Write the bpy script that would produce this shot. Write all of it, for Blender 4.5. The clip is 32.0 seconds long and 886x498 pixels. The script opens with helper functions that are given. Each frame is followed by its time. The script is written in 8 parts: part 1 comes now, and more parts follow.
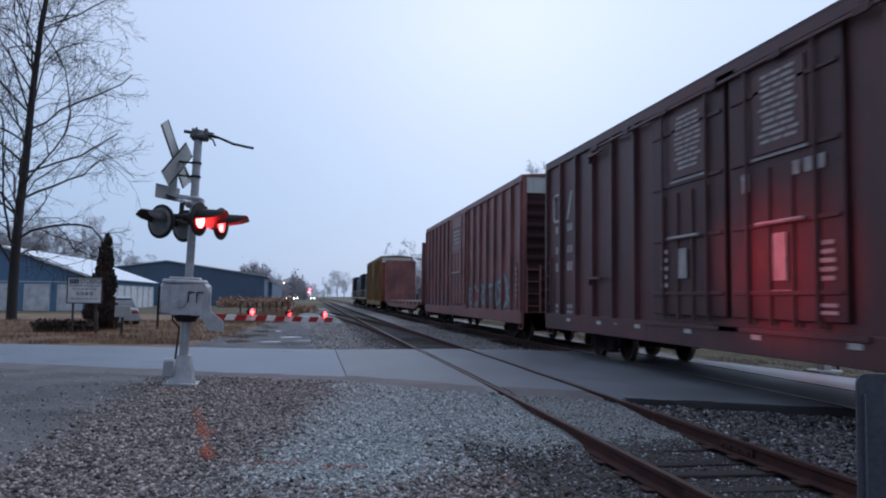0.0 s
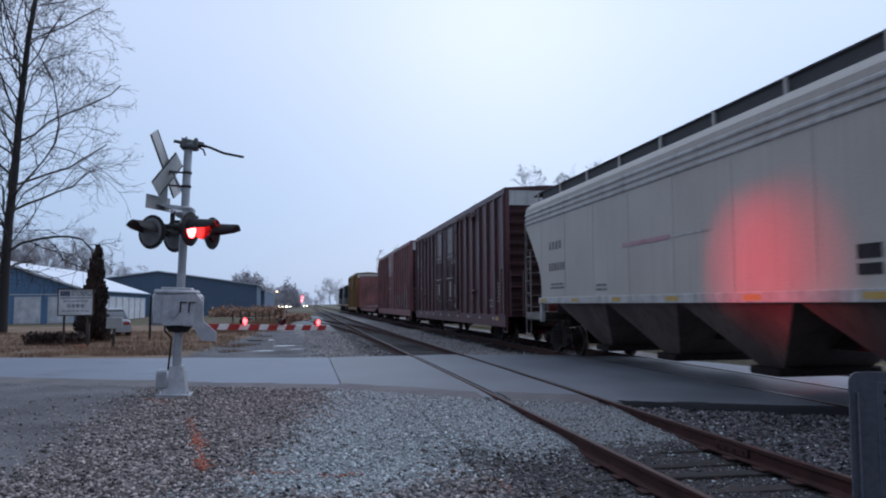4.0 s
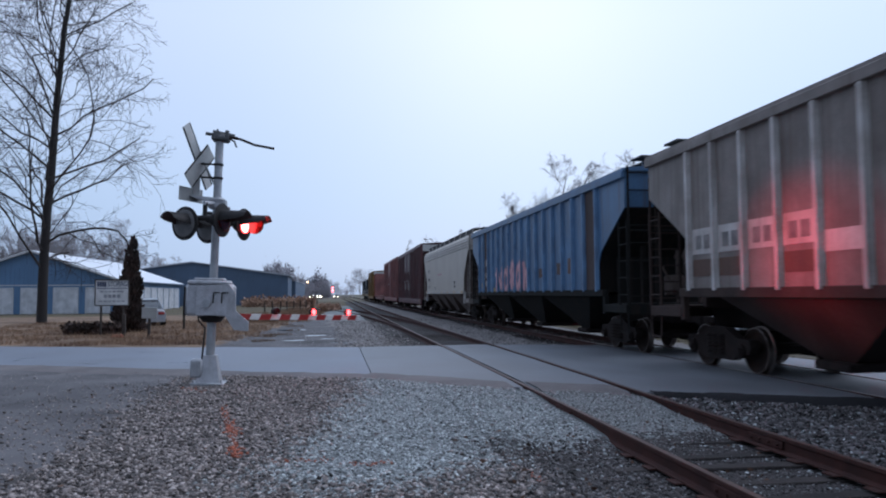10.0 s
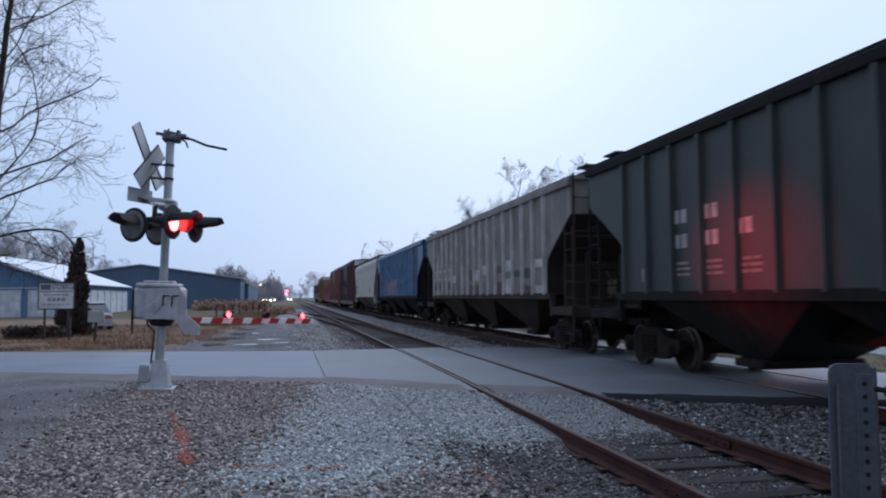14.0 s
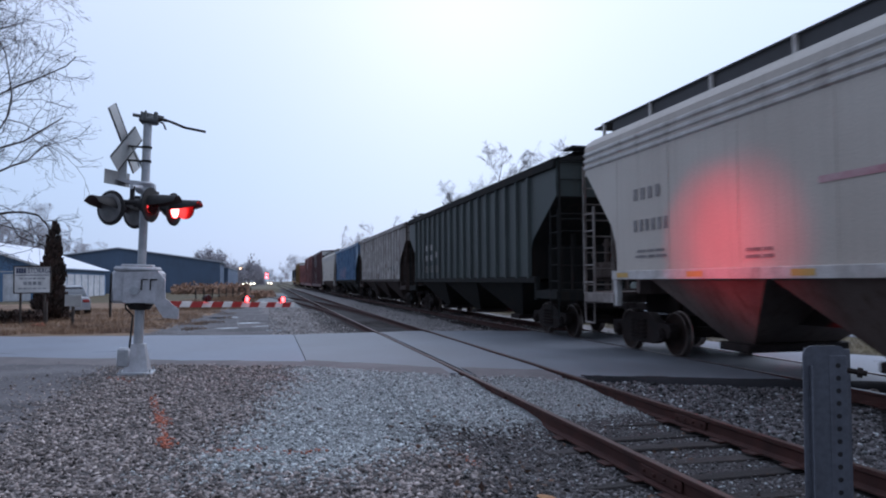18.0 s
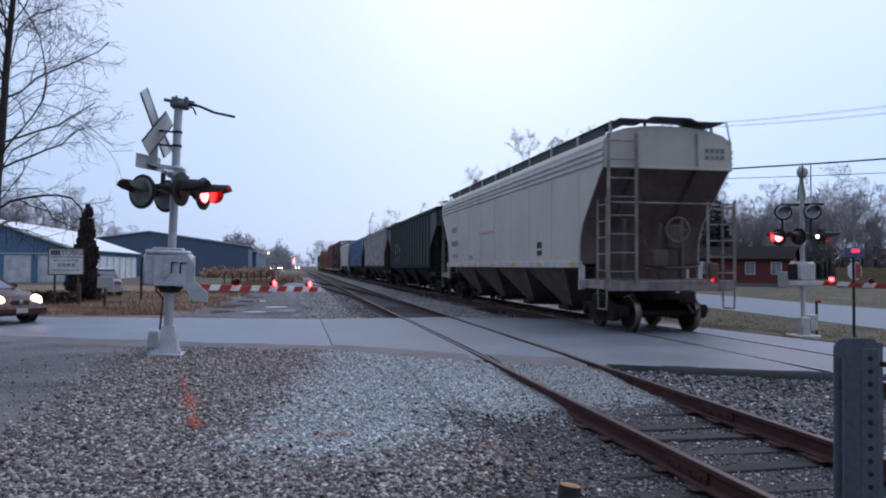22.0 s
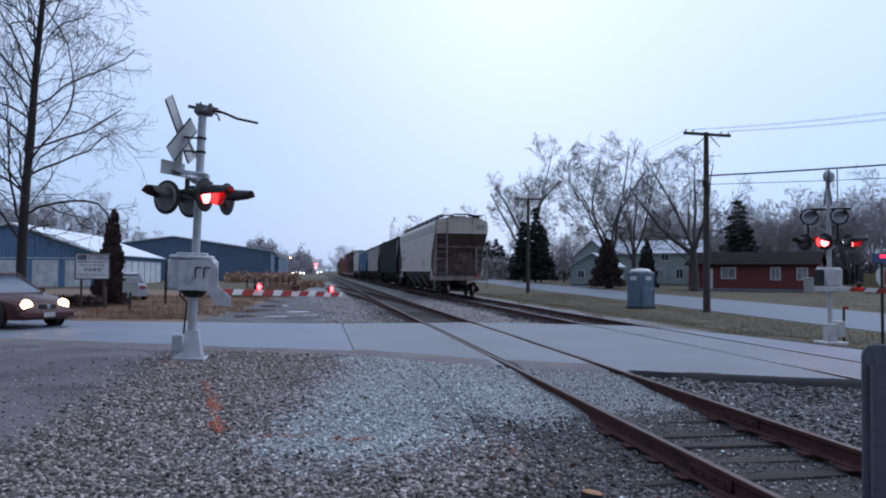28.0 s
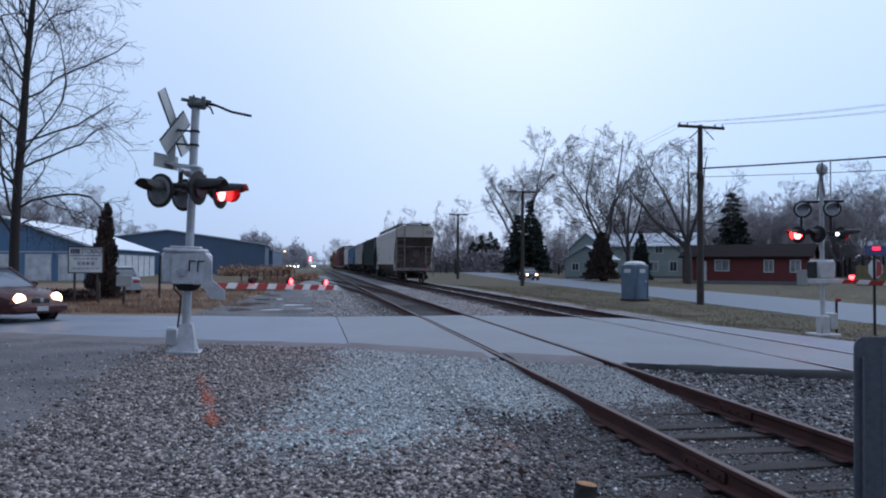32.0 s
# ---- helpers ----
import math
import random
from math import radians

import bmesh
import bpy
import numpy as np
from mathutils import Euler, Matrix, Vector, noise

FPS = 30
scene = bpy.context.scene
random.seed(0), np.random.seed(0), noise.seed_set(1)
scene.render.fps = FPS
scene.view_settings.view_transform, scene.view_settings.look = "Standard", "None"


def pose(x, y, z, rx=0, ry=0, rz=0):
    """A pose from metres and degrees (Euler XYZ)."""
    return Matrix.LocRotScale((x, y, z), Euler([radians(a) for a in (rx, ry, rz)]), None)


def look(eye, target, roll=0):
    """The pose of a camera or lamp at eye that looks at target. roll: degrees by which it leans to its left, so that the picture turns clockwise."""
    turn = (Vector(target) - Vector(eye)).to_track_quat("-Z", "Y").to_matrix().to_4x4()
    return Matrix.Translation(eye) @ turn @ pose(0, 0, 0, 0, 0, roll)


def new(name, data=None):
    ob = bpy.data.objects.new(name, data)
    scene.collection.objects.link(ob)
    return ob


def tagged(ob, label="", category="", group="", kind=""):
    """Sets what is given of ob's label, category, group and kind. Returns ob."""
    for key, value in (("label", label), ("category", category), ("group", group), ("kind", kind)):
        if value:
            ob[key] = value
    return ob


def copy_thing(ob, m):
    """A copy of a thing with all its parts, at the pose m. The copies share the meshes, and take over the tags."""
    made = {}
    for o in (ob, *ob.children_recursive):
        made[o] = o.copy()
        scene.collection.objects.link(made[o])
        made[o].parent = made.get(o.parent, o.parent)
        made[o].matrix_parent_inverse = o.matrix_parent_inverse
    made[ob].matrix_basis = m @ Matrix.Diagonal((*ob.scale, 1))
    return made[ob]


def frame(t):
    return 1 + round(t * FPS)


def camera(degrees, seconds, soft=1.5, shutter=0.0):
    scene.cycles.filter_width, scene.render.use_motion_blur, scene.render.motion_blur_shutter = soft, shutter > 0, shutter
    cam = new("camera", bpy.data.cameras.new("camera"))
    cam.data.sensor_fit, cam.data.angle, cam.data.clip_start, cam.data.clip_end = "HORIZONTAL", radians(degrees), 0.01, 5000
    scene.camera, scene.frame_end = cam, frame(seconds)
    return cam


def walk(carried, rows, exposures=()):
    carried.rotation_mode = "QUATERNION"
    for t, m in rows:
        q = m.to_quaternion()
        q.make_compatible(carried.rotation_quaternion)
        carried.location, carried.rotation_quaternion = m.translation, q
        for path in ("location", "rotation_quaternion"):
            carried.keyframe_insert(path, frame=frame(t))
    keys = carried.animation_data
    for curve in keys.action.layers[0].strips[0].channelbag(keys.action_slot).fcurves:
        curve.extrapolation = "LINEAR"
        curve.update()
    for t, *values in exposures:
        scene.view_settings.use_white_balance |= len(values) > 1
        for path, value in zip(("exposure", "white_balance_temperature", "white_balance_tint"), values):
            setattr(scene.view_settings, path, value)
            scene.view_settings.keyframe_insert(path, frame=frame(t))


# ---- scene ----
cam = camera(62.2, 32.0, soft=2.0, shutter=0.5)
EYE = (0.0, 0.0, 1.5)
# seconds, pitch, roll, yaw: a camera held at eye height that only turns
PATH = [
    (0, 3.77, -0.64, -10.14), (0.5, 3.82, -0.67, -10.13), (1, 3.86, -0.53, -10.12), (1.5, 3.94, -0.43, -10.12),
    (2, 4.05, -0.36, -10.35), (2.5, 4.2, -0.16, -10.6), (3, 4.35, -0.07, -10.79), (3.5, 4.36, 0.15, -10.92),
    (5.5, 2.78, 0.98, -9.49), (6, 2.25, 0.68, -9.15), (6.5, 1.99, 0.93, -8.86), (7, 1.93, 0.55, -8.58),
    (7.5, 1.92, 0.35, -8.41), (8, 1.9, 0.35, -8.26), (8.5, 2.08, 0.6, -8.13), (9, 2.77, 0.5, -8.21),
    (9.5, 3.21, 0.3, -8.31), (10, 3.46, 0.43, -8.38), (10.5, 3.61, 0.34, -8.37), (11, 3.62, -0.11, -8.51),
    (11.5, 3.54, 0.08, -8.78), (12, 3.53, -0.07, -9.04), (12.5, 3.48, -0.08, -9.28), (13, 3.47, -0.05, -9.47),
    (13.5, 3.53, 0.14, -9.97), (14, 3.68, 0.43, -11.87), (14.5, 3.81, 0.06, -13.09), (16.5, 2.72, 0.56, -12.98),
    (17, 2.48, 0.47, -12.84), (17.5, 2.43, 0.32, -12.89), (18, 2.39, 0.46, -13.35), (18.5, 2.32, 0.69, -13.55),
    (19, 2.2, 0.46, -13.75), (19.5, 2.11, 0.55, -13.84), (20, 1.8, 0.93, -13.58), (20.5, 1.43, 0.42, -13.12),
    (21, 1.35, -0.3, -12.57), (21.5, 1.33, -0.13, -11.96), (22, 1.35, -0.24, -11.32), (22.5, 1.33, -0.2, -10.68),
    (23, 1.31, -0.11, -9.78), (23.5, 1.49, 0.03, -9.06), (24, 1.59, -0.05, -8.71), (24.5, 1.74, -0.31, -8.67),
    (25, 1.82, -0.36, -8.95), (25.5, 1.84, -0.29, -9.2), (27.5, 1.78, -0.52, -9.59), (28, 1.74, -0.32, -9.67),
    (28.5, 1.67, -0.26, -9.78), (29, 1.6, -0.17, -9.89), (29.5, 1.52, -0.18, -9.98), (30, 1.45, -0.39, -10.04),
    (30.5, 1.36, -0.37, -10.07), (31, 1.29, -0.34, -10.11), (31.5, 1.22, -0.26, -10.1), (32, 1.2, -0.2, -10.1),
]
walk(cam, [(t, pose(*EYE, 90 + p, r, y)) for t, p, r, y in PATH],
     exposures=[(0, 0.05, 5840, 11.5), (9, 0.18, 5880, 11.5), (14, 0.22, 5860, 12), (20, 0.3, 5960, 15), (24, 0.3, 5820, 15), (32, 0.17, 5680, 11)])

# ---- light: an overcast dusk ----
world = bpy.data.worlds.new("overcast_dusk")
scene.world = world
world.use_nodes = True
wn, wl = world.node_tree.nodes, world.node_tree.links
wn.clear()
sky = wn.new("ShaderNodeTexSky")
sky.sky_type, sky.sun_disc = "NISHITA", False
sky.sun_elevation, sky.sun_rotation = radians(24), radians(15)
sky.air_density, sky.dust_density = 1.0, 2.0
geo = wn.new("ShaderNodeTexCoord")
sep = wn.new("ShaderNodeSeparateXYZ")
ramp = wn.new("ShaderNodeValToRGB")
ramp.color_ramp.elements[0].position, ramp.color_ramp.elements[0].color = 0.0, (0.575, 0.735, 0.985, 1)
ramp.color_ramp.elements[1].position, ramp.color_ramp.elements[1].color = 0.34, (0.76, 0.875, 1.085, 1)
e = ramp.color_ramp.elements.new(0.12)
e.color = (0.63, 0.795, 1.03, 1)
cloud = wn.new("ShaderNodeTexNoise")
cloud.inputs["Scale"].default_value, cloud.inputs["Detail"].default_value = 1.6, 3.0
tint = wn.new("ShaderNodeMixRGB")
tint.blend_type, tint.inputs[0].default_value = "SOFT_LIGHT", 0.12
# the overcast is brightest where the sun went down behind it
glim, lift = wn.new("ShaderNodeVectorMath"), wn.new("ShaderNodeMapRange")
glim.operation, glim.inputs[1].default_value = "DOT_PRODUCT", (0.42, 0.5, 0.757)
lift.inputs[1].default_value, lift.inputs[2].default_value = -0.75, 0.9
lift.inputs[3].default_value, lift.inputs[4].default_value = 0.22, 0.91
bg_sky, bg_cloud, both = wn.new("ShaderNodeBackground"), wn.new("ShaderNodeBackground"), wn.new("ShaderNodeMixShader")
both.inputs[0].default_value = 0.9
bg_sky.inputs[1].default_value = 0.05
out = wn.new("ShaderNodeOutputWorld")
wl.new(geo.outputs["Generated"], sep.inputs[0]), wl.new(sep.outputs["Z"], ramp.inputs[0])
wl.new(geo.outputs["Generated"], cloud.inputs["Vector"]), wl.new(geo.outputs["Generated"], glim.inputs[0])
wl.new(glim.outputs["Value"], lift.inputs[0]), wl.new(lift.outputs[0], bg_cloud.inputs[1])
wl.new(ramp.outputs[0], tint.inputs[1]), wl.new(cloud.outputs["Fac"], tint.inputs[2])
wl.new(sky.outputs[0], bg_sky.inputs[0]), wl.new(tint.outputs[0], bg_cloud.inputs[0])
wl.new(bg_sky.outputs[0], both.inputs[1]), wl.new(bg_cloud.outputs[0], both.inputs[2])
wl.new(both.outputs[0], out.inputs[0])
sun = new("sun", bpy.data.lights.new("sun", "SUN"))
sun.data.energy, sun.data.angle, sun.data.color = 0.88, radians(50), (0.95, 0.97, 1.0)
sun.matrix_world = look((34, 12, 36), (0, 0, 0))


# ---- materials ----
def mat(name, base, rough=0.6, metal=0.0, second=None, scale=3.0, amount=0.5, grain=60.0, bump=0.15, dist=0.01, spec=0.5, per_object=0.0, per_island=0.0, streak=0.0, streak_col=(0.05, 0.03, 0.02)):
    """A surface with broad stains, fine grain and relief; sizes per metre."""
    m = bpy.data.materials.new(name)
    m.use_nodes = True
    n, l = m.node_tree.nodes, m.node_tree.links
    b = n["Principled BSDF"]
    b.inputs["Metallic"].default_value = metal
    b.inputs["Specular IOR Level"].default_value = spec
    tc = n.new("ShaderNodeTexCoord")
    broad, fine = n.new("ShaderNodeTexNoise"), n.new("ShaderNodeTexNoise")
    broad.inputs["Scale"].default_value, broad.inputs["Detail"].default_value = scale, 5.0
    fine.inputs["Scale"].default_value, fine.inputs["Detail"].default_value = grain, 3.0
    l.new(tc.outputs["Object"], broad.inputs["Vector"]), l.new(tc.outputs["Object"], fine.inputs["Vector"])
    cr = n.new("ShaderNodeValToRGB")
    second = second or tuple(c * 0.6 for c in base)
    cr.color_ramp.elements[0].position, cr.color_ramp.elements[1].position = 0.5 - 0.25 * amount - 0.05, 0.5 + 0.3
    cr.color_ramp.elements[0].color, cr.color_ramp.elements[1].color = (*second, 1), (*base, 1)
    l.new(broad.outputs["Fac"], cr.inputs[0])
    mul = n.new("ShaderNodeMixRGB")
    mul.blend_type, mul.inputs[0].default_value = "OVERLAY", 0.35
    l.new(cr.outputs[0], mul.inputs[1]), l.new(fine.outputs["Fac"], mul.inputs[2])
    col = mul.outputs[0]
    if streak:
        st, mp = n.new("ShaderNodeTexNoise"), n.new("ShaderNodeMapping")
        mp.inputs["Scale"].default_value = (7, 7, 0.35)
        st.inputs["Scale"].default_value, st.inputs["Detail"].default_value = 1.0, 4.0
        l.new(tc.outputs["Object"], mp.inputs[0]), l.new(mp.outputs[0], st.inputs["Vector"])
        sr, mx = n.new("ShaderNodeValToRGB"), n.new("ShaderNodeMixRGB")
        sr.color_ramp.elements[0].position, sr.color_ramp.elements[1].position = 0.5, 0.72
        sr.color_ramp.elements[1].color = (streak, streak, streak, 1)
        l.new(st.outputs["Fac"], sr.inputs[0]), l.new(sr.outputs[0], mx.inputs[0])
        l.new(col, mx.inputs[1])
        mx.inputs[2].default_value = (*streak_col, 1)
        col = mx.outputs[0]
    for amount_, kind in ((per_object, "ob"), (per_island, "is")):
        if amount_:
            src = n.new("ShaderNodeObjectInfo") if kind == "ob" else n.new("ShaderNodeNewGeometry")
            mr, hv = n.new("ShaderNodeMapRange"), n.new("ShaderNodeHueSaturation")
            mr.inputs[3].default_value, mr.inputs[4].default_value = 1 - amount_, 1 + amount_
            l.new(src.outputs["Random" if kind == "ob" else "Random Per Island"], mr.inputs[0])
            l.new(mr.outputs[0], hv.inputs["Value"]), l.new(col, hv.inputs["Color"])
            col = hv.outputs[0]
    l.new(col, b.inputs["Base Color"])
    rr = n.new("ShaderNodeMapRange")
    rr.inputs[3].default_value, rr.inputs[4].default_value = max(0.05, rough - 0.12), min(1.0, rough + 0.12)
    l.new(broad.outputs["Fac"], rr.inputs[0]), l.new(rr.outputs[0], b.inputs["Roughness"])
    if bump:
        bp = n.new("ShaderNodeBump")
        bp.inputs["Strength"].default_value, bp.inputs["Distance"].default_value = bump, dist
        l.new(fine.outputs["Fac"], bp.inputs["Height"]), l.new(bp.outputs[0], b.inputs["Normal"])
    return m


def glow(name, color, strength):
    m = bpy.data.materials.new(name)
    m.use_nodes = True
    b = m.node_tree.nodes["Principled BSDF"]
    b.inputs["Base Color"].default_value = (*color, 1)
    b.inputs["Emission Color"].default_value = (*color, 1)
    b.inputs["Emission Strength"].default_value = strength
    return m


def glass(name, color=(0.03, 0.04, 0.05), rough=0.06):
    m = bpy.data.materials.new(name)
    m.use_nodes = True
    b = m.node_tree.nodes["Principled BSDF"]
    b.inputs["Base Color"].default_value = (*color, 1)
    b.inputs["Roughness"].default_value = rough
    return m


M = {
    "gravel_ground": mat("gravel_ground", (0.13, 0.115, 0.11), 0.9, second=(0.048, 0.041, 0.038), scale=0.8, grain=38, bump=1.0, dist=0.03),
    "pale_gravel_ground": mat("pale_gravel_ground", (0.29, 0.305, 0.302), 0.9, second=(0.14, 0.147, 0.146), scale=0.9, grain=45, bump=1.0, dist=0.02),
    "packed_dirt": mat("packed_dirt", (0.17, 0.16, 0.163), 0.85, second=(0.04, 0.036, 0.037), scale=0.8, amount=0.7, grain=45, bump=0.6, dist=0.015),
    "ballast_ground": mat("ballast_ground", (0.06, 0.055, 0.053), 0.95, second=(0.025, 0.022, 0.021), scale=1.6, grain=30, bump=1.0, dist=0.04),
    "dirty_ballast": mat("dirty_ballast", (0.07, 0.06, 0.057), 0.95, second=(0.035, 0.03, 0.03), scale=1.2, grain=34, bump=1.0, dist=0.03),
    "grass_ground": mat("grass_ground", (0.13, 0.105, 0.045), 0.95, second=(0.055, 0.04, 0.022), scale=0.35, grain=25, bump=0.8, dist=0.03),
    "dead_grass": mat("dead_grass", (0.34, 0.225, 0.14), 0.95, second=(0.1, 0.06, 0.035), scale=0.5, grain=22, bump=0.8, dist=0.03),
    "far_ground": mat("far_ground", (0.14, 0.13, 0.075), 0.95, second=(0.09, 0.075, 0.05), scale=0.06, grain=2, bump=0.3),
    "stone_light": mat("stone_light", (0.6, 0.63, 0.625), 0.8, second=(0.25, 0.262, 0.26), scale=20, grain=200, bump=0.3, dist=0.003, per_island=0.75),
    "stone_brown": mat("stone_brown", (0.46, 0.405, 0.378), 0.85, second=(0.125, 0.1, 0.09), scale=20, grain=200, bump=0.3, dist=0.003, per_island=0.85),
    "stone_dark": mat("stone_dark", (0.17, 0.15, 0.145), 0.85, second=(0.05, 0.04, 0.035), scale=20, grain=200, bump=0.3, dist=0.003, per_island=0.6),
    "stone_mixed": mat("stone_mixed", (0.175, 0.165, 0.166), 0.85, second=(0.06, 0.05, 0.047), scale=9, amount=1.0, grain=200, bump=0.3, dist=0.003, per_island=0.95),
    "stone_fill": mat("stone_fill", (0.46, 0.465, 0.455), 0.8, second=(0.2, 0.2, 0.195), scale=20, grain=200, bump=0.3, dist=0.003, per_island=0.8),
    "stone_far": mat("stone_far", (0.42, 0.385, 0.37), 0.85, second=(0.17, 0.15, 0.14), scale=20, grain=200, bump=0.3, dist=0.003, per_island=0.8),
    "tan_gravel": mat("tan_gravel", (0.27, 0.25, 0.243), 0.9, second=(0.13, 0.118, 0.113), scale=0.7, grain=40, bump=1.0, dist=0.02),
    "stone_orange": mat("stone_orange", (0.5, 0.12, 0.06), 0.8, second=(0.3, 0.12, 0.08), scale=25, grain=200, bump=0.2, per_island=0.35),
    "asphalt": mat("asphalt", (0.195, 0.22, 0.268), 0.5, second=(0.115, 0.128, 0.156), scale=0.45, grain=120, bump=0.35, dist=0.006),
    "asphalt_dark": mat("asphalt_dark", (0.04, 0.039, 0.042), 0.95, spec=0.15, second=(0.02, 0.02, 0.021), scale=0.8, grain=120, bump=0.5, dist=0.01),
    "concrete": mat("concrete", (0.2, 0.214, 0.236), 0.55, second=(0.12, 0.127, 0.138), scale=0.5, grain=90, bump=0.25, dist=0.004, per_object=0.06),
    "road_dirt": mat("road_dirt", (0.19, 0.168, 0.166), 0.8, second=(0.1, 0.088, 0.086), scale=1.5, grain=60, bump=0.5, dist=0.008),
    "street": mat("street", (0.128, 0.15, 0.182), 0.6, second=(0.095, 0.11, 0.132), scale=0.25, grain=90, bump=0.2, dist=0.004),
    "rail_rust": mat("rail_rust", (0.082, 0.034, 0.027), 0.8, spec=0.25, second=(0.04, 0.018, 0.015), scale=4, grain=80, bump=0.4, dist=0.004),
    "rail_top": mat("rail_top", (0.15, 0.1, 0.085), 0.5, 0.6, second=(0.08, 0.045, 0.035), scale=2, grain=60, bump=0.1),
    "rail_bright": mat("rail_bright", (0.4, 0.4, 0.41), 0.32, 0.9, second=(0.25, 0.22, 0.2), scale=2, grain=60, bump=0.05),
    "tie": mat("tie", (0.05, 0.04, 0.036), 0.95, second=(0.02, 0.016, 0.015), scale=3, grain=25, bump=0.8, dist=0.012, per_object=0.3),
    "galv": mat("galv", (0.5, 0.52, 0.54), 0.5, 0.55, second=(0.36, 0.37, 0.39), scale=6, grain=70, bump=0.08),
    "alu_paint": mat("alu_paint", (0.58, 0.59, 0.62), 0.5, 0.2, second=(0.38, 0.38, 0.4), scale=5, grain=60, bump=0.1, streak=0.3, streak_col=(0.2, 0.18, 0.16)),
    "black_paint": mat("black_paint", (0.016, 0.015, 0.016), 0.6, spec=0.25, second=(0.028, 0.025, 0.024), scale=8, grain=60, bump=0.08),
    "white_sheet": mat("white_sheet", (0.62, 0.63, 0.62), 0.5, second=(0.5, 0.5, 0.48), scale=5, grain=80, bump=0.05),
    "grey_back": mat("grey_back", (0.42, 0.43, 0.42), 0.45, 0.3, second=(0.33, 0.33, 0.32), scale=4, grain=60, bump=0.06),
    "gate_white": mat("gate_white", (0.7, 0.7, 0.69), 0.45, second=(0.55, 0.54, 0.52), scale=6, grain=60, bump=0.04),
    "gate_red": mat("gate_red", (0.36, 0.025, 0.02), 0.45, second=(0.26, 0.02, 0.018), scale=6, grain=60, bump=0.04),
    "wood_pole": mat("wood_pole", (0.075, 0.06, 0.05), 0.9, second=(0.04, 0.032, 0.028), scale=3, grain=30, bump=0.5, dist=0.01),
    "bark": mat("bark", (0.03, 0.026, 0.025), 0.95, second=(0.022, 0.019, 0.018), scale=4, grain=14, bump=0.9, dist=0.03),
    "grey_bark": mat("grey_bark", (0.095, 0.084, 0.08), 0.95, second=(0.06, 0.052, 0.05), scale=4, grain=14, bump=0.9, dist=0.03),
    "grey_twig": mat("grey_twig", (0.115, 0.102, 0.1), 0.95, second=(0.08, 0.07, 0.07), scale=1, grain=10, bump=0.0),
    "twig": mat("twig", (0.05, 0.042, 0.04), 0.95, second=(0.035, 0.03, 0.028), scale=1, grain=10, bump=0.0),
    # distance haze is put into the pale colours of the far twigs
    "far_twig_haze": mat("far_twig_haze", (0.25, 0.23, 0.235), 0.95, second=(0.17, 0.155, 0.16), scale=1, grain=10, bump=0.0),
    "wood_twig_haze": mat("wood_twig_haze", (0.36, 0.325, 0.335), 0.95, second=(0.25, 0.22, 0.23), scale=1, grain=10, bump=0.0),
    "tawny": mat("tawny", (0.46, 0.31, 0.22), 0.95, second=(0.32, 0.2, 0.14), scale=1, grain=10, bump=0.0, per_island=0.4),
    # haze as colour again, paler still, for the farthest crowns
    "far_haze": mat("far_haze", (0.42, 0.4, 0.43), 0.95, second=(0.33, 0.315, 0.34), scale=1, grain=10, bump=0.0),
    "needle": mat("needle", (0.06, 0.072, 0.06), 0.95, spec=0.1, second=(0.034, 0.042, 0.035), scale=1.5, grain=20, bump=0.0, per_island=0.35),
    "thuja": mat("thuja", (0.12, 0.086, 0.072), 0.95, second=(0.06, 0.044, 0.038), scale=2, grain=20, bump=0.0, per_island=0.4),
    "hedge": mat("hedge", (0.095, 0.056, 0.046), 0.95, second=(0.025, 0.02, 0.016), scale=2, grain=20, bump=0.0, per_island=0.4),
    "grass_blade": mat("grass_blade", (0.145, 0.128, 0.052), 0.9, second=(0.085, 0.064, 0.033), scale=0.6, grain=10, bump=0.0, per_island=0.4),
    "dry_blade": mat("dry_blade", (0.38, 0.245, 0.15), 0.9, second=(0.1, 0.055, 0.035), scale=0.6, grain=10, bump=0.0, per_island=0.45),
}

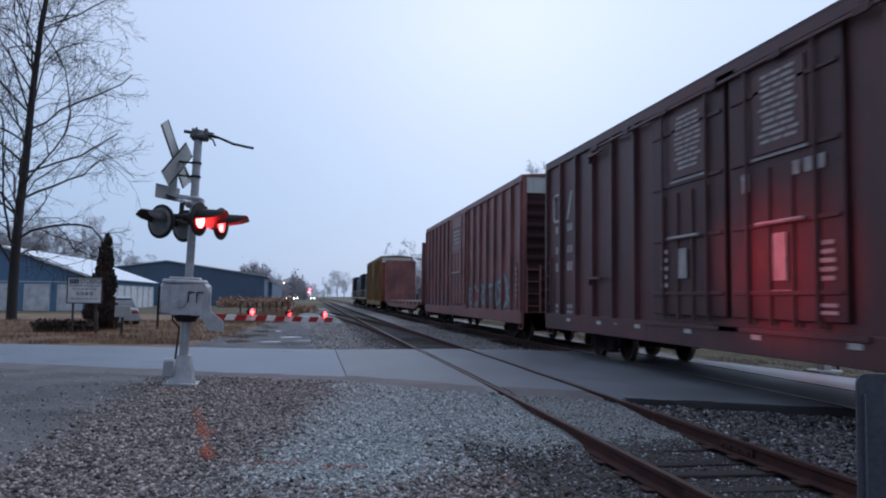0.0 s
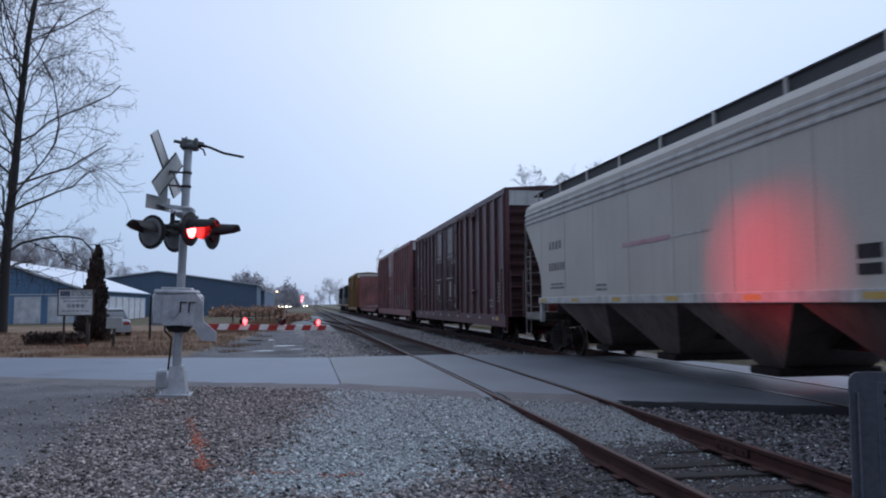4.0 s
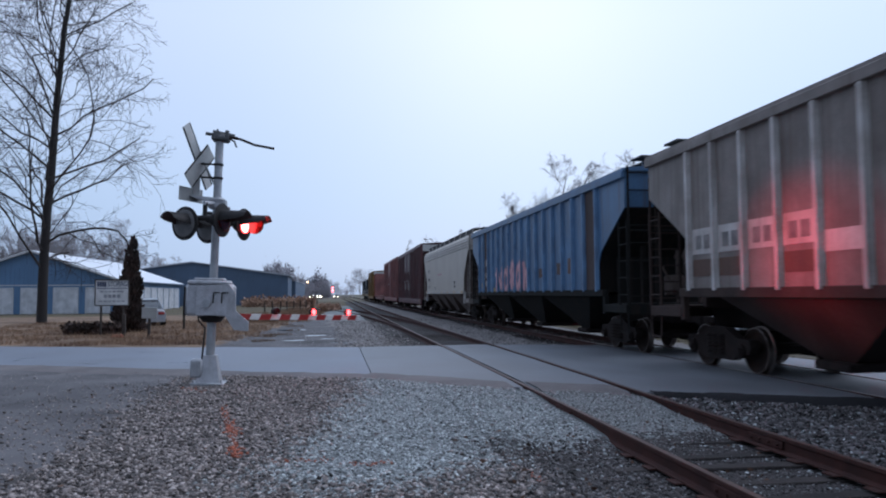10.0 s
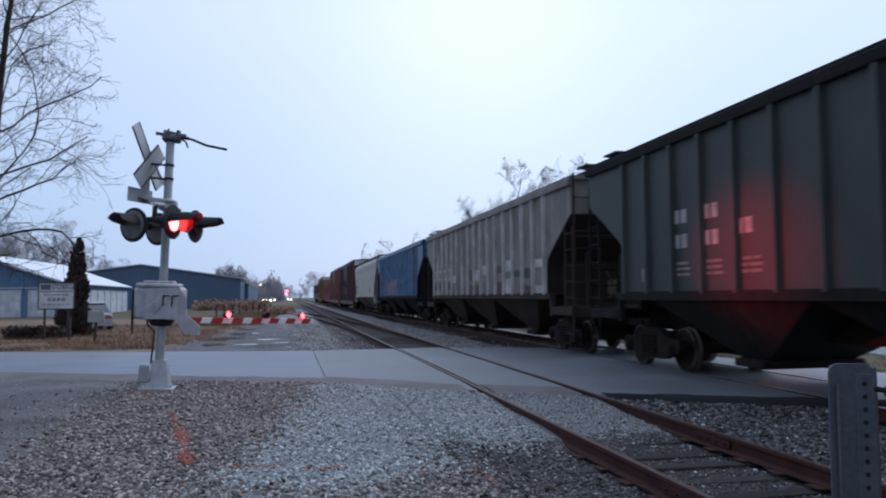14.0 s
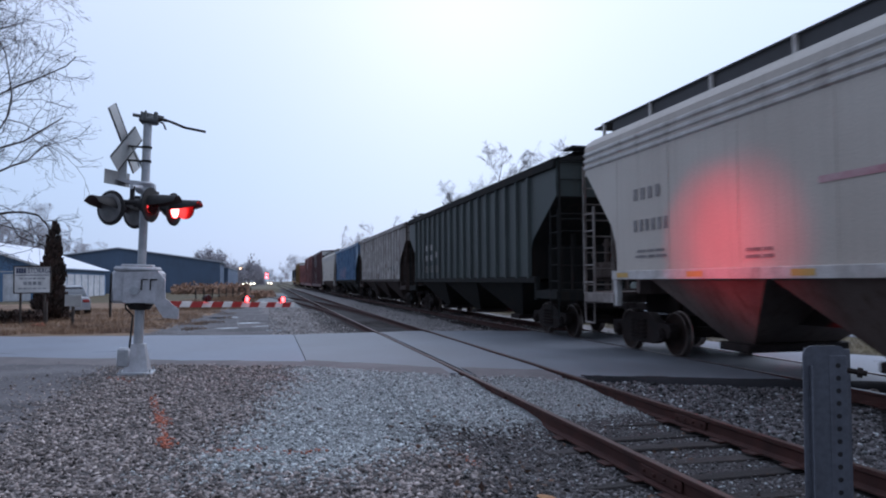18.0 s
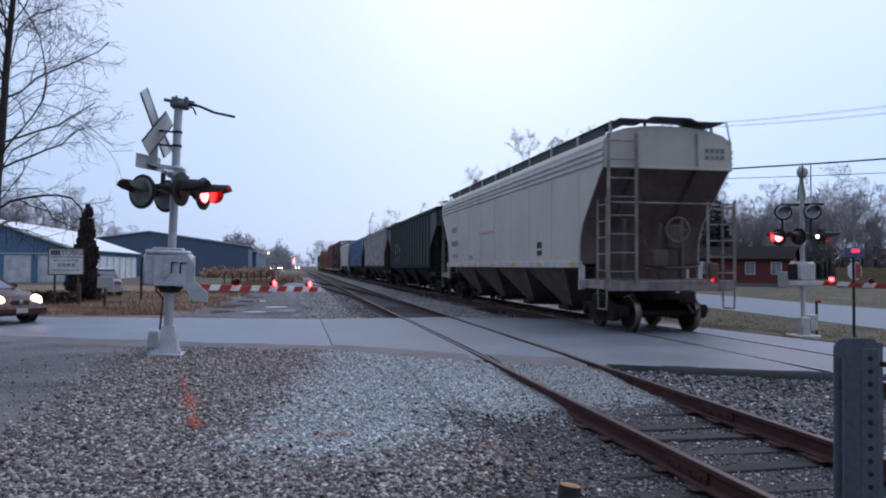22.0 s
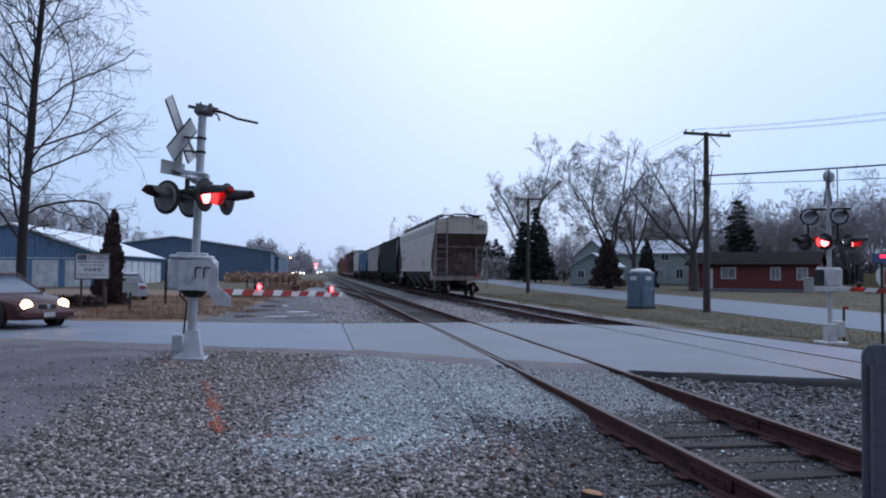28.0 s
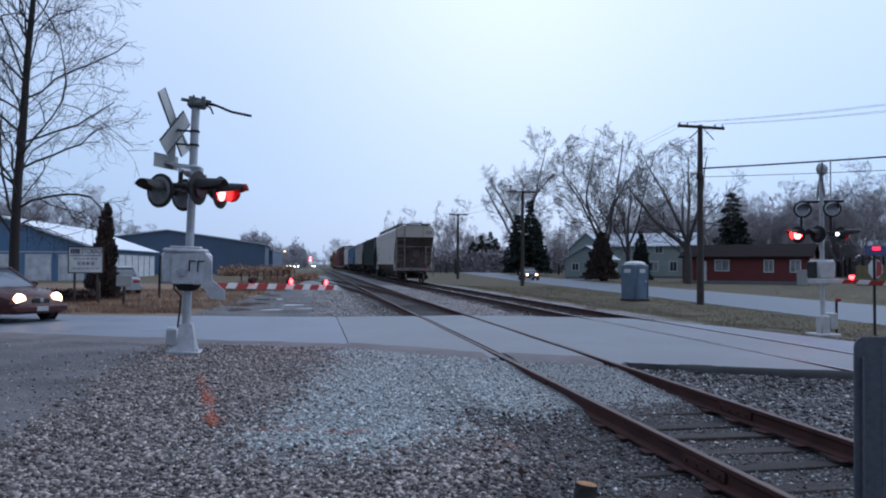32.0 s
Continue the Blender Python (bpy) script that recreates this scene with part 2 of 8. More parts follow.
# ---- mesh helpers ----
class Mesh:
    """Collects faces for one mesh."""

    def __init__(self):
        self.v, self.f = [], []

    def add(self, verts, faces):
        o = len(self.v)
        self.v += [tuple(p) for p in verts]
        self.f += [tuple(i + o for i in q) for q in faces]
        return self

    def box(self, c, s, bevel=0.0, m=None):
        """A box about c of size s, its edges cut off by bevel."""
        h = [x / 2 for x in s]
        b = min(bevel, 0.45 * min(s))
        pts, ids = [], {}
        if b <= 0:
            for i in (-1, 1):
                for j in (-1, 1):
                    for k in (-1, 1):
                        pts.append((i * h[0], j * h[1], k * h[2]))
            faces = [(0, 1, 3, 2), (4, 6, 7, 5), (0, 4, 5, 1), (2, 3, 7, 6), (0, 2, 6, 4), (1, 5, 7, 3)]
        else:
            for i in (-1, 1):
                for j in (-1, 1):
                    for k in (-1, 1):
                        for a in range(3):
                            ids[i, j, k, a] = len(pts)
                            sg = (i, j, k)
                            pts.append(tuple(sg[n] * (h[n] - (0 if n == a else b)) for n in range(3)))
            faces = []
            for a in range(3):
                u, w = [n for n in range(3) if n != a]
                for s_ in (-1, 1):
                    loop = []
                    for p, q in ((-1, -1), (1, -1), (1, 1), (-1, 1)):
                        key = [0, 0, 0]
                        key[a], key[u], key[w] = s_, p, q
                        loop.append(ids[(*key, a)])
                    faces.append(tuple(loop))
                for p in (-1, 1):
                    for q in (-1, 1):
                        lo, hi = [0, 0, 0], [0, 0, 0]
                        lo[a], lo[u], lo[w] = -1, p, q
                        hi[a], hi[u], hi[w] = 1, p, q
                        faces.append((ids[(*lo, u)], ids[(*hi, u)], ids[(*hi, w)], ids[(*lo, w)]))
            for i in (-1, 1):
                for j in (-1, 1):
                    for k in (-1, 1):
                        faces.append(tuple(ids[i, j, k, a] for a in range(3)))
        if m is not None:
            pts = [tuple(m @ Vector(p)) for p in pts]
        return self.add([(p[0] + c[0], p[1] + c[1], p[2] + c[2]) for p in pts], faces)

    def rod(self, a, b, r, r2=None, n=10, caps=True):
        """A round bar from a to b."""
        a, b = Vector(a), Vector(b)
        d = (b - a).normalized()
        u = d.cross(Vector((0, 0, 1)) if abs(d.z) < 0.9 else Vector((1, 0, 0))).normalized()
        w = d.cross(u)
        r2 = r if r2 is None else r2
        ring = lambda p, q: [p + q * (math.cos(2 * math.pi * i / n) * u + math.sin(2 * math.pi * i / n) * w) for i in range(n)]
        faces = [(i, (i + 1) % n, n + (i + 1) % n, n + i) for i in range(n)]
        if caps:
            faces += [tuple(range(n)), tuple(range(n, 2 * n))]
        return self.add(ring(a, r) + ring(b, r2), faces)

    def tube(self, pts, r, n=8):
        for a, b in zip(pts, pts[1:]):
            self.rod(a, b, r, n=n)
        return self

    def pipe(self, pts, r, n=6):
        """One unbroken round bar through the points."""
        rings = []
        for i, p in enumerate(pts):
            d = (Vector(pts[min(i + 1, len(pts) - 1)]) - Vector(pts[max(i - 1, 0)])).normalized()
            u = d.cross(Vector((0, 0, 1)) if abs(d.z) < 0.9 else Vector((1, 0, 0))).normalized()
            w = d.cross(u)
            rings += [tuple(Vector(p) + r * (math.cos(2 * math.pi * k / n) * u + math.sin(2 * math.pi * k / n) * w)) for k in range(n)]
        faces = [(i * n + k, i * n + (k + 1) % n, (i + 1) * n + (k + 1) % n, (i + 1) * n + k) for i in range(len(pts) - 1) for k in range(n)]
        return self.add(rings, faces + [tuple(range(n)), tuple(range((len(pts) - 1) * n, len(pts) * n))])

    def prism(self, outline, axis, a, b):
        """An outline in the plane across axis, drawn out from a to b. Outline order: the two other axes in xyz order."""
        def at(p, t):
            q = list(p)
            q.insert(axis, t)
            return tuple(q)
        n = len(outline)
        faces = [(i, (i + 1) % n, n + (i + 1) % n, n + i) for i in range(n)] + [tuple(range(n)), tuple(range(n, 2 * n))]
        return self.add([at(p, a) for p in outline] + [at(p, b) for p in outline], faces)

    def spin(self, profile, c=(0, 0, 0), axis="z", n=20):
        """A turned shape from (radius, along) pairs."""
        pts, faces, k = [], [], len(profile)
        for i in range(n):
            a = 2 * math.pi * i / n
            for r, h in profile:
                x, y = r * math.cos(a), r * math.sin(a)
                p = {"z": (x, y, h), "x": (h, x, y), "y": (x, h, y)}[axis]
                pts.append((p[0] + c[0], p[1] + c[1], p[2] + c[2]))
        for i in range(n):
            for j in range(k - 1):
                o, q = i * k + j, ((i + 1) % n) * k + j
                faces.append((o, o + 1, q + 1, q))
        if profile[0][0] > 0 and profile[-1][0] > 0:
            faces += [(i * k + k - 1, i * k, ((i + 1) % n) * k, ((i + 1) % n) * k + k - 1) for i in range(n)]
        return self.add(pts, faces)

    def mesh(self, name, material, smooth=40):
        me = bpy.data.meshes.new(name)
        me.from_pydata(self.v, [], self.f)
        bm = bmesh.new()
        bm.from_mesh(me)
        bmesh.ops.recalc_face_normals(bm, faces=bm.faces[:])
        bm.to_mesh(me)
        bm.free()
        if material:
            me.materials.append(M[material] if isinstance(material, str) else material)
        if smooth:
            me.shade_smooth()
            me.set_sharp_from_angle(angle=radians(smooth))
        return me


def part(name, ms, material, parent, label="", m=None):
    ob = new(name, ms.mesh(name, material) if isinstance(ms, Mesh) else ms)
    ob.parent = parent
    if m is not None:
        ob.matrix_basis = m
    if label:
        tagged(ob, label)
    return ob


def thing(name, m, label, category, group="", kind=""):
    ob = new(name)
    ob.empty_display_size = 0.2
    ob.matrix_basis = m
    return tagged(ob, label, category, group, kind)


def single(name, ms, material, label, category="", group="", kind="", m=None):
    ob = new(name, ms.mesh(name, material) if isinstance(ms, Mesh) else ms)
    if m is not None:
        ob.matrix_basis = m
    return tagged(ob, label, category, group, kind)


def raw_mesh(name, verts, faces, material):
    """A mesh from numpy arrays; all faces have the same number of corners."""
    me = bpy.data.meshes.new(name)
    nf, k = faces.shape
    me.vertices.add(len(verts)), me.loops.add(nf * k), me.polygons.add(nf)
    me.vertices.foreach_set("co", np.asarray(verts, np.float32).ravel())
    me.loops.foreach_set("vertex_index", faces.astype(np.int32).ravel())
    me.polygons.foreach_set("loop_start", np.arange(0, nf * k, k, dtype=np.int32))
    me.update(calc_edges=True)
    me.materials.append(M[material] if isinstance(material, str) else material)
    return me


RNG = np.random.default_rng(7)


def lerp_table(x, table):
    return float(np.interp(x, [p[0] for p in table], [p[1] for p in table]))



# ---- the lie of the land ----
NEAR_L, NEAR_R = 3.06, 4.565      # rail heads of the near track
MAIN_L, MAIN_R = 7.62, 9.125      # rail heads of the main track
NEAR_EDGE = [(-90, 46), (-40, 30.5), (-12, 19.6), (-6.5, 17.0), (-2, 14.8), (0.6, 13.6), (3.0, 11.6), (4.5, 10.8), (6.1, 9.9), (7.5, 9.2), (9.8, 8.0), (12, 6.4), (20, 0.5), (26, -4)]
FAR_EDGE = [(-90, 54), (-40, 38), (-12, 25.4), (-6.4, 23.2), (0.8, 21.4), (4.5, 21.6), (8.9, 19.9), (10.3, 16.5), (11.2, 13.6), (14, 10.6), (20, 6.5), (26, 3)]


def in_road(x, y, grow=0.0):
    return lerp_table(x, NEAR_EDGE) - grow < y < lerp_table(x, FAR_EDGE) + grow


def lie(x, y):
    """Height of the ground, road and tracks left out."""
    base = float(np.interp(x, [-200, -30, -8, 1.6, 2.3, 5.4, 6.2, 6.8, 10.2, 10.9, 13.5, 60], [-0.2, -0.1, -0.05, -0.045, -0.17, -0.18, -0.19, -0.2, -0.2, -0.14, -0.34, -0.34]))
    if 1.6 < x < 5.6 and y < 12:
        # stone spilled over the ties close to the road
        fill = min(1.0, max(0.0, (y - 7.0 - 0.35 * (x - 3)) / 1.6))
        base = base - 0.03 * (1 - fill) + (0.075 if x < 4.6 else 0.02) * fill
    gap = lerp_table(x, NEAR_EDGE) - y
    if -4 < x < 4.7 and 0 < gap < 1.3:
        base += (-0.03 - base) * (1 - gap / 1.3) ** 0.7
    elif 4.7 <= x < 10.5 and 0 < gap < 0.9:
        base += (-0.06 - base) * (1 - gap / 0.9)
    if y > 21 and x < 2.4:
        base = min(base, -0.06)
    if x < -2.2 and y < 22:
        base += 0.02 * noise.noise((x * 1.6, y * 0.7, 21)) * min(1.0, -2.2 - x)
    wob = 0.018 * noise.noise((x * 0.9, y * 0.9, 0)) + 0.03 * noise.noise((x * 0.2, y * 0.2, 3))
    if in_road(x, y, 0.15):
        return min(base, -0.3 if x > 11 else -0.09) - 0.02
    return min(base + wob, -0.012)


def axis_marks(lo, hi, fine_lo, fine_hi, step):
    out = list(np.arange(fine_lo, fine_hi + 1e-6, step))
    s, x = step, fine_hi
    while x < hi:
        s *= 1.16
        x = min(hi, x + s)
        out.append(x)
    s, x = step, fine_lo
    while x > lo:
        s *= 1.16
        x = max(lo, x - s)
        out.insert(0, x)
    return out


def pale_patch(x, y):
    """Where finer pale stone was spread over the lot."""
    w = 0.28 * noise.noise((x * 1.1, y * 1.1, 6)) + 0.18 * noise.noise((x * 4, y * 4, 6)) + 0.55 * noise.noise((x * 11, y * 11, 6))
    return x > lerp_table(y, [(5, -1.0), (5.8, -0.76), (7.7, -0.32), (11.4, 0.25), (14, 0.5)]) + w and y > lerp_table(x, [(-0.8, 5.75), (0.4, 5.95), (1.5, 6.5), (2.2, 7.2), (3, 8.0)]) + 1.2 * w


def oily(x, y):
    return x > 0.72 + 0.12 * y - 0.3 * max(0, 5.5 - y) + 0.5 * noise.noise((x * 0.9, y * 0.9, 1)) and y < 7.6


def ground_zone(x, y):
    """Which surface lies at x, y: index into the ground's materials."""
    j = 0.5 * noise.noise((x * 0.7, y * 0.7, 9)) + 0.25 * noise.noise((x * 2.3, y * 2.3, 5)) + 0.7 * noise.noise((x * 9.1, y * 9.1, 7))
    if max(abs(x), abs(y)) > 160:
        return 6
    if 1.9 + 0.4 * j < x < 10.8 + 0.4 * j:
        if x < 4.75 and y < 15:
            return 3 if y < 7.9 + 0.3 * (x - 3) + 0.8 * j else 7
        return 8 if y > 19 and (4.9 + 0.3 * j < x < 6.9 + 0.3 * j or x > 9.9) else 2
    if x >= 10.8 + 0.4 * j:
        return 4
    # left of the tracks
    if y < lerp_table(x, NEAR_EDGE) + 2:
        if x < -2.55 + 0.6 * j - 0.04 * (y - 8):
            return 1
        if oily(x, y):
            return 3
        return 7 if pale_patch(x, y) else 0
    if y < 44 + 3 * j and x > -3.6 + 0.06 * (y - 24) + j:
        return 8 if x > 0.5 - 0.05 * (y - 24) + 0.5 * j else 1
    if x > -4.5 + j and y < 95:
        return 7 if x > -1.5 + 0.03 * (y - 40) else 5
    return 5 if y < 58 + 2 * j else 4


def build_ground():
    xs, ys = axis_marks(-1500, 1500, -9, 12, 0.16), axis_marks(-1500, 2500, 3, 26, 0.16)
    nx, ny = len(xs), len(ys)
    verts = np.array([(x, y, lie(x, y) if max(abs(x), abs(y)) < 200 else -0.3) for y in ys for x in xs])
    i, j = np.meshgrid(np.arange(nx - 1), np.arange(ny - 1))
    o = (j * nx + i).ravel()
    faces = np.stack([o, o + 1, o + nx + 1, o + nx], 1)
    me = raw_mesh("ground", verts, faces, "gravel_ground")
    for name in ("packed_dirt", "ballast_ground", "dirty_ballast", "grass_ground", "dead_grass", "far_ground", "pale_gravel_ground", "tan_gravel"):
        me.materials.append(M[name])
    mid = verts[faces].mean(1)
    me.polygons.foreach_set("material_index", np.array([ground_zone(x, y) for x, y, _ in mid], np.int32))
    me.shade_smooth()
    tagged(new("ground", me), "gravel lot, ballast and winter grass ground", "ground", kind="structure")


build_ground()


def slab(name, x0, x1, material, label, drop=0.0, step=0.5, near=NEAR_EDGE, far=FAR_EDGE):
    """A piece of the crossing road between two lines along the tracks, with a thick edge and uneven borders."""
    xs = [x0]
    while xs[-1] + step * 1.5 < x1:
        xs.append(xs[-1] + step)
    xs.append(x1)
    ms, top, n = Mesh(), [], 8
    for x in xs:
        a = lerp_table(x, near) + 0.10 * noise.noise((x * 1.3, 0, 0)) + 0.05 * noise.noise((x * 5, 1, 0))
        b = lerp_table(x, far) + 0.16 * noise.noise((x * 1.1, 7, 0)) + 0.06 * noise.noise((x * 5, 8, 0))
        z = drop + float(np.interp(x, [-90, -20, -3, 10, 14, 30], [-0.06, -0.03, 0, 0, -0.2, -0.3]))
        top.append([(x, a - 0.05, z - 0.2), (x, a, z - 0.02)] + [(x, a + (b - a) * k / n, z + 0.006 * noise.noise((x, k, 2))) for k in range(1, n)] + [(x, b, z - 0.02), (x, b + 0.05, z - 0.2)])
    k = len(top[0])
    ms.add([p for row in top for p in row], [(i * k + j, i * k + j + 1, (i + 1) * k + j + 1, (i + 1) * k + j) for i in range(len(xs) - 1) for j in range(k - 1)])
    ms.add(top[0], [tuple(range(k))]), ms.add(top[-1], [tuple(range(k))])
    return single(name, ms, material, label, "road", kind="structure")


slab("road", -90, 0.682, "asphalt", "worn blue-grey asphalt road leading to the crossing", -0.008)
slab("road", 0.698, NEAR_L - 0.055, "concrete", "pale concrete crossing panel beside the near track", -0.002)
slab("road", NEAR_L + 0.10, NEAR_R - 0.10, "concrete", "concrete crossing panel between rails", -0.004)
slab("road", NEAR_R + 0.055, MAIN_L - 0.055, "concrete", "concrete crossing panel between the two tracks", -0.002)
slab("road", MAIN_L + 0.10, MAIN_R - 0.10, "concrete", "concrete crossing panel between rails", -0.004)
slab("road", MAIN_R + 0.055, 26, "asphalt", "worn asphalt road past the main track", -0.004)


def road_marks():
    """Tar-filled cracks and rubbed dark streaks lying on the road."""
    rnd = random.Random(41)
    for k in range(9):
        x = rnd.uniform(-13, 11.5)
        lo, hi = lerp_table(x, NEAR_EDGE) + 0.5, lerp_table(x, FAR_EDGE) - 0.5
        along = rnd.random() < 0.45
        y, a = rnd.uniform(lo, hi), (rnd.uniform(-0.5, 0.2) if along else rnd.uniform(1.2, 1.9))
        ms, left, right = Mesh(), [], []
        for i in range(rnd.randrange(4, 7)):
            z = float(np.interp(x, [-90, -20, -3, 10, 14, 30], [-0.06, -0.03, 0, 0, -0.2, -0.3])) + 0.0085
            if not in_road(x, y, -0.3) or any(abs(x - r) < 0.16 for r in (NEAR_L, NEAR_R, MAIN_L, MAIN_R)):
                break
            w = rnd.uniform(0.01, 0.022)
            left.append((x - math.sin(a) * w, y + math.cos(a) * w, z)), right.append((x + math.sin(a) * w, y - math.cos(a) * w, z))
            a += rnd.uniform(-0.35, 0.35)
            x, y = x + 0.24 * math.cos(a), y + 0.24 * math.sin(a)
        m = len(left)
        if m > 2:
            ms.add(left + right, [(q, q + 1, m + q + 1, m + q) for q in range(m - 1)])
            single("tar_crack", ms, "asphalt_dark", "dark tar-filled crack in the road", "crack", "cracks in the road")


road_marks()

# ---- tracks ----
def rail_profile(cx):
    h = [(-0.035, 0.0), (0.035, 0.0), (0.036, -0.03), (0.01, -0.045), (0.009, -0.13), (0.07, -0.15), (0.07, -0.165), (-0.07, -0.165), (-0.07, -0.15), (-0.009, -0.13), (-0.01, -0.045), (-0.036, -0.03)]
    return [(cx + x, z) for x, z in h]


def straight_rail(x, y0, y1, parent, bright):
    ms = Mesh().prism(rail_profile(x), 1, y0, y1)
    r = part("rail", ms, "rail_rust", parent)
    part("rail_head", Mesh().box((x, (y0 + y1) / 2, 0.002), (0.056, y1 - y0, 0.004)), "rail_bright" if bright else "rail_top", r)
    return r


def joint_bars(x, y, parent):
    ms = Mesh()
    for s in (-1, 1):
        ms.box((x + s * 0.024, y, -0.085), (0.022, 0.62, 0.09), 0.008)
        for k in (-0.24, -0.08, 0.08, 0.24):
            ms.rod((x + s * 0.03, y + k, -0.085), (x + s * 0.058, y + k, -0.085), 0.014, n=6)
    part("joint_bar", ms, "rail_rust", parent)


def tie_mesh(length, seed):
    rnd = random.Random(seed)
    ms = Mesh().box((0, 0, -0.085), (length, 0.22, 0.17), 0.015)
    ms.v = [(x + rnd.uniform(-.012, .012), y + rnd.uniform(-.008, .008), z + rnd.uniform(-.008, .006)) for x, y, z in ms.v]
    return ms.mesh("tie", "tie", 0)


TIES = [tie_mesh(2.55, s) for s in range(4)]
PLATE = Mesh().box((0, 0, 0), (0.3, 0.17, 0.014), 0.003).mesh("tie_plate", "rail_rust", 0)


def track(name, left, right, y0, y1, bright, label, tie_step=0.54):
    tr = thing(name, pose(0, 0, 0), label, "railway track", kind="structure")
    straight_rail(left, y0, y1, tr, bright), straight_rail(right, y0, y1, tr, bright)
    rnd = random.Random(name)
    y, c = y0 + 0.3, (left + right) / 2
    while y < min(y1, 90):
        inside = lerp_table(c, NEAR_EDGE) - 0.1 < y < lerp_table(c, FAR_EDGE) + 0.1
        if not inside:
            t = part("tie", TIES[rnd.randrange(4)], None, tr, m=pose(c + rnd.uniform(-.08, .08), y + rnd.uniform(-.04, .04), -0.182 + rnd.uniform(-.022, .008), 0, 0, rnd.uniform(-2, 2)))
            if y < 22:
                for x in (left, right):
                    part("tie_plate", PLATE, None, tr, m=pose(x, y, -0.163))
        y += tie_step
    return tr


near_track = track("near_track", NEAR_L, NEAR_R, -6, 420, False, "rusty siding track on weathered ties")
main_track = track("main_track", MAIN_L, MAIN_R, -6, 700, True, "main line track with worn bright rail heads")
for x, y in ((NEAR_L, 5.35), (NEAR_R, 7.35), (NEAR_L, 9.6), (NEAR_R, 2.2)):
    joint_bars(x, y, near_track)


def turnout():
    """The track that leaves the siding to the far side."""
    tr = thing("turnout", pose(0, 0, 0), "turnout track curving away from the siding", "railway track", kind="structure")
    def x_at(y, off):
        d = max(0.0, y - 24)
        return off - 0.00135 * d * d if d < 70 else off - 0.00135 * 4900 - 0.189 * (d - 70)
    for off in (NEAR_L, NEAR_R):
        ms, prev = Mesh(), None
        rows = []
        for y in np.arange(24, 150, 3.0):
            rows.append([(px, float(y), pz) for px, pz in rail_profile(x_at(y, off))])
        k = 12
        ms.add([p for r in rows for p in r], [(i * k + j, i * k + (j + 1) % k, (i + 1) * k + (j + 1) % k, (i + 1) * k + j) for i in range(len(rows) - 1) for j in range(k)])
        part("rail", ms, "rail_rust", tr)
    wide = [tie_mesh(w, 20 + i) for i, w in enumerate((3.0, 3.4, 3.9, 4.4))]
    rnd = random.Random(4)
    for i in range(52):
        y = 22.4 + i * 0.56
        lean = x_at(y, 0)
        me = wide[min(3, int(-lean / 0.5))] if lean > -2 else TIES[i % 4]
        x = (NEAR_L + NEAR_R) / 2 + (lean / 2 if lean > -2 else lean) - (0.3 if lean > -2 else 0)
        part("tie", me, None, tr, m=pose(x, y, -0.165 + rnd.uniform(-.006, .004), 0, 0, rnd.uniform(-2, 2)))


turnout()

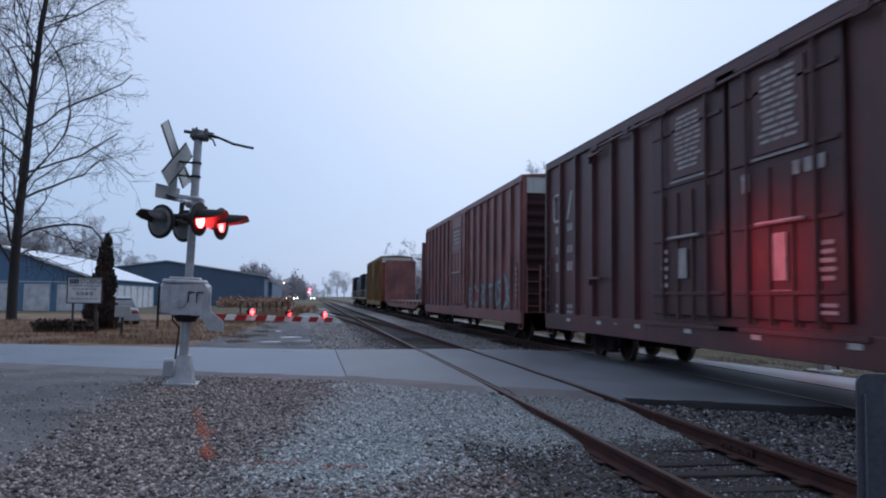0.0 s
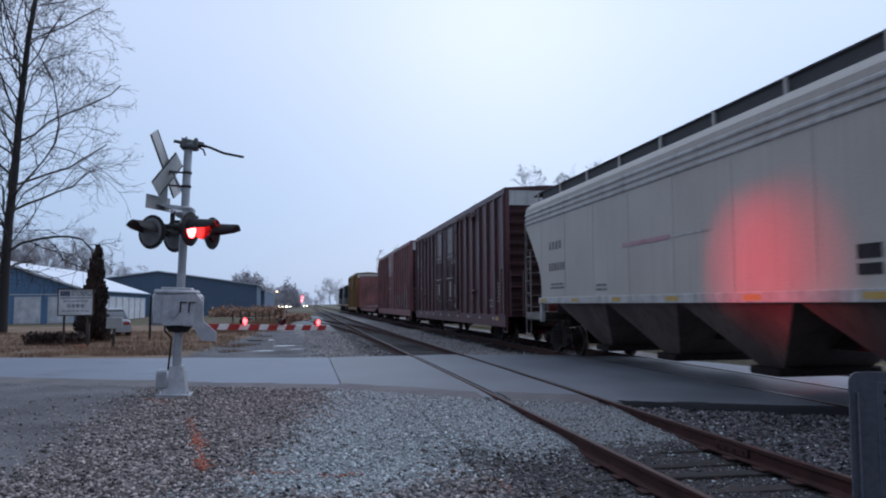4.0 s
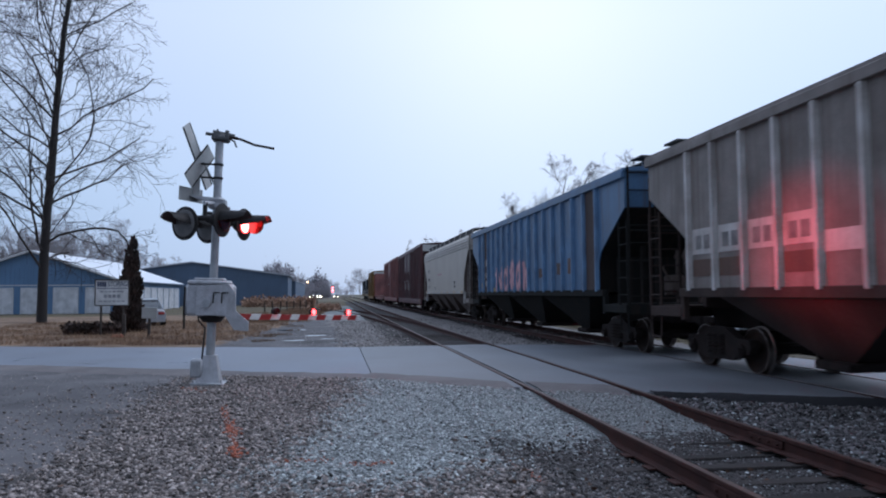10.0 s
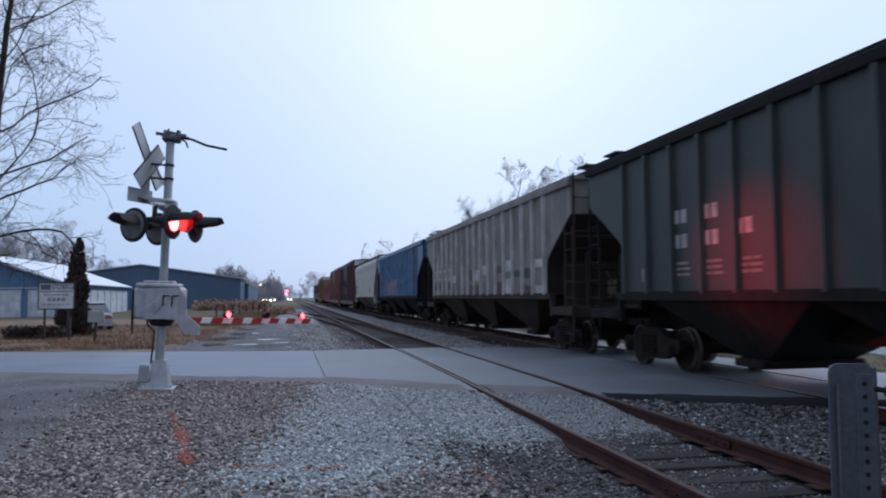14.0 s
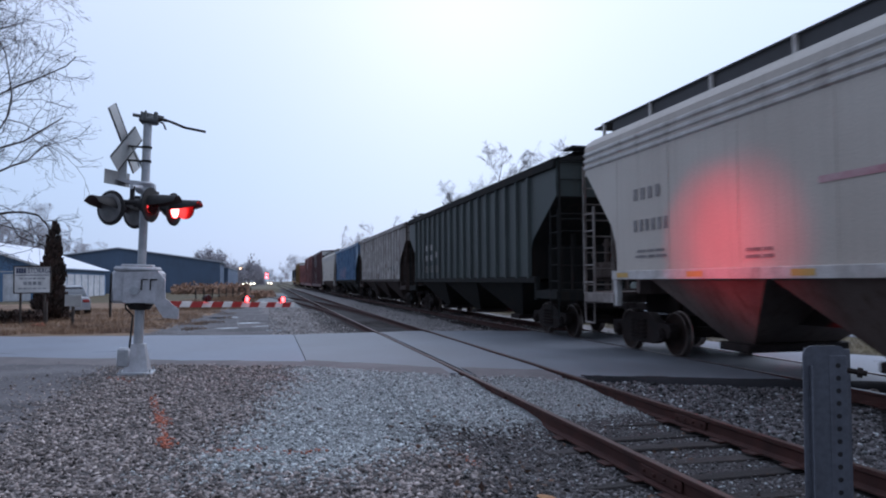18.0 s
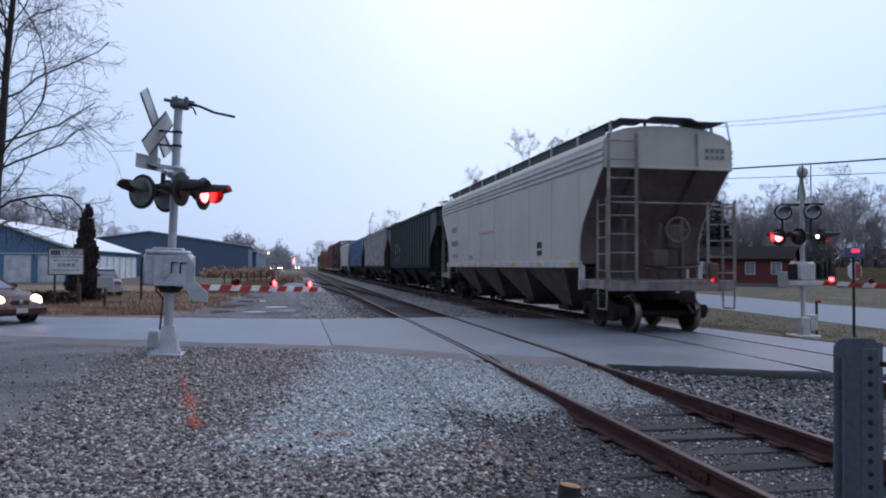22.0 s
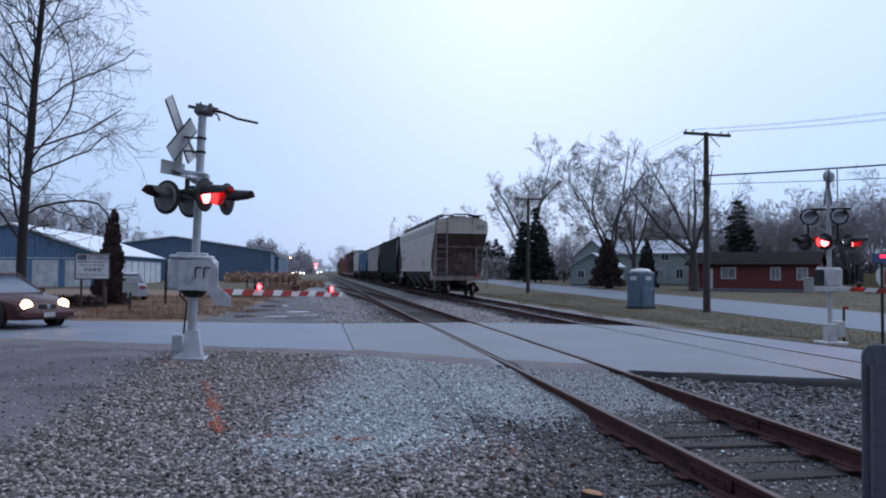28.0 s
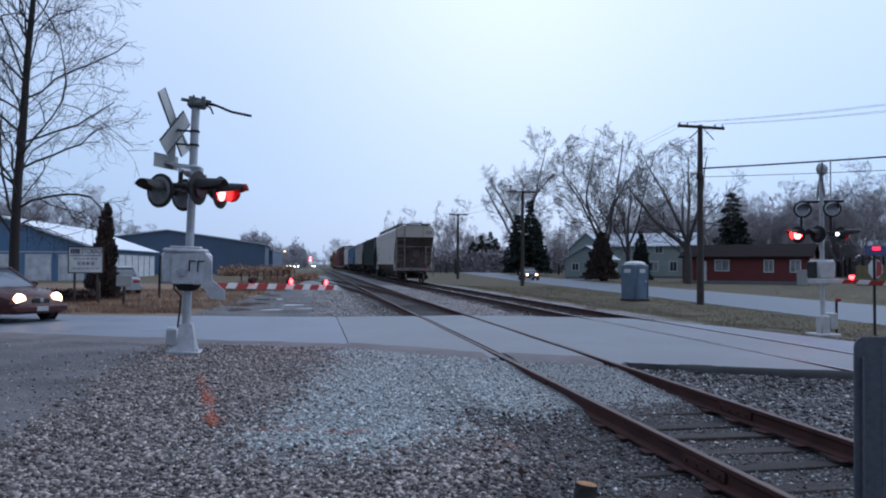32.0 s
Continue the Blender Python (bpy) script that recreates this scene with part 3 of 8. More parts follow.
# ---- the train ----
M.update({
    "hopper_white": mat("hopper_white", (0.53, 0.49, 0.43), 0.5, second=(0.42, 0.375, 0.32), scale=0.5, grain=40, bump=0.04, streak=0.16, streak_col=(0.2, 0.16, 0.12)),
    "hopper_trim": mat("hopper_trim", (0.6, 0.595, 0.57), 0.5, second=(0.38, 0.35, 0.32), scale=3, grain=40, bump=0.05, streak=0.3),
    "sill_dirty": mat("sill_dirty", (0.33, 0.3, 0.275), 0.7, second=(0.13, 0.105, 0.09), scale=2.5, grain=40, bump=0.08, streak=0.5),
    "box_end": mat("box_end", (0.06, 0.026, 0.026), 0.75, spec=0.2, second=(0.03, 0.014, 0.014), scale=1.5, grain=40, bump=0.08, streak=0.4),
    # brown to near-black tones for slope sheets, sills and bays
    "slope_brown": mat("slope_brown", (0.17, 0.13, 0.115), 0.85, second=(0.09, 0.066, 0.058), scale=1.2, grain=30, bump=0.1, streak=0.5),
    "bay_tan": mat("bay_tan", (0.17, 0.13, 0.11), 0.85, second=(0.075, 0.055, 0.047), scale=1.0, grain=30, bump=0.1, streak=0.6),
    "bay_dark": mat("bay_dark", (0.075, 0.053, 0.046), 0.85, spec=0.2, second=(0.035, 0.025, 0.022), scale=1.2, grain=30, bump=0.1, streak=0.5),
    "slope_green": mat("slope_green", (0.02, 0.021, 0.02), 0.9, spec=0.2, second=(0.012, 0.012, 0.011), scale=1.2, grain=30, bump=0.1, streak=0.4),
    "hopper_blue": mat("hopper_blue", (0.1, 0.215, 0.38), 0.48, second=(0.055, 0.115, 0.205), scale=0.8, grain=40, bump=0.06, streak=0.5, streak_col=(0.09, 0.06, 0.05)),
    "hopper_grey": mat("hopper_grey", (0.31, 0.28, 0.258), 0.6, second=(0.14, 0.118, 0.105), scale=1.1, grain=40, bump=0.08, streak=0.6, streak_col=(0.12, 0.085, 0.065)),
    "grey_rib": mat("grey_rib", (0.68, 0.66, 0.64), 0.6, second=(0.38, 0.34, 0.31), scale=2, grain=40, bump=0.06, streak=0.4),
    "hopper_green": mat("hopper_green", (0.05, 0.066, 0.06), 0.6, second=(0.028, 0.036, 0.034), scale=0.9, grain=40, bump=0.06, streak=0.4, streak_col=(0.04, 0.035, 0.03)),
    "blue_rib": mat("blue_rib", (0.17, 0.32, 0.52), 0.55, second=(0.08, 0.15, 0.26), scale=2, grain=40, bump=0.06, streak=0.3),
    "dark_panel": mat("dark_panel", (0.075, 0.046, 0.04), 0.75, second=(0.04, 0.025, 0.022), scale=1.5, grain=40, bump=0.1, streak=0.4),
    "rust_panel": mat("rust_panel", (0.15, 0.085, 0.06), 0.75, second=(0.08, 0.05, 0.04), scale=1.5, grain=40, bump=0.1, streak=0.4),
    "box_brown": mat("box_brown", (0.14, 0.05, 0.052), 0.48, spec=0.5, second=(0.07, 0.027, 0.03), scale=0.9, grain=40, bump=0.06, streak=0.4, streak_col=(0.035, 0.018, 0.018)),
    "box_red": mat("box_red", (0.33, 0.125, 0.115), 0.48, spec=0.5, second=(0.15, 0.058, 0.056), scale=0.9, grain=40, bump=0.06, streak=0.4, streak_col=(0.05, 0.025, 0.02)),
    "box_door": mat("box_door", (0.11, 0.039, 0.041), 0.5, spec=0.45, second=(0.04, 0.014, 0.017), scale=1.2, grain=40, bump=0.06, streak=0.3),
    "car_yellow": mat("car_yellow", (0.32, 0.19, 0.05), 0.65, second=(0.18, 0.1, 0.04), scale=0.8, grain=40, bump=0.06, streak=0.5),
    "car_orange": mat("car_orange", (0.34, 0.075, 0.03), 0.65, second=(0.18, 0.05, 0.03), scale=0.7, grain=40, bump=0.06, streak=0.4),
    "white_band": mat("white_band", (0.62, 0.62, 0.6), 0.55, second=(0.45, 0.44, 0.42), scale=2, grain=40, bump=0.03, streak=0.3, streak_col=(0.25, 0.2, 0.17)),
    "stencil": mat("stencil", (0.48, 0.47, 0.46), 0.6, second=(0.3, 0.27, 0.26), scale=5, grain=40, bump=0.0),
    "stencil_dark": mat("stencil_dark", (0.09, 0.085, 0.085), 0.6, second=(0.24, 0.22, 0.21), scale=5, grain=40, bump=0.0),
    "spray_pink": mat("spray_pink", (0.75, 0.48, 0.5), 0.5, second=(0.6, 0.3, 0.34), scale=3, grain=30, bump=0.0),
    "dull_red": mat("dull_red", (0.36, 0.12, 0.15), 0.6, second=(0.5, 0.36, 0.36), scale=2.5, grain=30, bump=0.0),
    "spray_blue": mat("spray_blue", (0.16, 0.24, 0.26), 0.55, second=(0.09, 0.1, 0.12), scale=4, grain=30, bump=0.0),
    "spray_white": mat("spray_white", (0.42, 0.46, 0.46), 0.55, second=(0.2, 0.24, 0.26), scale=4, grain=30, bump=0.0),
    "reflector": mat("reflector", (0.5, 0.34, 0.1), 0.4, second=(0.5, 0.3, 0.05), scale=5, grain=40, bump=0.0),
    "truck_steel": mat("truck_steel", (0.035, 0.025, 0.022), 0.85, spec=0.2, second=(0.016, 0.012, 0.011), scale=4, grain=40, bump=0.2),
    "wheel_steel": mat("wheel_steel", (0.04, 0.024, 0.018), 0.8, spec=0.2, second=(0.02, 0.013, 0.011), scale=6, grain=40, bump=0.1),
    "wheel_tread": mat("wheel_tread", (0.3, 0.27, 0.25), 0.4, 0.9, second=(0.16, 0.12, 0.1), scale=6, grain=40, bump=0.05),
    "roof_dark": mat("roof_dark", (0.05, 0.052, 0.055), 0.7, second=(0.03, 0.03, 0.032), scale=2, grain=40, bump=0.1),
    "loco_dark": mat("loco_dark", (0.03, 0.034, 0.045), 0.5, second=(0.02, 0.022, 0.027), scale=1, grain=40, bump=0.05),
    "headlight": glow("headlight", (1.0, 0.86, 0.62), 14.0),
    "red_lamp": glow("red_lamp", (1.0, 0.02, 0.03), 6.0),
    "red_dim": glow("red_dim", (1.0, 0.02, 0.05), 2.2),
})
TRACK_X = (MAIN_L + MAIN_R) / 2
RAD = 0.42


def wheel_meshes():
    w = Mesh().spin([(0.0, -0.07), (0.06, -0.075), (0.075, -0.045), (0.30, -0.02), (0.35, -0.055), (RAD - 0.015, -0.06), (RAD - 0.015, 0.055), (0.34, 0.05), (0.29, 0.01), (0.075, 0.03), (0.06, 0.06), (0, 0.06)], axis="x", n=24)
    t = Mesh().spin([(RAD - 0.02, -0.062), (RAD, -0.06), (RAD + 0.002, 0.035), (RAD + 0.026, 0.045), (RAD + 0.024, 0.065), (RAD - 0.02, 0.066)], axis="x", n=24)
    holes = Mesh()
    for k in range(4):
        a = k * math.pi / 2
        holes.rod((-0.072, 0.2 * math.cos(a), 0.2 * math.sin(a)), (-0.03, 0.2 * math.cos(a), 0.2 * math.sin(a)), 0.03, n=6)
    return w.mesh("wheel", "wheel_steel"), t.mesh("tread", "wheel_tread"), holes.mesh("hub_bolts", "truck_steel")


WHEEL, TREAD, BOLTS = wheel_meshes()
AXLE = Mesh().rod((-0.7, 0, 0), (0.7, 0, 0), 0.08, n=12).mesh("axle", "truck_steel")


def frame_mesh():
    out = [(-1.18, 0.50), (-1.12, 0.62), (-0.7, 0.64), (-0.34, 0.82), (0.34, 0.82), (0.7, 0.64), (1.12, 0.62), (1.18, 0.50), (1.1, 0.36), (0.82, 0.34), (0.52, 0.22), (-0.52, 0.22), (-0.82, 0.34), (-1.1, 0.36)]
    ms = Mesh().prism(out, 0, -0.09, 0.09)
    for s in (-1, 1):
        ms.rod((-0.15, s * 0.89, RAD), (0.12, s * 0.89, RAD), 0.125, n=14)
        ms.rod((-0.19, s * 0.89, RAD), (-0.15, s * 0.89, RAD), 0.075, n=8)
    for k in (-0.2, 0, 0.2):
        for z in (0.34, 0.42, 0.5, 0.58, 0.66):
            ms.rod((-0.1, k, z - 0.025), (-0.1, k, z + 0.025), 0.085, n=8)
    return ms.mesh("side_frame", "truck_steel")


FRAME = frame_mesh()
BOLSTER = Mesh().box((0, 0, 0.6), (2.1, 0.4, 0.3), 0.04).box((0, 0, 0.95), (0.7, 0.6, 0.4), 0.03).mesh("bolster", "truck_steel")
BRAKE = Mesh().box((0, -0.42, 0.42), (1.5, 0.12, 0.2), 0.03).box((0, 0.42, 0.42), (1.5, 0.12, 0.2), 0.03).mesh("brake_beam", "truck_steel")
WHEELSETS = []


def truck(car, y):
    part("bolster", BOLSTER, None, car, m=pose(0, y, 0))
    part("brake_beam", BRAKE, None, car, m=pose(0, y, 0))
    part("side_frame", FRAME, None, car, m=pose(-0.98, y, 0))
    part("side_frame", FRAME, None, car, m=pose(0.98, y, 0, 0, 0, 180))
    for s in (-1, 1):
        ax = part("wheelset", AXLE, None, car, m=pose(0, y + s * 0.89, RAD))
        part("wheel", WHEEL, None, ax, m=pose(-0.745, 0, 0)), part("tread", TREAD, None, ax, m=pose(-0.745, 0, 0))
        part("wheel", WHEEL, None, ax, m=pose(0.745, 0, 0, 0, 0, 180)), part("tread", TREAD, None, ax, m=pose(0.745, 0, 0, 0, 0, 180))
        WHEELSETS.append((ax, y + s * 0.89))


def couplers(car, L):
    for y, s in ((0, -1), (L, 1)):
        ms = Mesh().box((0, y + s * 0.28, 0.85), (0.16, 0.7, 0.16), 0.02).box((0.02, y + s * 0.66, 0.85), (0.32, 0.22, 0.3), 0.05)
        part("coupler", ms, "truck_steel", car)
        ms = Mesh().tube([(0.3, y, 0.8), (0.33, y + s * 0.3, 0.5), (0.25, y + s * 0.6, 0.45), (0.2, y + s * 0.8, 0.6)], 0.03, 6)
        part("air_hose", ms, "black_paint", car)


def ladder(car, a, b, z0, z1, rungs, material, r=0.022, flat=0.0):
    """Two stiles over a and b (x, y), rungs between; flat gives the width of bar stiles."""
    ms = Mesh()
    for p in (a, b):
        if flat:
            ms.box((*p, (z0 + z1) / 2), (flat, 0.03, z1 - z0), 0.004)
        else:
            ms.rod((*p, z0), (*p, z1), r * 1.3, n=6)
    for i in range(rungs):
        z = z0 + (z1 - z0) * (i + 0.6) / rungs
        ms.rod((*a, z), (*b, z), r * 0.8, n=6)
    return part("ladder", ms, material, car)


def stirrup(car, x, y0, y1, z0, z1, material):
    part("stirrup_step", Mesh().tube([(x, y0, z1), (x, y0 + 0.03, z0), (x, y1 - 0.03, z0), (x, y1, z1)], 0.02, 6), material, car)


def letters(car, text, size, x, y, z, material, name="lettering"):
    """Lettering flat on the left-hand side of a car, read from outside."""
    cu = bpy.data.curves.new(name, "FONT")
    cu.body, cu.size, cu.extrude, cu.align_x = text, size, 0.002, "LEFT"
    tmp = bpy.data.objects.new(name, cu)
    scene.collection.objects.link(tmp)
    me = bpy.data.meshes.new_from_object(tmp.evaluated_get(bpy.context.evaluated_depsgraph_get()))
    bpy.data.objects.remove(tmp)
    me.materials.clear()
    me.materials.append(M[material])
    return part(name, me, None, car, m=pose(x, y, z, 90, 0, -90))


def bars(car, x, y, z, widths, h, gap, material, name="stencil_bar"):
    """Unreadable stencilled lines: rows of short plain bars. y is where the rows begin, running to the rear."""
    ms = Mesh()
    for i, w in enumerate(widths):
        ms.box((x, y - w / 2, z - i * (h + gap)), (0.004, w, h))
    return part(name, ms, material, car)


def stroke(ms, x, pts, w):
    """A sprayed ribbon with round ends through points (y, z)."""
    fine = []
    for k in range(len(pts) - 1):
        p0, p1, p2, p3 = (Vector(pts[max(0, min(len(pts) - 1, q))]) for q in (k - 1, k, k + 1, k + 2))
        for i in range(4):
            t = i / 4
            fine.append(0.5 * (2 * p1 + (p2 - p0) * t + (2 * p0 - 5 * p1 + 4 * p2 - p3) * t * t + (3 * p1 - p0 - 3 * p2 + p3) * t ** 3))
    fine.append(Vector(pts[-1]))
    left, right = [], []
    for k, p in enumerate(fine):
        d = (fine[min(k + 1, len(fine) - 1)] - fine[max(k - 1, 0)]).normalized()
        h = w * (0.55 if k in (0, len(fine) - 1) else 1.0)
        left.append((x, p.x - d.y * h, p.y + d.x * h)), right.append((x, p.x + d.y * h, p.y - d.x * h))
    m = len(fine)
    ms.add(left + right, [(k, k + 1, m + k + 1, m + k) for k in range(m - 1)])


# loose looping shapes in a unit square, which spell nothing
GLYPHS = [
    [[(0.9, 0.85), (0.45, 1.0), (0.1, 0.55), (0.35, 0.05), (0.9, 0.2)]],
    [[(0.2, 1.1), (0.25, 0.5), (0.15, 0.0)], [(0.2, 0.5), (0.6, 0.65), (0.75, 0.0)]],
    [[(0.5, 1.0), (0.1, 0.6), (0.4, 0.05), (0.85, 0.4), (0.5, 0.95)]],
    [[(0.25, 1.05), (0.2, 0.0)], [(0.9, 0.95), (0.3, 0.5), (0.95, 0.0)]],
    [[(0.85, 0.95), (0.2, 0.8), (0.8, 0.4), (0.1, 0.05)]],
    [[(0.1, 0.9), (0.95, 1.0)], [(0.5, 1.0), (0.55, 0.0)]],
    [[(0.2, 0.0), (0.2, 1.0), (0.85, 0.8), (0.3, 0.5), (0.95, 0.0)]],
]


def scrawl(car, x, y0, y1, z0, z1, seed, material, name="graffiti", count=9, thick=0.05):
    """Loose sprayed loops along the side, read from the front of the car to its rear; one part a loop."""
    rnd = random.Random(seed)
    step = (y1 - y0) / count
    for i in range(count):
        ms = Mesh()
        grow = 0.75 + 0.5 * i / count
        tall = (z1 - z0) * grow * rnd.uniform(0.8, 1.05) * 0.82
        flip, lean = rnd.random() < 0.5, rnd.uniform(-0.25, 0.35)
        for n, run in enumerate(GLYPHS[(i * 3 + seed) % len(GLYPHS)]):
            run = [(1 - a if flip else a, b) for a, b in run]
            pts = [(y1 - step * (i - 0.15 + 1.3 * a + lean * b), z0 + 0.04 + tall * b + rnd.uniform(-.05, .05)) for a, b in run]
            stroke(ms, x - 0.0015 * (i % 3) - 0.002 * n, pts, thick * grow)
        part(name, ms, material, car)


def hopper(name, L, label, body, rib, slope, style, trim, mark=None):
    """A covered hopper; y runs from its rear end forward."""
    car = thing(name, pose(0, 0, 0), label, "freight car", "cars of the freight train")
    smooth = style == "smooth"
    top, sill = (4.35, 1.58) if smooth else (4.40, 1.5)
    if smooth:
        end = [(0.12, top), (0.12, 3.82), (0.5, 3.45), (0.95, 2.98), (1.35, 2.55), (1.52, 2.2), (1.56, 1.9), (1.56, sill)]
    else:
        end = [(0.04, top), (0.04, 3.52), (0.7, 3.13), (1.45, 2.68), (1.72, 2.5), (1.86, 2.25), (1.88, sill)]
    outline = end + [(L - y, z) for y, z in reversed(end)]
    W = 1.6 if smooth else 1.56
    part("body", Mesh().prism(outline, 0, -W + 0.03, W - 0.03), slope, car, "dark slope sheets and body shell")
    for s in (-1, 1):
        part("side_sheet", Mesh().prism(outline, 0, s * (W - 0.03), s * W), body, car)
    # upper end walls
    for y, s in ((0.12 if smooth else 0.04, -1), (L - (0.12 if smooth else 0.04), 1)):
        lo = 3.74 if smooth else 3.5
        part("end_panel", Mesh().box((0, y + s * 0.012, (lo + top) / 2), (2 * W - 0.02, 0.03, top - lo), 0.004), body, car)
        for k in (-0.76, 0.74):
            part("end_rib", Mesh().box((k, y + s * 0.05, (lo + top) / 2 + (0.12 if smooth else 0)), (0.1, 0.07, top - lo + (0.24 if smooth else 0)), 0.01), body, car)
        if smooth:
            # stiffeners that run down the slope sheet
            line = [(0.12, 3.82), (0.5, 3.45), (0.95, 2.98), (1.35, 2.55)]
            if s > 0:
                line = [(L - a, b) for a, b in line]
            for k in (-0.76, 0.74):
                part("slope_rib", Mesh().prism([(a, b) for a, b in line] + [(a + s * 0.075, b - 0.075) for a, b in reversed(line)], 0, k - 0.05, k + 0.05), slope, car)
            part("end_flange", Mesh().box((0, y + s * 0.04, lo + 0.03), (2 * W - 0.04, 0.08, 0.06), 0.01), body, car)
    # roof
    if smooth:
        half = [(W, top - 0.01), (W - 0.06, top + 0.1), (W - 0.22, top + 0.21), (W - 0.5, top + 0.3), (0.7, top + 0.36), (0.3, top + 0.39)]
        prof = [(-x, z) for x, z in half] + [(x, z) for x, z in reversed(half)]
        part("roof", Mesh().prism(prof, 1, 0.12, L - 0.12), body, car)
        for s in (-1, 1):
            for z in (top - 0.44, top - 0.3, top - 0.16):
                part("corrugation", Mesh().prism([(s * W, z - 0.05), (s * (W + 0.035), z - 0.02), (s * (W + 0.035), z + 0.02), (s * W, z + 0.05)], 1, 0.12, L - 0.12), trim, car)
        wz, wx = top + 0.5, 1.27
    else:
        prof = [(-W - 0.05, top - 0.02), (-W - 0.05, top + 0.05), (0, top + 0.2), (W + 0.05, top + 0.05), (W + 0.05, top - 0.02)]
        part("roof", Mesh().prism(prof, 1, -0.03, L + 0.03), slope if style == "green" else body, car)
        wz, wx = top + 0.28, 0.88
        for s in (-1, 1):
            part("top_chord", Mesh().box((s * (W + 0.045), L / 2, top - 0.1), (0.09, L, 0.17), 0.012), slope if style == "green" else body, car)
    part("hatch_cover", Mesh().box((0, L / 2, wz - 0.08), (1.0, L - 2.2, 0.22), 0.05), "roof_dark", car)
    for s in (-1, 1):
        ms = Mesh().box((s * (wx - 0.2), L / 2, wz), (0.45, L - 0.5 if not smooth else L - 0.7, 0.03))
        part("running_board", ms, "roof_dark", car)
        if smooth:
            part("walk_screen", Mesh().box((s * (wx - 0.02), L / 2, wz - 0.13), (0.012, L - 1.6, 0.3)), "roof_dark", car)
        n = 10
        for i in range(n):
            y = 0.45 + (L - 0.9) * i / (n - 1)
            part("walk_post", Mesh().box((s * (wx + 0.01), y, wz - 0.14), (0.05, 0.07, 0.32)), trim, car)
    for y in (0.2, L - 0.2):
        d = 1 if y < 1 else -1
        rise = 0.07 if smooth else 0.03
        ez, ex = (wz, wx) if smooth else (wz + 0.08, 1.15)
        prof = [(-ex, ez), (-0.62, ez), (-0.46, ez + rise), (0.46, ez + rise), (0.62, ez), (ex, ez)]
        part("end_walk", Mesh().prism(prof + [(x, z - 0.04) for x, z in reversed(prof)], 1, y - 0.25 * d, y + 0.4 * d), "roof_dark", car)
        for k in (-0.5, 0.5):
            part("walk_brace", Mesh().box((k, y + 0.1 * d, (wz + top) / 2 + 0.08), (0.05, 0.05, wz - top - 0.1)), "roof_dark", car)
        part("walk_brace", Mesh().tube([(ex, y - 0.2 * d, ez), (ex + 0.12, y - 0.2 * d, ez), (ex + 0.3, y - 0.1 * d, top)], 0.02, 6), trim, car)
    # ribs or seams
    if not smooth:
        n = 17
        for s in (-1, 1):
            for i in range(n):
                y = 1.88 + (L - 3.76) * i / (n - 1)
                part("side_rib", Mesh().prism([(s * W, y - 0.07), (s * (W + 0.09), y - 0.04), (s * (W + 0.09), y + 0.04), (s * W, y + 0.07)], 2, sill + 0.02, top - 0.19), rib, car)
    else:
        for s in (-1, 1):
            for i in range(9):
                y = 1.6 + (L - 3.2) * i / 8
                part("sheet_seam", Mesh().box((s * (W + 0.002), y, (sill + top) / 2 - 0.2), (0.008, 0.035, top - sill - 0.5)), body, car)
    # side sills, end platforms
    for s in (-1, 1):
        part("side_sill", Mesh().box((s * (W + 0.01), L / 2, sill - 0.02), (0.1, L - 2.9, 0.17), 0.01), trim if smooth else slope, car)
        if smooth:
            for i in range(7):
                part("reflector_stripe", Mesh().box((s * (W + 0.063), 1.9 + (L - 3.8) * i / 6, sill - 0.02), (0.004, 0.45, 0.09)), "reflector", car)
        for y0, y1 in ((0.02, 1.5), (L - 1.5, L - 0.02)):
            part("end_sill_step", Mesh().box((s * (W - 0.06), (y0 + y1) / 2, 1.1), (0.16, y1 - y0, 0.2), 0.01), "sill_dirty" if smooth else slope, car)
            yy = y1 if y0 < 1 else y0
            part("sill_drop", Mesh().box((s * (W - 0.04), yy, 1.25), (0.12, 0.14, 0.6), 0.01), trim if smooth else slope, car)
    for y in (0.1, L - 0.1):
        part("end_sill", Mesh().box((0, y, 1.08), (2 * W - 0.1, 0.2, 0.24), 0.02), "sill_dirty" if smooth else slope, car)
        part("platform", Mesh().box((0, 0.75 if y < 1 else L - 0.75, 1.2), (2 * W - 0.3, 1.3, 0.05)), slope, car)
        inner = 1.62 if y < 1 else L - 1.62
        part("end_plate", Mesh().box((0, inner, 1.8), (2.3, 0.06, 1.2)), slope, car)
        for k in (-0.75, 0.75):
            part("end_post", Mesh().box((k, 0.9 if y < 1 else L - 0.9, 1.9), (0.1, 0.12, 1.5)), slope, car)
    part("centre_sill", Mesh().box((0, L / 2, 0.95), (0.55, L - 0.6, 0.4)), "truck_steel", car)
    # outlets under the floor
    bays = 4 if smooth else 3
    span = (L - 5.4) / bays
    for i in range(bays):
        c = 2.7 + span * (i + 0.5)
        ms = Mesh()
        o, q = span / 2 - 0.03, 0.32
        t, b = sill - 0.08, 0.42
        ms.add([(-W + .05, c - o, t), (W - .05, c - o, t), (W - .05, c + o, t), (-W + .05, c + o, t), (-0.8, c - q, b), (0.8, c - q, b), (0.8, c + q, b), (-0.8, c + q, b)],
               [(0, 1, 5, 4), (1, 2, 6, 5), (2, 3, 7, 6), (3, 0, 4, 7), (0, 1, 2, 3), (4, 5, 6, 7)])
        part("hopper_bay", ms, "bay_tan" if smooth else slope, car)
        part("outlet_gate", Mesh().box((0, c, 0.36), (1.9, 0.8, 0.14), 0.02), "truck_steel", car)
    # ladders and rails
    lm = "sill_dirty" if smooth else slope
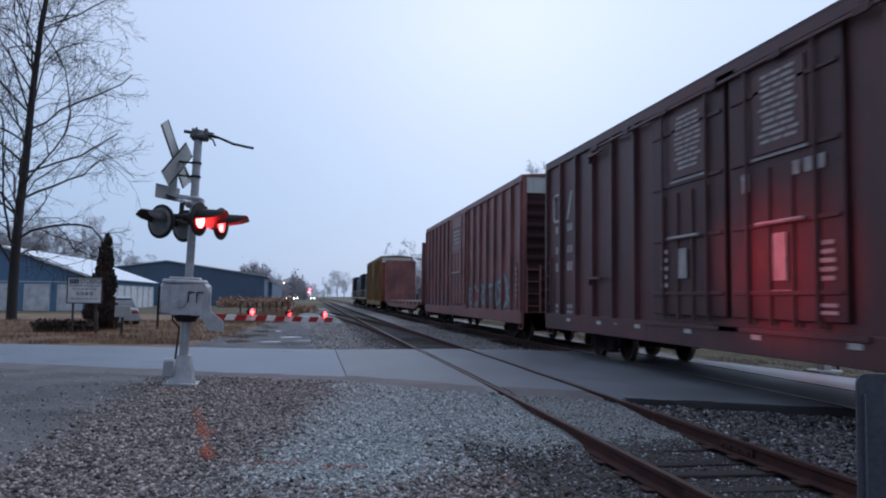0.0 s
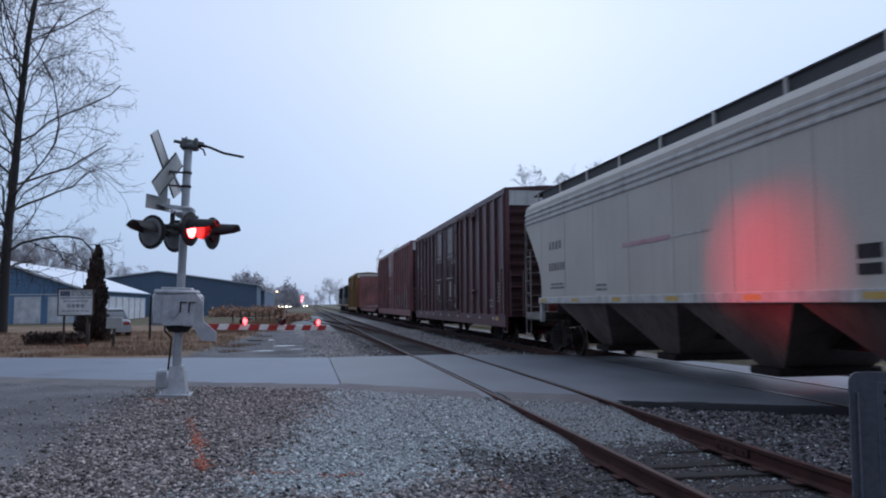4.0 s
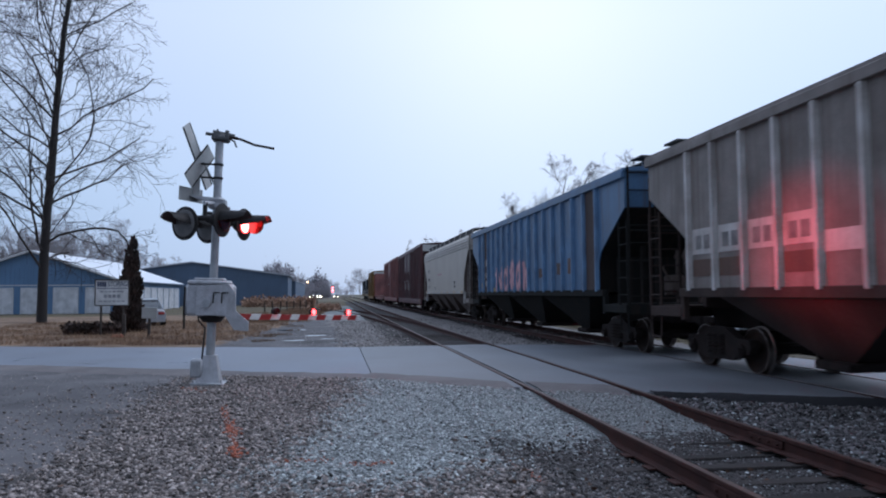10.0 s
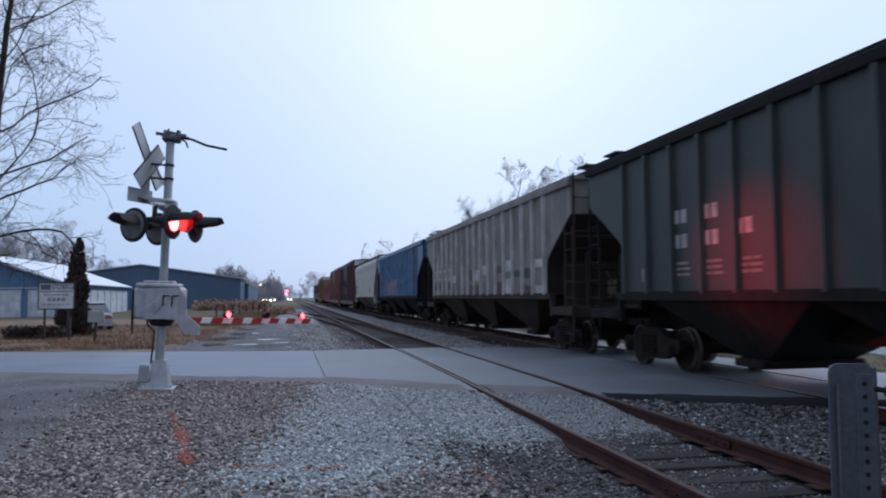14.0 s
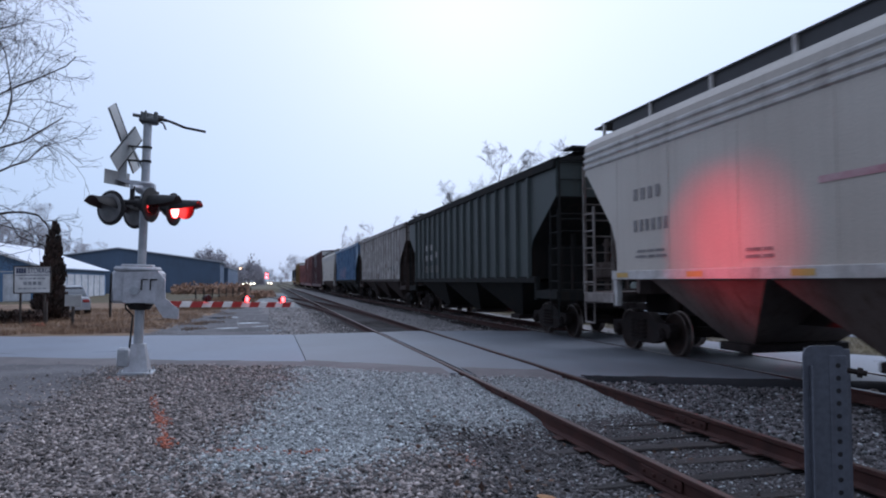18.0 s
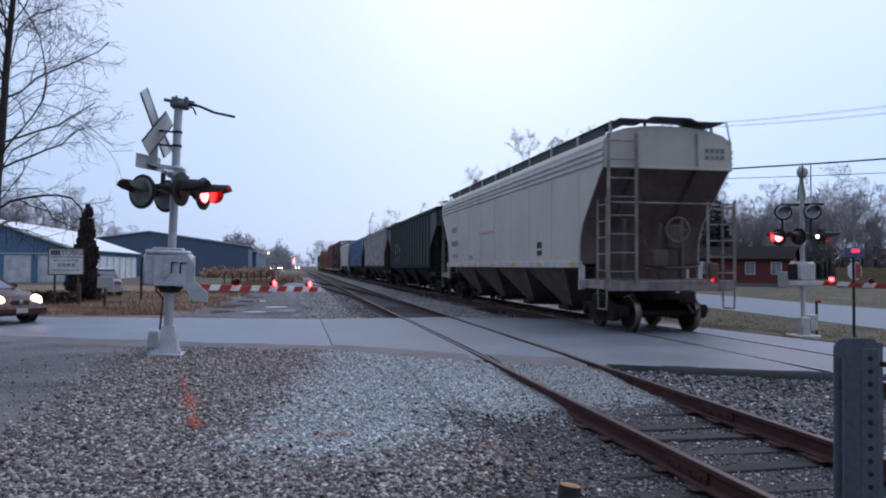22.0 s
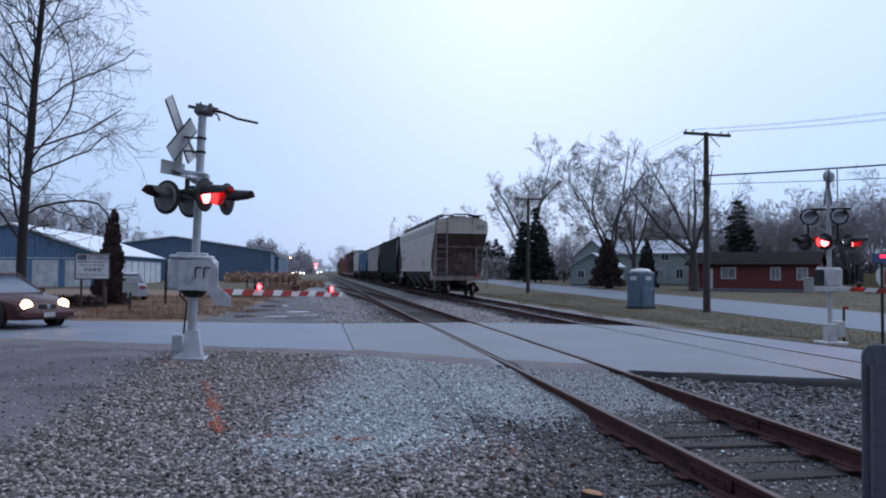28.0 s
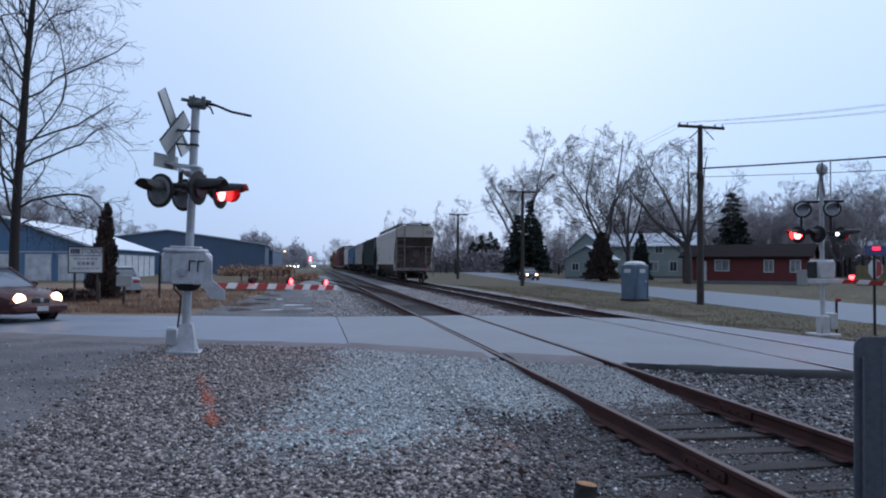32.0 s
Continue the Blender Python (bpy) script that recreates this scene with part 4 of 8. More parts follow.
    for s in (-1, 1):
        for y, d in ((-0.02, 1), (L + 0.02, -1)):
            ladder(car, (s * (W - 0.02), y), (s * (W - 0.02), y + d * 0.5), 1.2, 3.05 if smooth else 3.2, 5, lm)
            ladder(car, (s * (W - 0.05), y - d * 0.03), (s * (W - 0.72), y - d * 0.03), 1.15, (4.5 if d > 0 else 4.0) if s < 0 else 3.0, 8 if s < 0 else 5, lm, flat=0.075 if smooth else 0.05)
            stirrup(car, s * (W - 0.02), min(y, y + d * 0.5), max(y, y + d * 0.5), 0.55, 1.05, lm)
    for y in (-0.06, L + 0.06):
        part("grab_rail", Mesh().tube([(-W + 0.1, y, 2.95), (W - 0.1, y, 2.95)], 0.02, 6), lm, car)
    ms = Mesh().spin([(0.28, -0.02), (0.31, 0), (0.28, 0.02), (0.25, 0)], (0.15, -0.02, 2.35), "y", 18)
    for k in range(5):
        a = 2 * math.pi * k / 5
        ms.rod((0.15, -0.02, 2.35), (0.15 + 0.27 * math.cos(a), -0.02, 2.35 + 0.27 * math.sin(a)), 0.012, n=5)
    part("brake_wheel", ms, "bay_tan", car)
    part("brake_housing", Mesh().box((0.15, 0.2, 2.2), (0.3, 0.3, 0.55), 0.04).box((-0.2, 0.35, 1.7), (0.35, 0.5, 0.4), 0.04), "bay_tan", car)
    part("brake_stand", Mesh().box((-0.12, 0.3, 1.85), (0.1, 0.1, 1.3), 0.015).box((0.42, 0.3, 1.7), (0.08, 0.1, 1.0), 0.015).box((0.15, 0.32, 2.35), (0.7, 0.08, 0.09), 0.01).rod((-0.5, 0.25, 1.45), (0.75, 0.25, 1.5), 0.035, n=8).rod((-0.12, 0.25, 1.3), (-0.55, 0.25, 2.1), 0.025, n=6), "bay_tan", car)
    part("brake_cylinder", Mesh().rod((-0.5, L - 0.5, 1.5), (0.4, L - 0.5, 1.5), 0.18, n=12), slope, car)
    reach = 1.45 if smooth else 1.85
    truck(car, reach), truck(car, L - reach)
    couplers(car, L)
    return car


def boxcar(name, L, H, label, body, door, ribs, door_at, seed, band=True):
    car = thing(name, pose(0, 0, 0), label, "freight car", "cars of the freight train")
    W, f = 1.55, 1.02
    part("body", Mesh().box((0, L / 2, (f + H) / 2), (2 * W, L, H - f), 0.02), body, car)
    part("roof", Mesh().prism([(-W - 0.05, H - 0.05), (-W - 0.05, H + 0.03), (0, H + 0.14), (W + 0.05, H + 0.03), (W + 0.05, H - 0.05)], 1, -0.04, L + 0.04), door, car)
    for s in (-1, 1):
        part("side_sill", Mesh().box((s * (W + 0.02), L / 2, f - 0.15), (0.1, L, 0.42), 0.01), body, car)
        part("top_chord", Mesh().box((s * (W + 0.03), L / 2, H - 0.12), (0.07, L, 0.14), 0.01), body, car)
        for i in range(ribs + 1):
            y = 0.12 + (L - 0.24) * i / ribs
            if any(a - 0.1 < y < b + 0.1 for a, b in door_at):
                continue
            part("side_post", Mesh().prism([(s * W, y - 0.06), (s * (W + 0.1), y - 0.045), (s * (W + 0.1), y + 0.045), (s * W, y + 0.06)], 2, f + 0.06, H - 0.19), body, car)
        for a, b in door_at:
            d = part("plug_door", Mesh().box((s * (W + 0.05), (a + b) / 2, (f + H) / 2 + 0.02), (0.07, b - a - 0.05, H - f - 0.36), 0.015), door, car)
            x = s * (W + 0.1)
            for z in np.linspace(f + 0.6, H - 0.75, 4):
                part("door_ridge", Mesh().box((x - s * 0.005, (a + b) / 2, float(z)), (0.04, b - a - 0.2, 0.07), 0.01), door, d)
            for k in range(1, 5):
                y = a + (b - a) * k / 5
                part("door_rib", Mesh().prism([(x - s * 0.02, y - 0.05), (x + s * 0.022, y - 0.03), (x + s * 0.022, y + 0.03), (x - s * 0.02, y + 0.05)], 2, f + 0.12, H - 1.95), door, d)
            for y in (a + 0.55, b - 0.55):
                part("lock_rod", Mesh().rod((x + s * 0.03, y, f + 0.2), (x + s * 0.03, y, H - 0.3), 0.025, n=6), body, d)
            part("door_handle", Mesh().rod((x + s * 0.06, a + 0.75, f + 1.64), (x + s * 0.06, b - 0.85, f + 1.64), 0.03, n=6), "stencil", d)
            for z in (f + 0.02, H - 0.2):
                part("door_track", Mesh().box((s * (W + 0.07), (a + b) / 2, z), (0.08, (b - a) * 1.25, 0.07)), body, car)
        if len(door_at) > 1:
            for y in (4.35, L - 4.0):
                for z in (2.0, H - 0.45):
                    part("door_stop", Mesh().box((s * (W + 0.15), y, z), (0.06, 0.82, 0.06), 0.01).box((s * (W + 0.1), y + 0.4, z - 0.06), (0.12, 0.14, 0.2), 0.02), body, car)
            part("upper_door_rail", Mesh().box((s * (W + 0.13), L / 2, H - 0.3), (0.05, L * 0.62, 0.06), 0.01), body, car)
            for k in range(8):
                part("rail_hanger", Mesh().box((s * (W + 0.16), L * 0.2 + L * 0.6 * k / 7, H - 0.3), (0.03, 0.3, 0.13), 0.01), door, car)
    for y, s in ((0, -1), (L, 1)):
        for z in np.arange(f + 0.35, H - 0.75, 0.36):
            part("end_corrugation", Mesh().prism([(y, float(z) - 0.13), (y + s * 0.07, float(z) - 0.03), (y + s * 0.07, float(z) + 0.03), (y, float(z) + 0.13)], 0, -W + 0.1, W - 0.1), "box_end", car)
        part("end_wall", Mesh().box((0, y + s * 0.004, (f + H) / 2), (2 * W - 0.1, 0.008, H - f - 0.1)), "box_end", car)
        if band:
            part("end_band", Mesh().box((0, y + s * 0.012, H - 0.3), (2 * W - 0.03, 0.02, 0.55)), "white_band", car, "white reflective band across the top of the end")
        for k in (-1, 1):
            part("corner_post", Mesh().box((k * (W - 0.04), y + s * 0.03, (f + H) / 2), (0.12, 0.07, H - f), 0.01), body, car)
        ladder(car, (-W + 0.1, y + s * 0.1), (-W + 0.55, y + s * 0.1), f, 2.6, 4, body)
        stirrup(car, -W, min(y, y - s * 0.5), max(y, y - s * 0.5), 0.5, f, body)
        stirrup(car, W, min(y, y - s * 0.5), max(y, y - s * 0.5), 0.5, f, body)
        ladder(car, (-W - 0.06, y - s * 0.08), (-W - 0.06, y - s * 0.5), f + 0.1, 2.7, 4, body)
    part("centre_sill", Mesh().box((0, L / 2, 0.85), (0.6, L - 0.4, 0.35)), "truck_steel", car)
    part("brake_reservoir", Mesh().rod((0.6, L * 0.45, 0.75), (0.6, L * 0.55, 0.75), 0.25, n=12).box((-0.7, L * 0.5, 0.75), (0.3, 0.8, 0.3), 0.03), "truck_steel", car)
    truck(car, 2.9), truck(car, L - 2.9)
    couplers(car, L)
    return car


def bulkhead_flat(name, L, label):
    car = thing(name, pose(0, 0, 0), label, "freight car", "cars of the freight train")
    part("deck", Mesh().box((0, L / 2, 1.12), (2.9, L, 0.22), 0.02), "rust_panel", car)
    for s in (-1, 1):
        part("side_sill", Mesh().prism([(0.3, 1.2), (L - 0.3, 1.2), (L - 3.5, 0.7), (3.5, 0.7)], 0, s * 1.38, s * 1.46), "box_red", car)
        for i in range(12):
            part("stake_pocket", Mesh().box((s * 1.5, 1 + (L - 2) * i / 11, 1.1), (0.08, 0.18, 0.26), 0.01), "box_red", car)
    for y in (0.2, L - 0.2):
        part("bulkhead", Mesh().box((0, y, 3.1), (2.9, 0.16, 3.8), 0.02), "box_red", car)
        for k in (-1.3, -0.45, 0.45, 1.3):
            part("bulkhead_post", Mesh().box((k, y + (0.14 if y > 1 else -0.14), 3.05), (0.14, 0.14, 3.8), 0.01), "box_brown", car)
    part("centre_sill", Mesh().box((0, L / 2, 0.85), (0.6, L - 0.4, 0.4)), "truck_steel", car)
    truck(car, 2.6), truck(car, L - 2.6)
    couplers(car, L)
    return car


def locomotive(name, L, label):
    car = thing(name, pose(0, 0, 0), label, "locomotive", "locomotives of the freight train")
    part("underframe", Mesh().box((0, L / 2, 1.25), (3.0, L, 0.45), 0.03), "black_paint", car)
    part("fuel_tank", Mesh().box((0, L / 2, 0.75), (2.6, 3.4, 0.75), 0.15), "black_paint", car)
    part("long_hood", Mesh().box((0, L / 2 - 1.9, 2.9), (1.8, L - 7.6, 2.9), 0.12), "loco_dark", car)
    cab = part("cab", Mesh().box((0, L - 5.1, 3.0), (3.0, 2.5, 3.1), 0.1), "loco_dark", car)
    part("cab_roof", Mesh().prism([(-1.55, 4.5), (-1.1, 4.75), (1.1, 4.75), (1.55, 4.5)], 1, L - 6.5, L - 3.7), "loco_dark", cab)
    for s in (-1, 1):
        for y in (L - 5.6, L - 4.6):
            part("cab_window", Mesh().box((s * 1.5, y, 3.75), (0.03, 0.75, 0.7), 0.01), M["cab_glass"], cab)
    for k in (-0.9, 0.9):
        part("rear_window", Mesh().box((k, L - 6.36, 3.9), (0.5, 0.03, 0.6)), M["cab_glass"], cab)
    part("short_hood", Mesh().box((0, L - 2.8, 2.3), (1.8, 2.1, 1.7), 0.1), "loco_dark", car)
    for s in (-1, 1):
        part("handrail", Mesh().tube([(s * 1.48, 0.4, 2.4), (s * 1.48, L - 0.4, 2.4)], 0.025, 6), "stencil", car)
        for i in range(12):
            part("stanchion", Mesh().rod((s * 1.48, 0.5 + (L - 1) * i / 11, 1.45), (s * 1.48, 0.5 + (L - 1) * i / 11, 2.4), 0.02, n=6), "stencil", car)
        for i in range(5):
            part("hood_door", Mesh().box((s * 0.91, 2.6 + i * 1.6, 2.6), (0.04, 1.4, 1.9), 0.01), "loco_dark", car)
        part("yellow_stripe", Mesh().box((s * 1.51, L / 2, 1.3), (0.012, L - 0.4, 0.16)), "reflector", car)
    for y in (3.5, 5.2, 7.0):
        part("roof_fan", Mesh().spin([(0.0, 0.0), (0.6, 0.0), (0.6, 0.22), (0, 0.24)], (0, y, 4.33), "z", 16), "black_paint", car)
    part("number_light", Mesh().box((0, 1.85, 4.0), (0.5, 0.06, 0.22), 0.02), "headlight", car)
    for y in (3.2, L - 3.2):
        truck(car, y)
    couplers(car, L)
    return car


M["cab_glass"] = glass("cab_glass")

# each car's rear end, in metres ahead of the rear of the train
CONSIST = []
c = hopper("covered_hopper", 18.75, "dusty white covered hopper with smooth curved sides", "hopper_white", None, "slope_brown", "smooth", "hopper_trim")
CONSIST.append((c, -0.28, 18.75))
last_car = c
part("rear_light", Mesh().box((0.85, -0.35, 1.24), (0.1, 0.08, 0.14), 0.03), "red_dim", c, "small red end-of-train lamp")
part("rear_device", Mesh().box((0.85, -0.3, 1.42), (0.2, 0.16, 0.36), 0.03), "rust_panel", c)
# added vane that hides the steady rear lamp between its blinks
rear_vane = part("flasher_shutter", Mesh().box((0, 0, 0), (0.13, 0.008, 0.17), 0.002), "gate_red", c, m=pose(0.85, -0.42, 1.24))
first_white = copy_thing(c, pose(0, 0, 0))
for o in list(first_white.children_recursive):
    if o.name.startswith(("rear_light", "rear_device", "flasher_shutter")):
        bpy.data.objects.remove(o)
CONSIST.append((first_white, 81.17, 18.75))
WHEELSETS += [(o, o.matrix_basis.translation.y) for o in first_white.children if o.name.startswith("wheelset")]
c = hopper("covered_hopper", 19.15, "dark green covered hopper with ribbed steel sides", "hopper_green", "hopper_green", "slope_green", "green", "slope_green")
CONSIST.append((c, 20.1, 19.15))
green_car = c
c = hopper("covered_hopper", 19.15, "weathered grey covered hopper with pale ribs", "hopper_grey", "grey_rib", "bay_dark", "grey", "bay_dark")
CONSIST.append((c, 40.35, 19.15))
grey_car = c
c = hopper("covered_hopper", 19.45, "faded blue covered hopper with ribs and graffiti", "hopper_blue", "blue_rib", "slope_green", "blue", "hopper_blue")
CONSIST.append((c, 60.8, 19.45))
blue_car = c
cn_car = boxcar("boxcar", 20.4, 5.45, "dark brown high boxcar with double plug doors", "box_brown", "box_door", 17, [(8.0, 10.7), (10.8, 13.5)], 1)
CONSIST.append((cn_car, 102.25, 20.4))
tag_car = boxcar("boxcar", 20.6, 5.56, "reddish brown boxcar with faded graffiti along its lower side", "box_red", "box_red", 17, [(9.0, 12.6)], 2)
CONSIST.append((tag_car, 125.2, 20.6))
c = bulkhead_flat("bulkhead_flatcar", 24.0, "empty rusty red bulkhead flatcar")
CONSIST.append((c, 148.3, 24.0))
yellow_car = boxcar("boxcar", 18.0, 5.5, "faded yellow boxcar with an orange end and pale roof", "car_yellow", "car_yellow", 14, [(7.5, 10.5)], 3)
CONSIST.append((yellow_car, 175.5, 18.0))
for o in yellow_car.children:
    if o.name.startswith("end_corr"):
        o.data.materials.clear(), o.data.materials.append(M["car_orange"])
part("end_sheet", Mesh().box((0, -0.016, 2.9), (2.9, 0.02, 3.7)), "car_orange", yellow_car)
patch_ = part("sprayed_patch", Mesh().box((-0.3, -0.085, 4.1), (1.3, 0.02, 0.8)), "dark_panel", yellow_car)
part("roof_cap", Mesh().prism([(-1.62, 5.54), (0, 5.66), (1.62, 5.54), (1.62, 5.57), (0, 5.69), (-1.62, 5.57)], 1, -0.05, 18.05), "white_band", yellow_car)
c = locomotive("locomotive", 18.0, "dark diesel locomotive with a yellow frame stripe")
CONSIST.append((c, 195.5, 18.0))
c2 = copy_thing(c, pose(0, 0, 0))
CONSIST.append((c2, 214.8, 18.0))


# ---- paint and stencils on the cars ----
def row_of_bars(car_, x, y, z, count, w, h, gap, material, name="stencil_bar"):
    """Lettering that cannot be told, as plain upright bars running to the rear from y."""
    for i in range(count):
        part(name, Mesh().box((x, y - (w + gap) * (i + 0.5), z), (0.006, w, h)), material, car_)


def stack_of_bars(car_, x, y0, y1, z0, z1, n, material, seed, name="stencil_line"):
    """Lines of small stencilling that cannot be told, each broken into words."""
    r = random.Random(seed)
    for i in range(n):
        z = z1 - (z1 - z0) * (i + 0.5) / n
        w = (y1 - y0) * r.uniform(0.72, 1.0)
        h = (z1 - z0) / n * 0.5
        words = max(1, round(w / 0.34))
        cuts = [0.0] + sorted((k + r.uniform(-0.25, 0.25)) / words for k in range(1, words)) + [1.0]
        ms = Mesh()
        for a, b in zip(cuts, cuts[1:]):
            ms.box((x, (y0 + y1) / 2 - w / 2 + w * (a + b) / 2, z), (0.006, w * (b - a) - 0.05, h))
        part(name, ms, material, car_)


def patch(car_, x, y0, y1, z0, z1, material, name="paint_patch", d=0.008):
    return part(name, Mesh().box((x, (y0 + y1) / 2, (z0 + z1) / 2), (d, y1 - y0, z1 - z0)), material, car_)


def rib_places(L, n=17, lead=1.88):
    return [lead + (L - 2 * lead) * i / (n - 1) for i in range(n)]


def rib_daubs(car_, ribs, x, y0, y1, z0, z1, material, seed):
    """Where sprayed paint runs over the ribs."""
    r = random.Random(seed)
    for y in ribs:
        if y0 < y < y1:
            a = z0 + r.uniform(0, 0.25) * (z1 - z0)
            b = z1 - r.uniform(0, 0.3) * (z1 - z0)
            part("paint_daub", Mesh().box((x, y, (a + b) / 2), (0.006, 0.085, b - a)), material, car_)


for car_ in (last_car, first_white):
    row_of_bars(car_, -1.608, 16.5, 3.07, 4, 0.15, 0.22, 0.12, "stencil_dark")
    row_of_bars(car_, -1.608, 16.5, 2.48, 6, 0.13, 0.22, 0.09, "stencil_dark")
    stack_of_bars(car_, -1.608, 15.2, 16.5, 1.85, 2.05, 2, "stencil_dark", 3)
    patch(car_, -1.608, 4.34, 4.74, 2.02, 2.2, "black_paint", "placard")
    patch(car_, -1.608, 4.34, 4.74, 1.82, 1.96, "black_paint", "placard")
    patch(car_, -1.61, 9.5, 11.6, 2.68, 2.77, "dull_red", "sprayed_stripe")
    patch(car_, -1.608, 8.1, 9.4, 2.71, 2.75, "hopper_trim", "weld_strip")
    stack_of_bars(car_, -1.608, 12.4, 13.2, 1.75, 1.95, 2, "stencil_dark", 4)
for i in range(4):
    part("end_stencil_bar", Mesh().box((0.95 + 0.13 * i, 0.086, 4.2), (0.1, 0.006, 0.11)), "stencil_dark", last_car)
    part("end_stencil_bar", Mesh().box((0.95 + 0.13 * i, 0.086, 4.05), (0.1, 0.006, 0.09)), "stencil_dark", last_car)

# blue car
BX, RX = -1.566, -1.656
ribs_blue = rib_places(19.45)
scrawl(blue_car, BX - 0.003, 8.9, 14.4, 1.58, 2.75, 5, "dull_red", "graffiti_shade", 9, 0.15)
scrawl(blue_car, BX - 0.014, 8.9, 14.4, 1.6, 2.7, 5, "spray_pink", "graffiti", 9, 0.095)
rib_daubs(blue_car, ribs_blue, RX, 8.9, 14.3, 1.58, 2.7, "spray_pink", 7)
for k in (0, 14):
    patch(blue_car, BX, ribs_blue[k] + 0.08, ribs_blue[k + 1] - 0.08, 1.55, 4.36, "dark_panel", "replaced_panel")
patch(blue_car, BX - 0.01, ribs_blue[2] + 0.1, ribs_blue[3] - 0.45, 2.05, 2.5, "rust_panel", "placard")
patch(blue_car, BX - 0.01, ribs_blue[3] + 0.2, ribs_blue[4] - 0.35, 2.05, 2.4, "rust_panel", "placard")
patch(blue_car, BX - 0.01, ribs_blue[5] + 0.3, ribs_blue[6] - 0.3, 2.0, 2.3, "rust_panel", "placard")
for k, z in ((0, 2.8), (1, 2.25)):
    row_of_bars(blue_car, BX - 0.006, 17.05, z, 2, 0.2, 0.28, 0.1, "stencil")
row_of_bars(blue_car, BX - 0.006, 16.3, 2.85, 1, 0.22, 0.3, 0.1, "stencil")
row_of_bars(blue_car, BX - 0.006, 16.35, 2.3, 2, 0.16, 0.24, 0.08, "stencil")
patch(blue_car, BX - 0.01, 16.75, 17.1, 1.72, 1.95, "reflector", "orange_placard")
patch(blue_car, BX - 0.01, 16.05, 16.3, 1.8, 2.05, "stencil", "pale_placard")
patch(blue_car, BX - 0.01, 14.3, 14.75, 1.56, 1.72, "reflector", "orange_placard")

# grey car
ribs_grey = rib_places(19.15)
r_ = random.Random(8)
for k in range(16):
    a, b = ribs_grey[k] + 0.08, ribs_grey[k + 1] - 0.08
    if k >= 12:
        patch(grey_car, BX, a, b, 2.2, 2.68, "grey_rib", "pale_panel")
        row_of_bars(grey_car, BX - 0.008, b - 0.1, 2.42, 2, 0.2, 0.26, 0.1, "stencil_dark")
        patch(grey_car, BX, a, b, 1.78, 2.1, "rust_panel", "grimy_panel") if k != 13 else None
    elif r_.random() < 0.5:
        z = r_.uniform(2.0, 2.3)
        patch(grey_car, BX, a, b, z, z + r_.uniform(0.2, 0.4), ("rust_panel", "hopper_green", "grey_rib")[r_.randrange(3)], "patched_panel")
    if r_.random() < 0.5:
        patch(grey_car, BX - 0.002, a, b, 1.54, 1.54 + r_.uniform(0.2, 0.5), ("grey_rib", "rust_panel")[r_.randrange(2)], "patched_panel")

# green car
for y, z, n in ((15.35, 2.88, 2), (14.4, 2.88, 2), (15.35, 2.44, 2), (14.4, 2.44, 2), (13.5, 2.55, 2)):
    row_of_bars(green_car, BX, y, z, n, 0.17, 0.24, 0.07, "stencil")
for y in (15.4, 14.4, 13.4):
    stack_of_bars(green_car, BX, y - 0.6, y, 1.8, 2.1, 3, "hopper_grey", int(y * 10))
patch(green_car, BX, 16.3, 16.6, 1.75, 2.0, "hopper_grey", "placard")

# the two boxcars
CX = -1.556
ring = [(a, b) for a, b in ((19.2, 3.66), (19.68, 3.66), (19.75, 3.76), (19.75, 4.3), (19.68, 4.4), (19.2, 4.4), (19.12, 4.3), (19.12, 3.76))]
ms = Mesh()
for a, b in zip(ring, ring[1:] + ring[:1]):
    ms.rod((CX + 0.002, *a), (CX + 0.002, *b), 0.055, n=6)
part("emblem_loop", ms, "stencil", cn_car)
part("emblem_block", Mesh().prism([(18.3, 4.4), (18.46, 4.4), (18.76, 3.66), (18.6, 3.66)], 0, CX - 0.004, CX + 0.004), "stencil", cn_car)
for z, h in ((3.44, 0.2), (2.85, 0.2), (2.38, 0.24), (1.3, 0.1), (1.15, 0.08)):
    row_of_bars(cn_car, CX, 19.7, z, 2, 0.2, h, 0.1, "stencil"), row_of_bars(cn_car, CX, 18.75, z, 2, 0.16, h, 0.07, "stencil")
DX = -1.655
for y0, y1, z0, z1, n in ((11.5, 12.5, 3.9, 4.95, 11), (8.85, 9.85, 3.85, 4.95, 11)):
    patch(cn_car, DX, y0 - 0.1, y1 + 0.1, z0 - 0.12, z1 + 0.04, "box_brown", "notice_plate", 0.02)
    stack_of_bars(cn_car, DX - 0.014, y0, y1, z0, z1, n, "stencil", int(y0 * 7))
    patch(cn_car, DX - 0.02, y0 - 0.15, y1 + 0.15, z0 - 0.2, z0 - 0.16, "stencil", "plate_edge")
patch(cn_car, DX - 0.01, 12.05, 12.35, 1.9, 2.45, "stencil", "placard", 0.02)
patch(cn_car, DX - 0.01, 9.2, 9.5, 1.8, 2.5, "stencil", "placard", 0.02)
patch(cn_car, DX - 0.01, 9.65, 9.85, 2.0, 2.25, "rust_panel", "rusty_placard", 0.02)
stack_of_bars(cn_car, DX, 8.15, 8.55, 1.75, 2.35, 5, "stencil", 31)
stack_of_bars(cn_car, DX, 8.1, 8.6, 1.3, 1.5, 2, "stencil", 32)
stack_of_bars(cn_car, DX, 12.75, 13.1, 1.7, 2.5, 5, "stencil", 33)
stack_of_bars(cn_car, DX, 9.0, 9.7, 1.55, 1.7, 1, "stencil", 34)
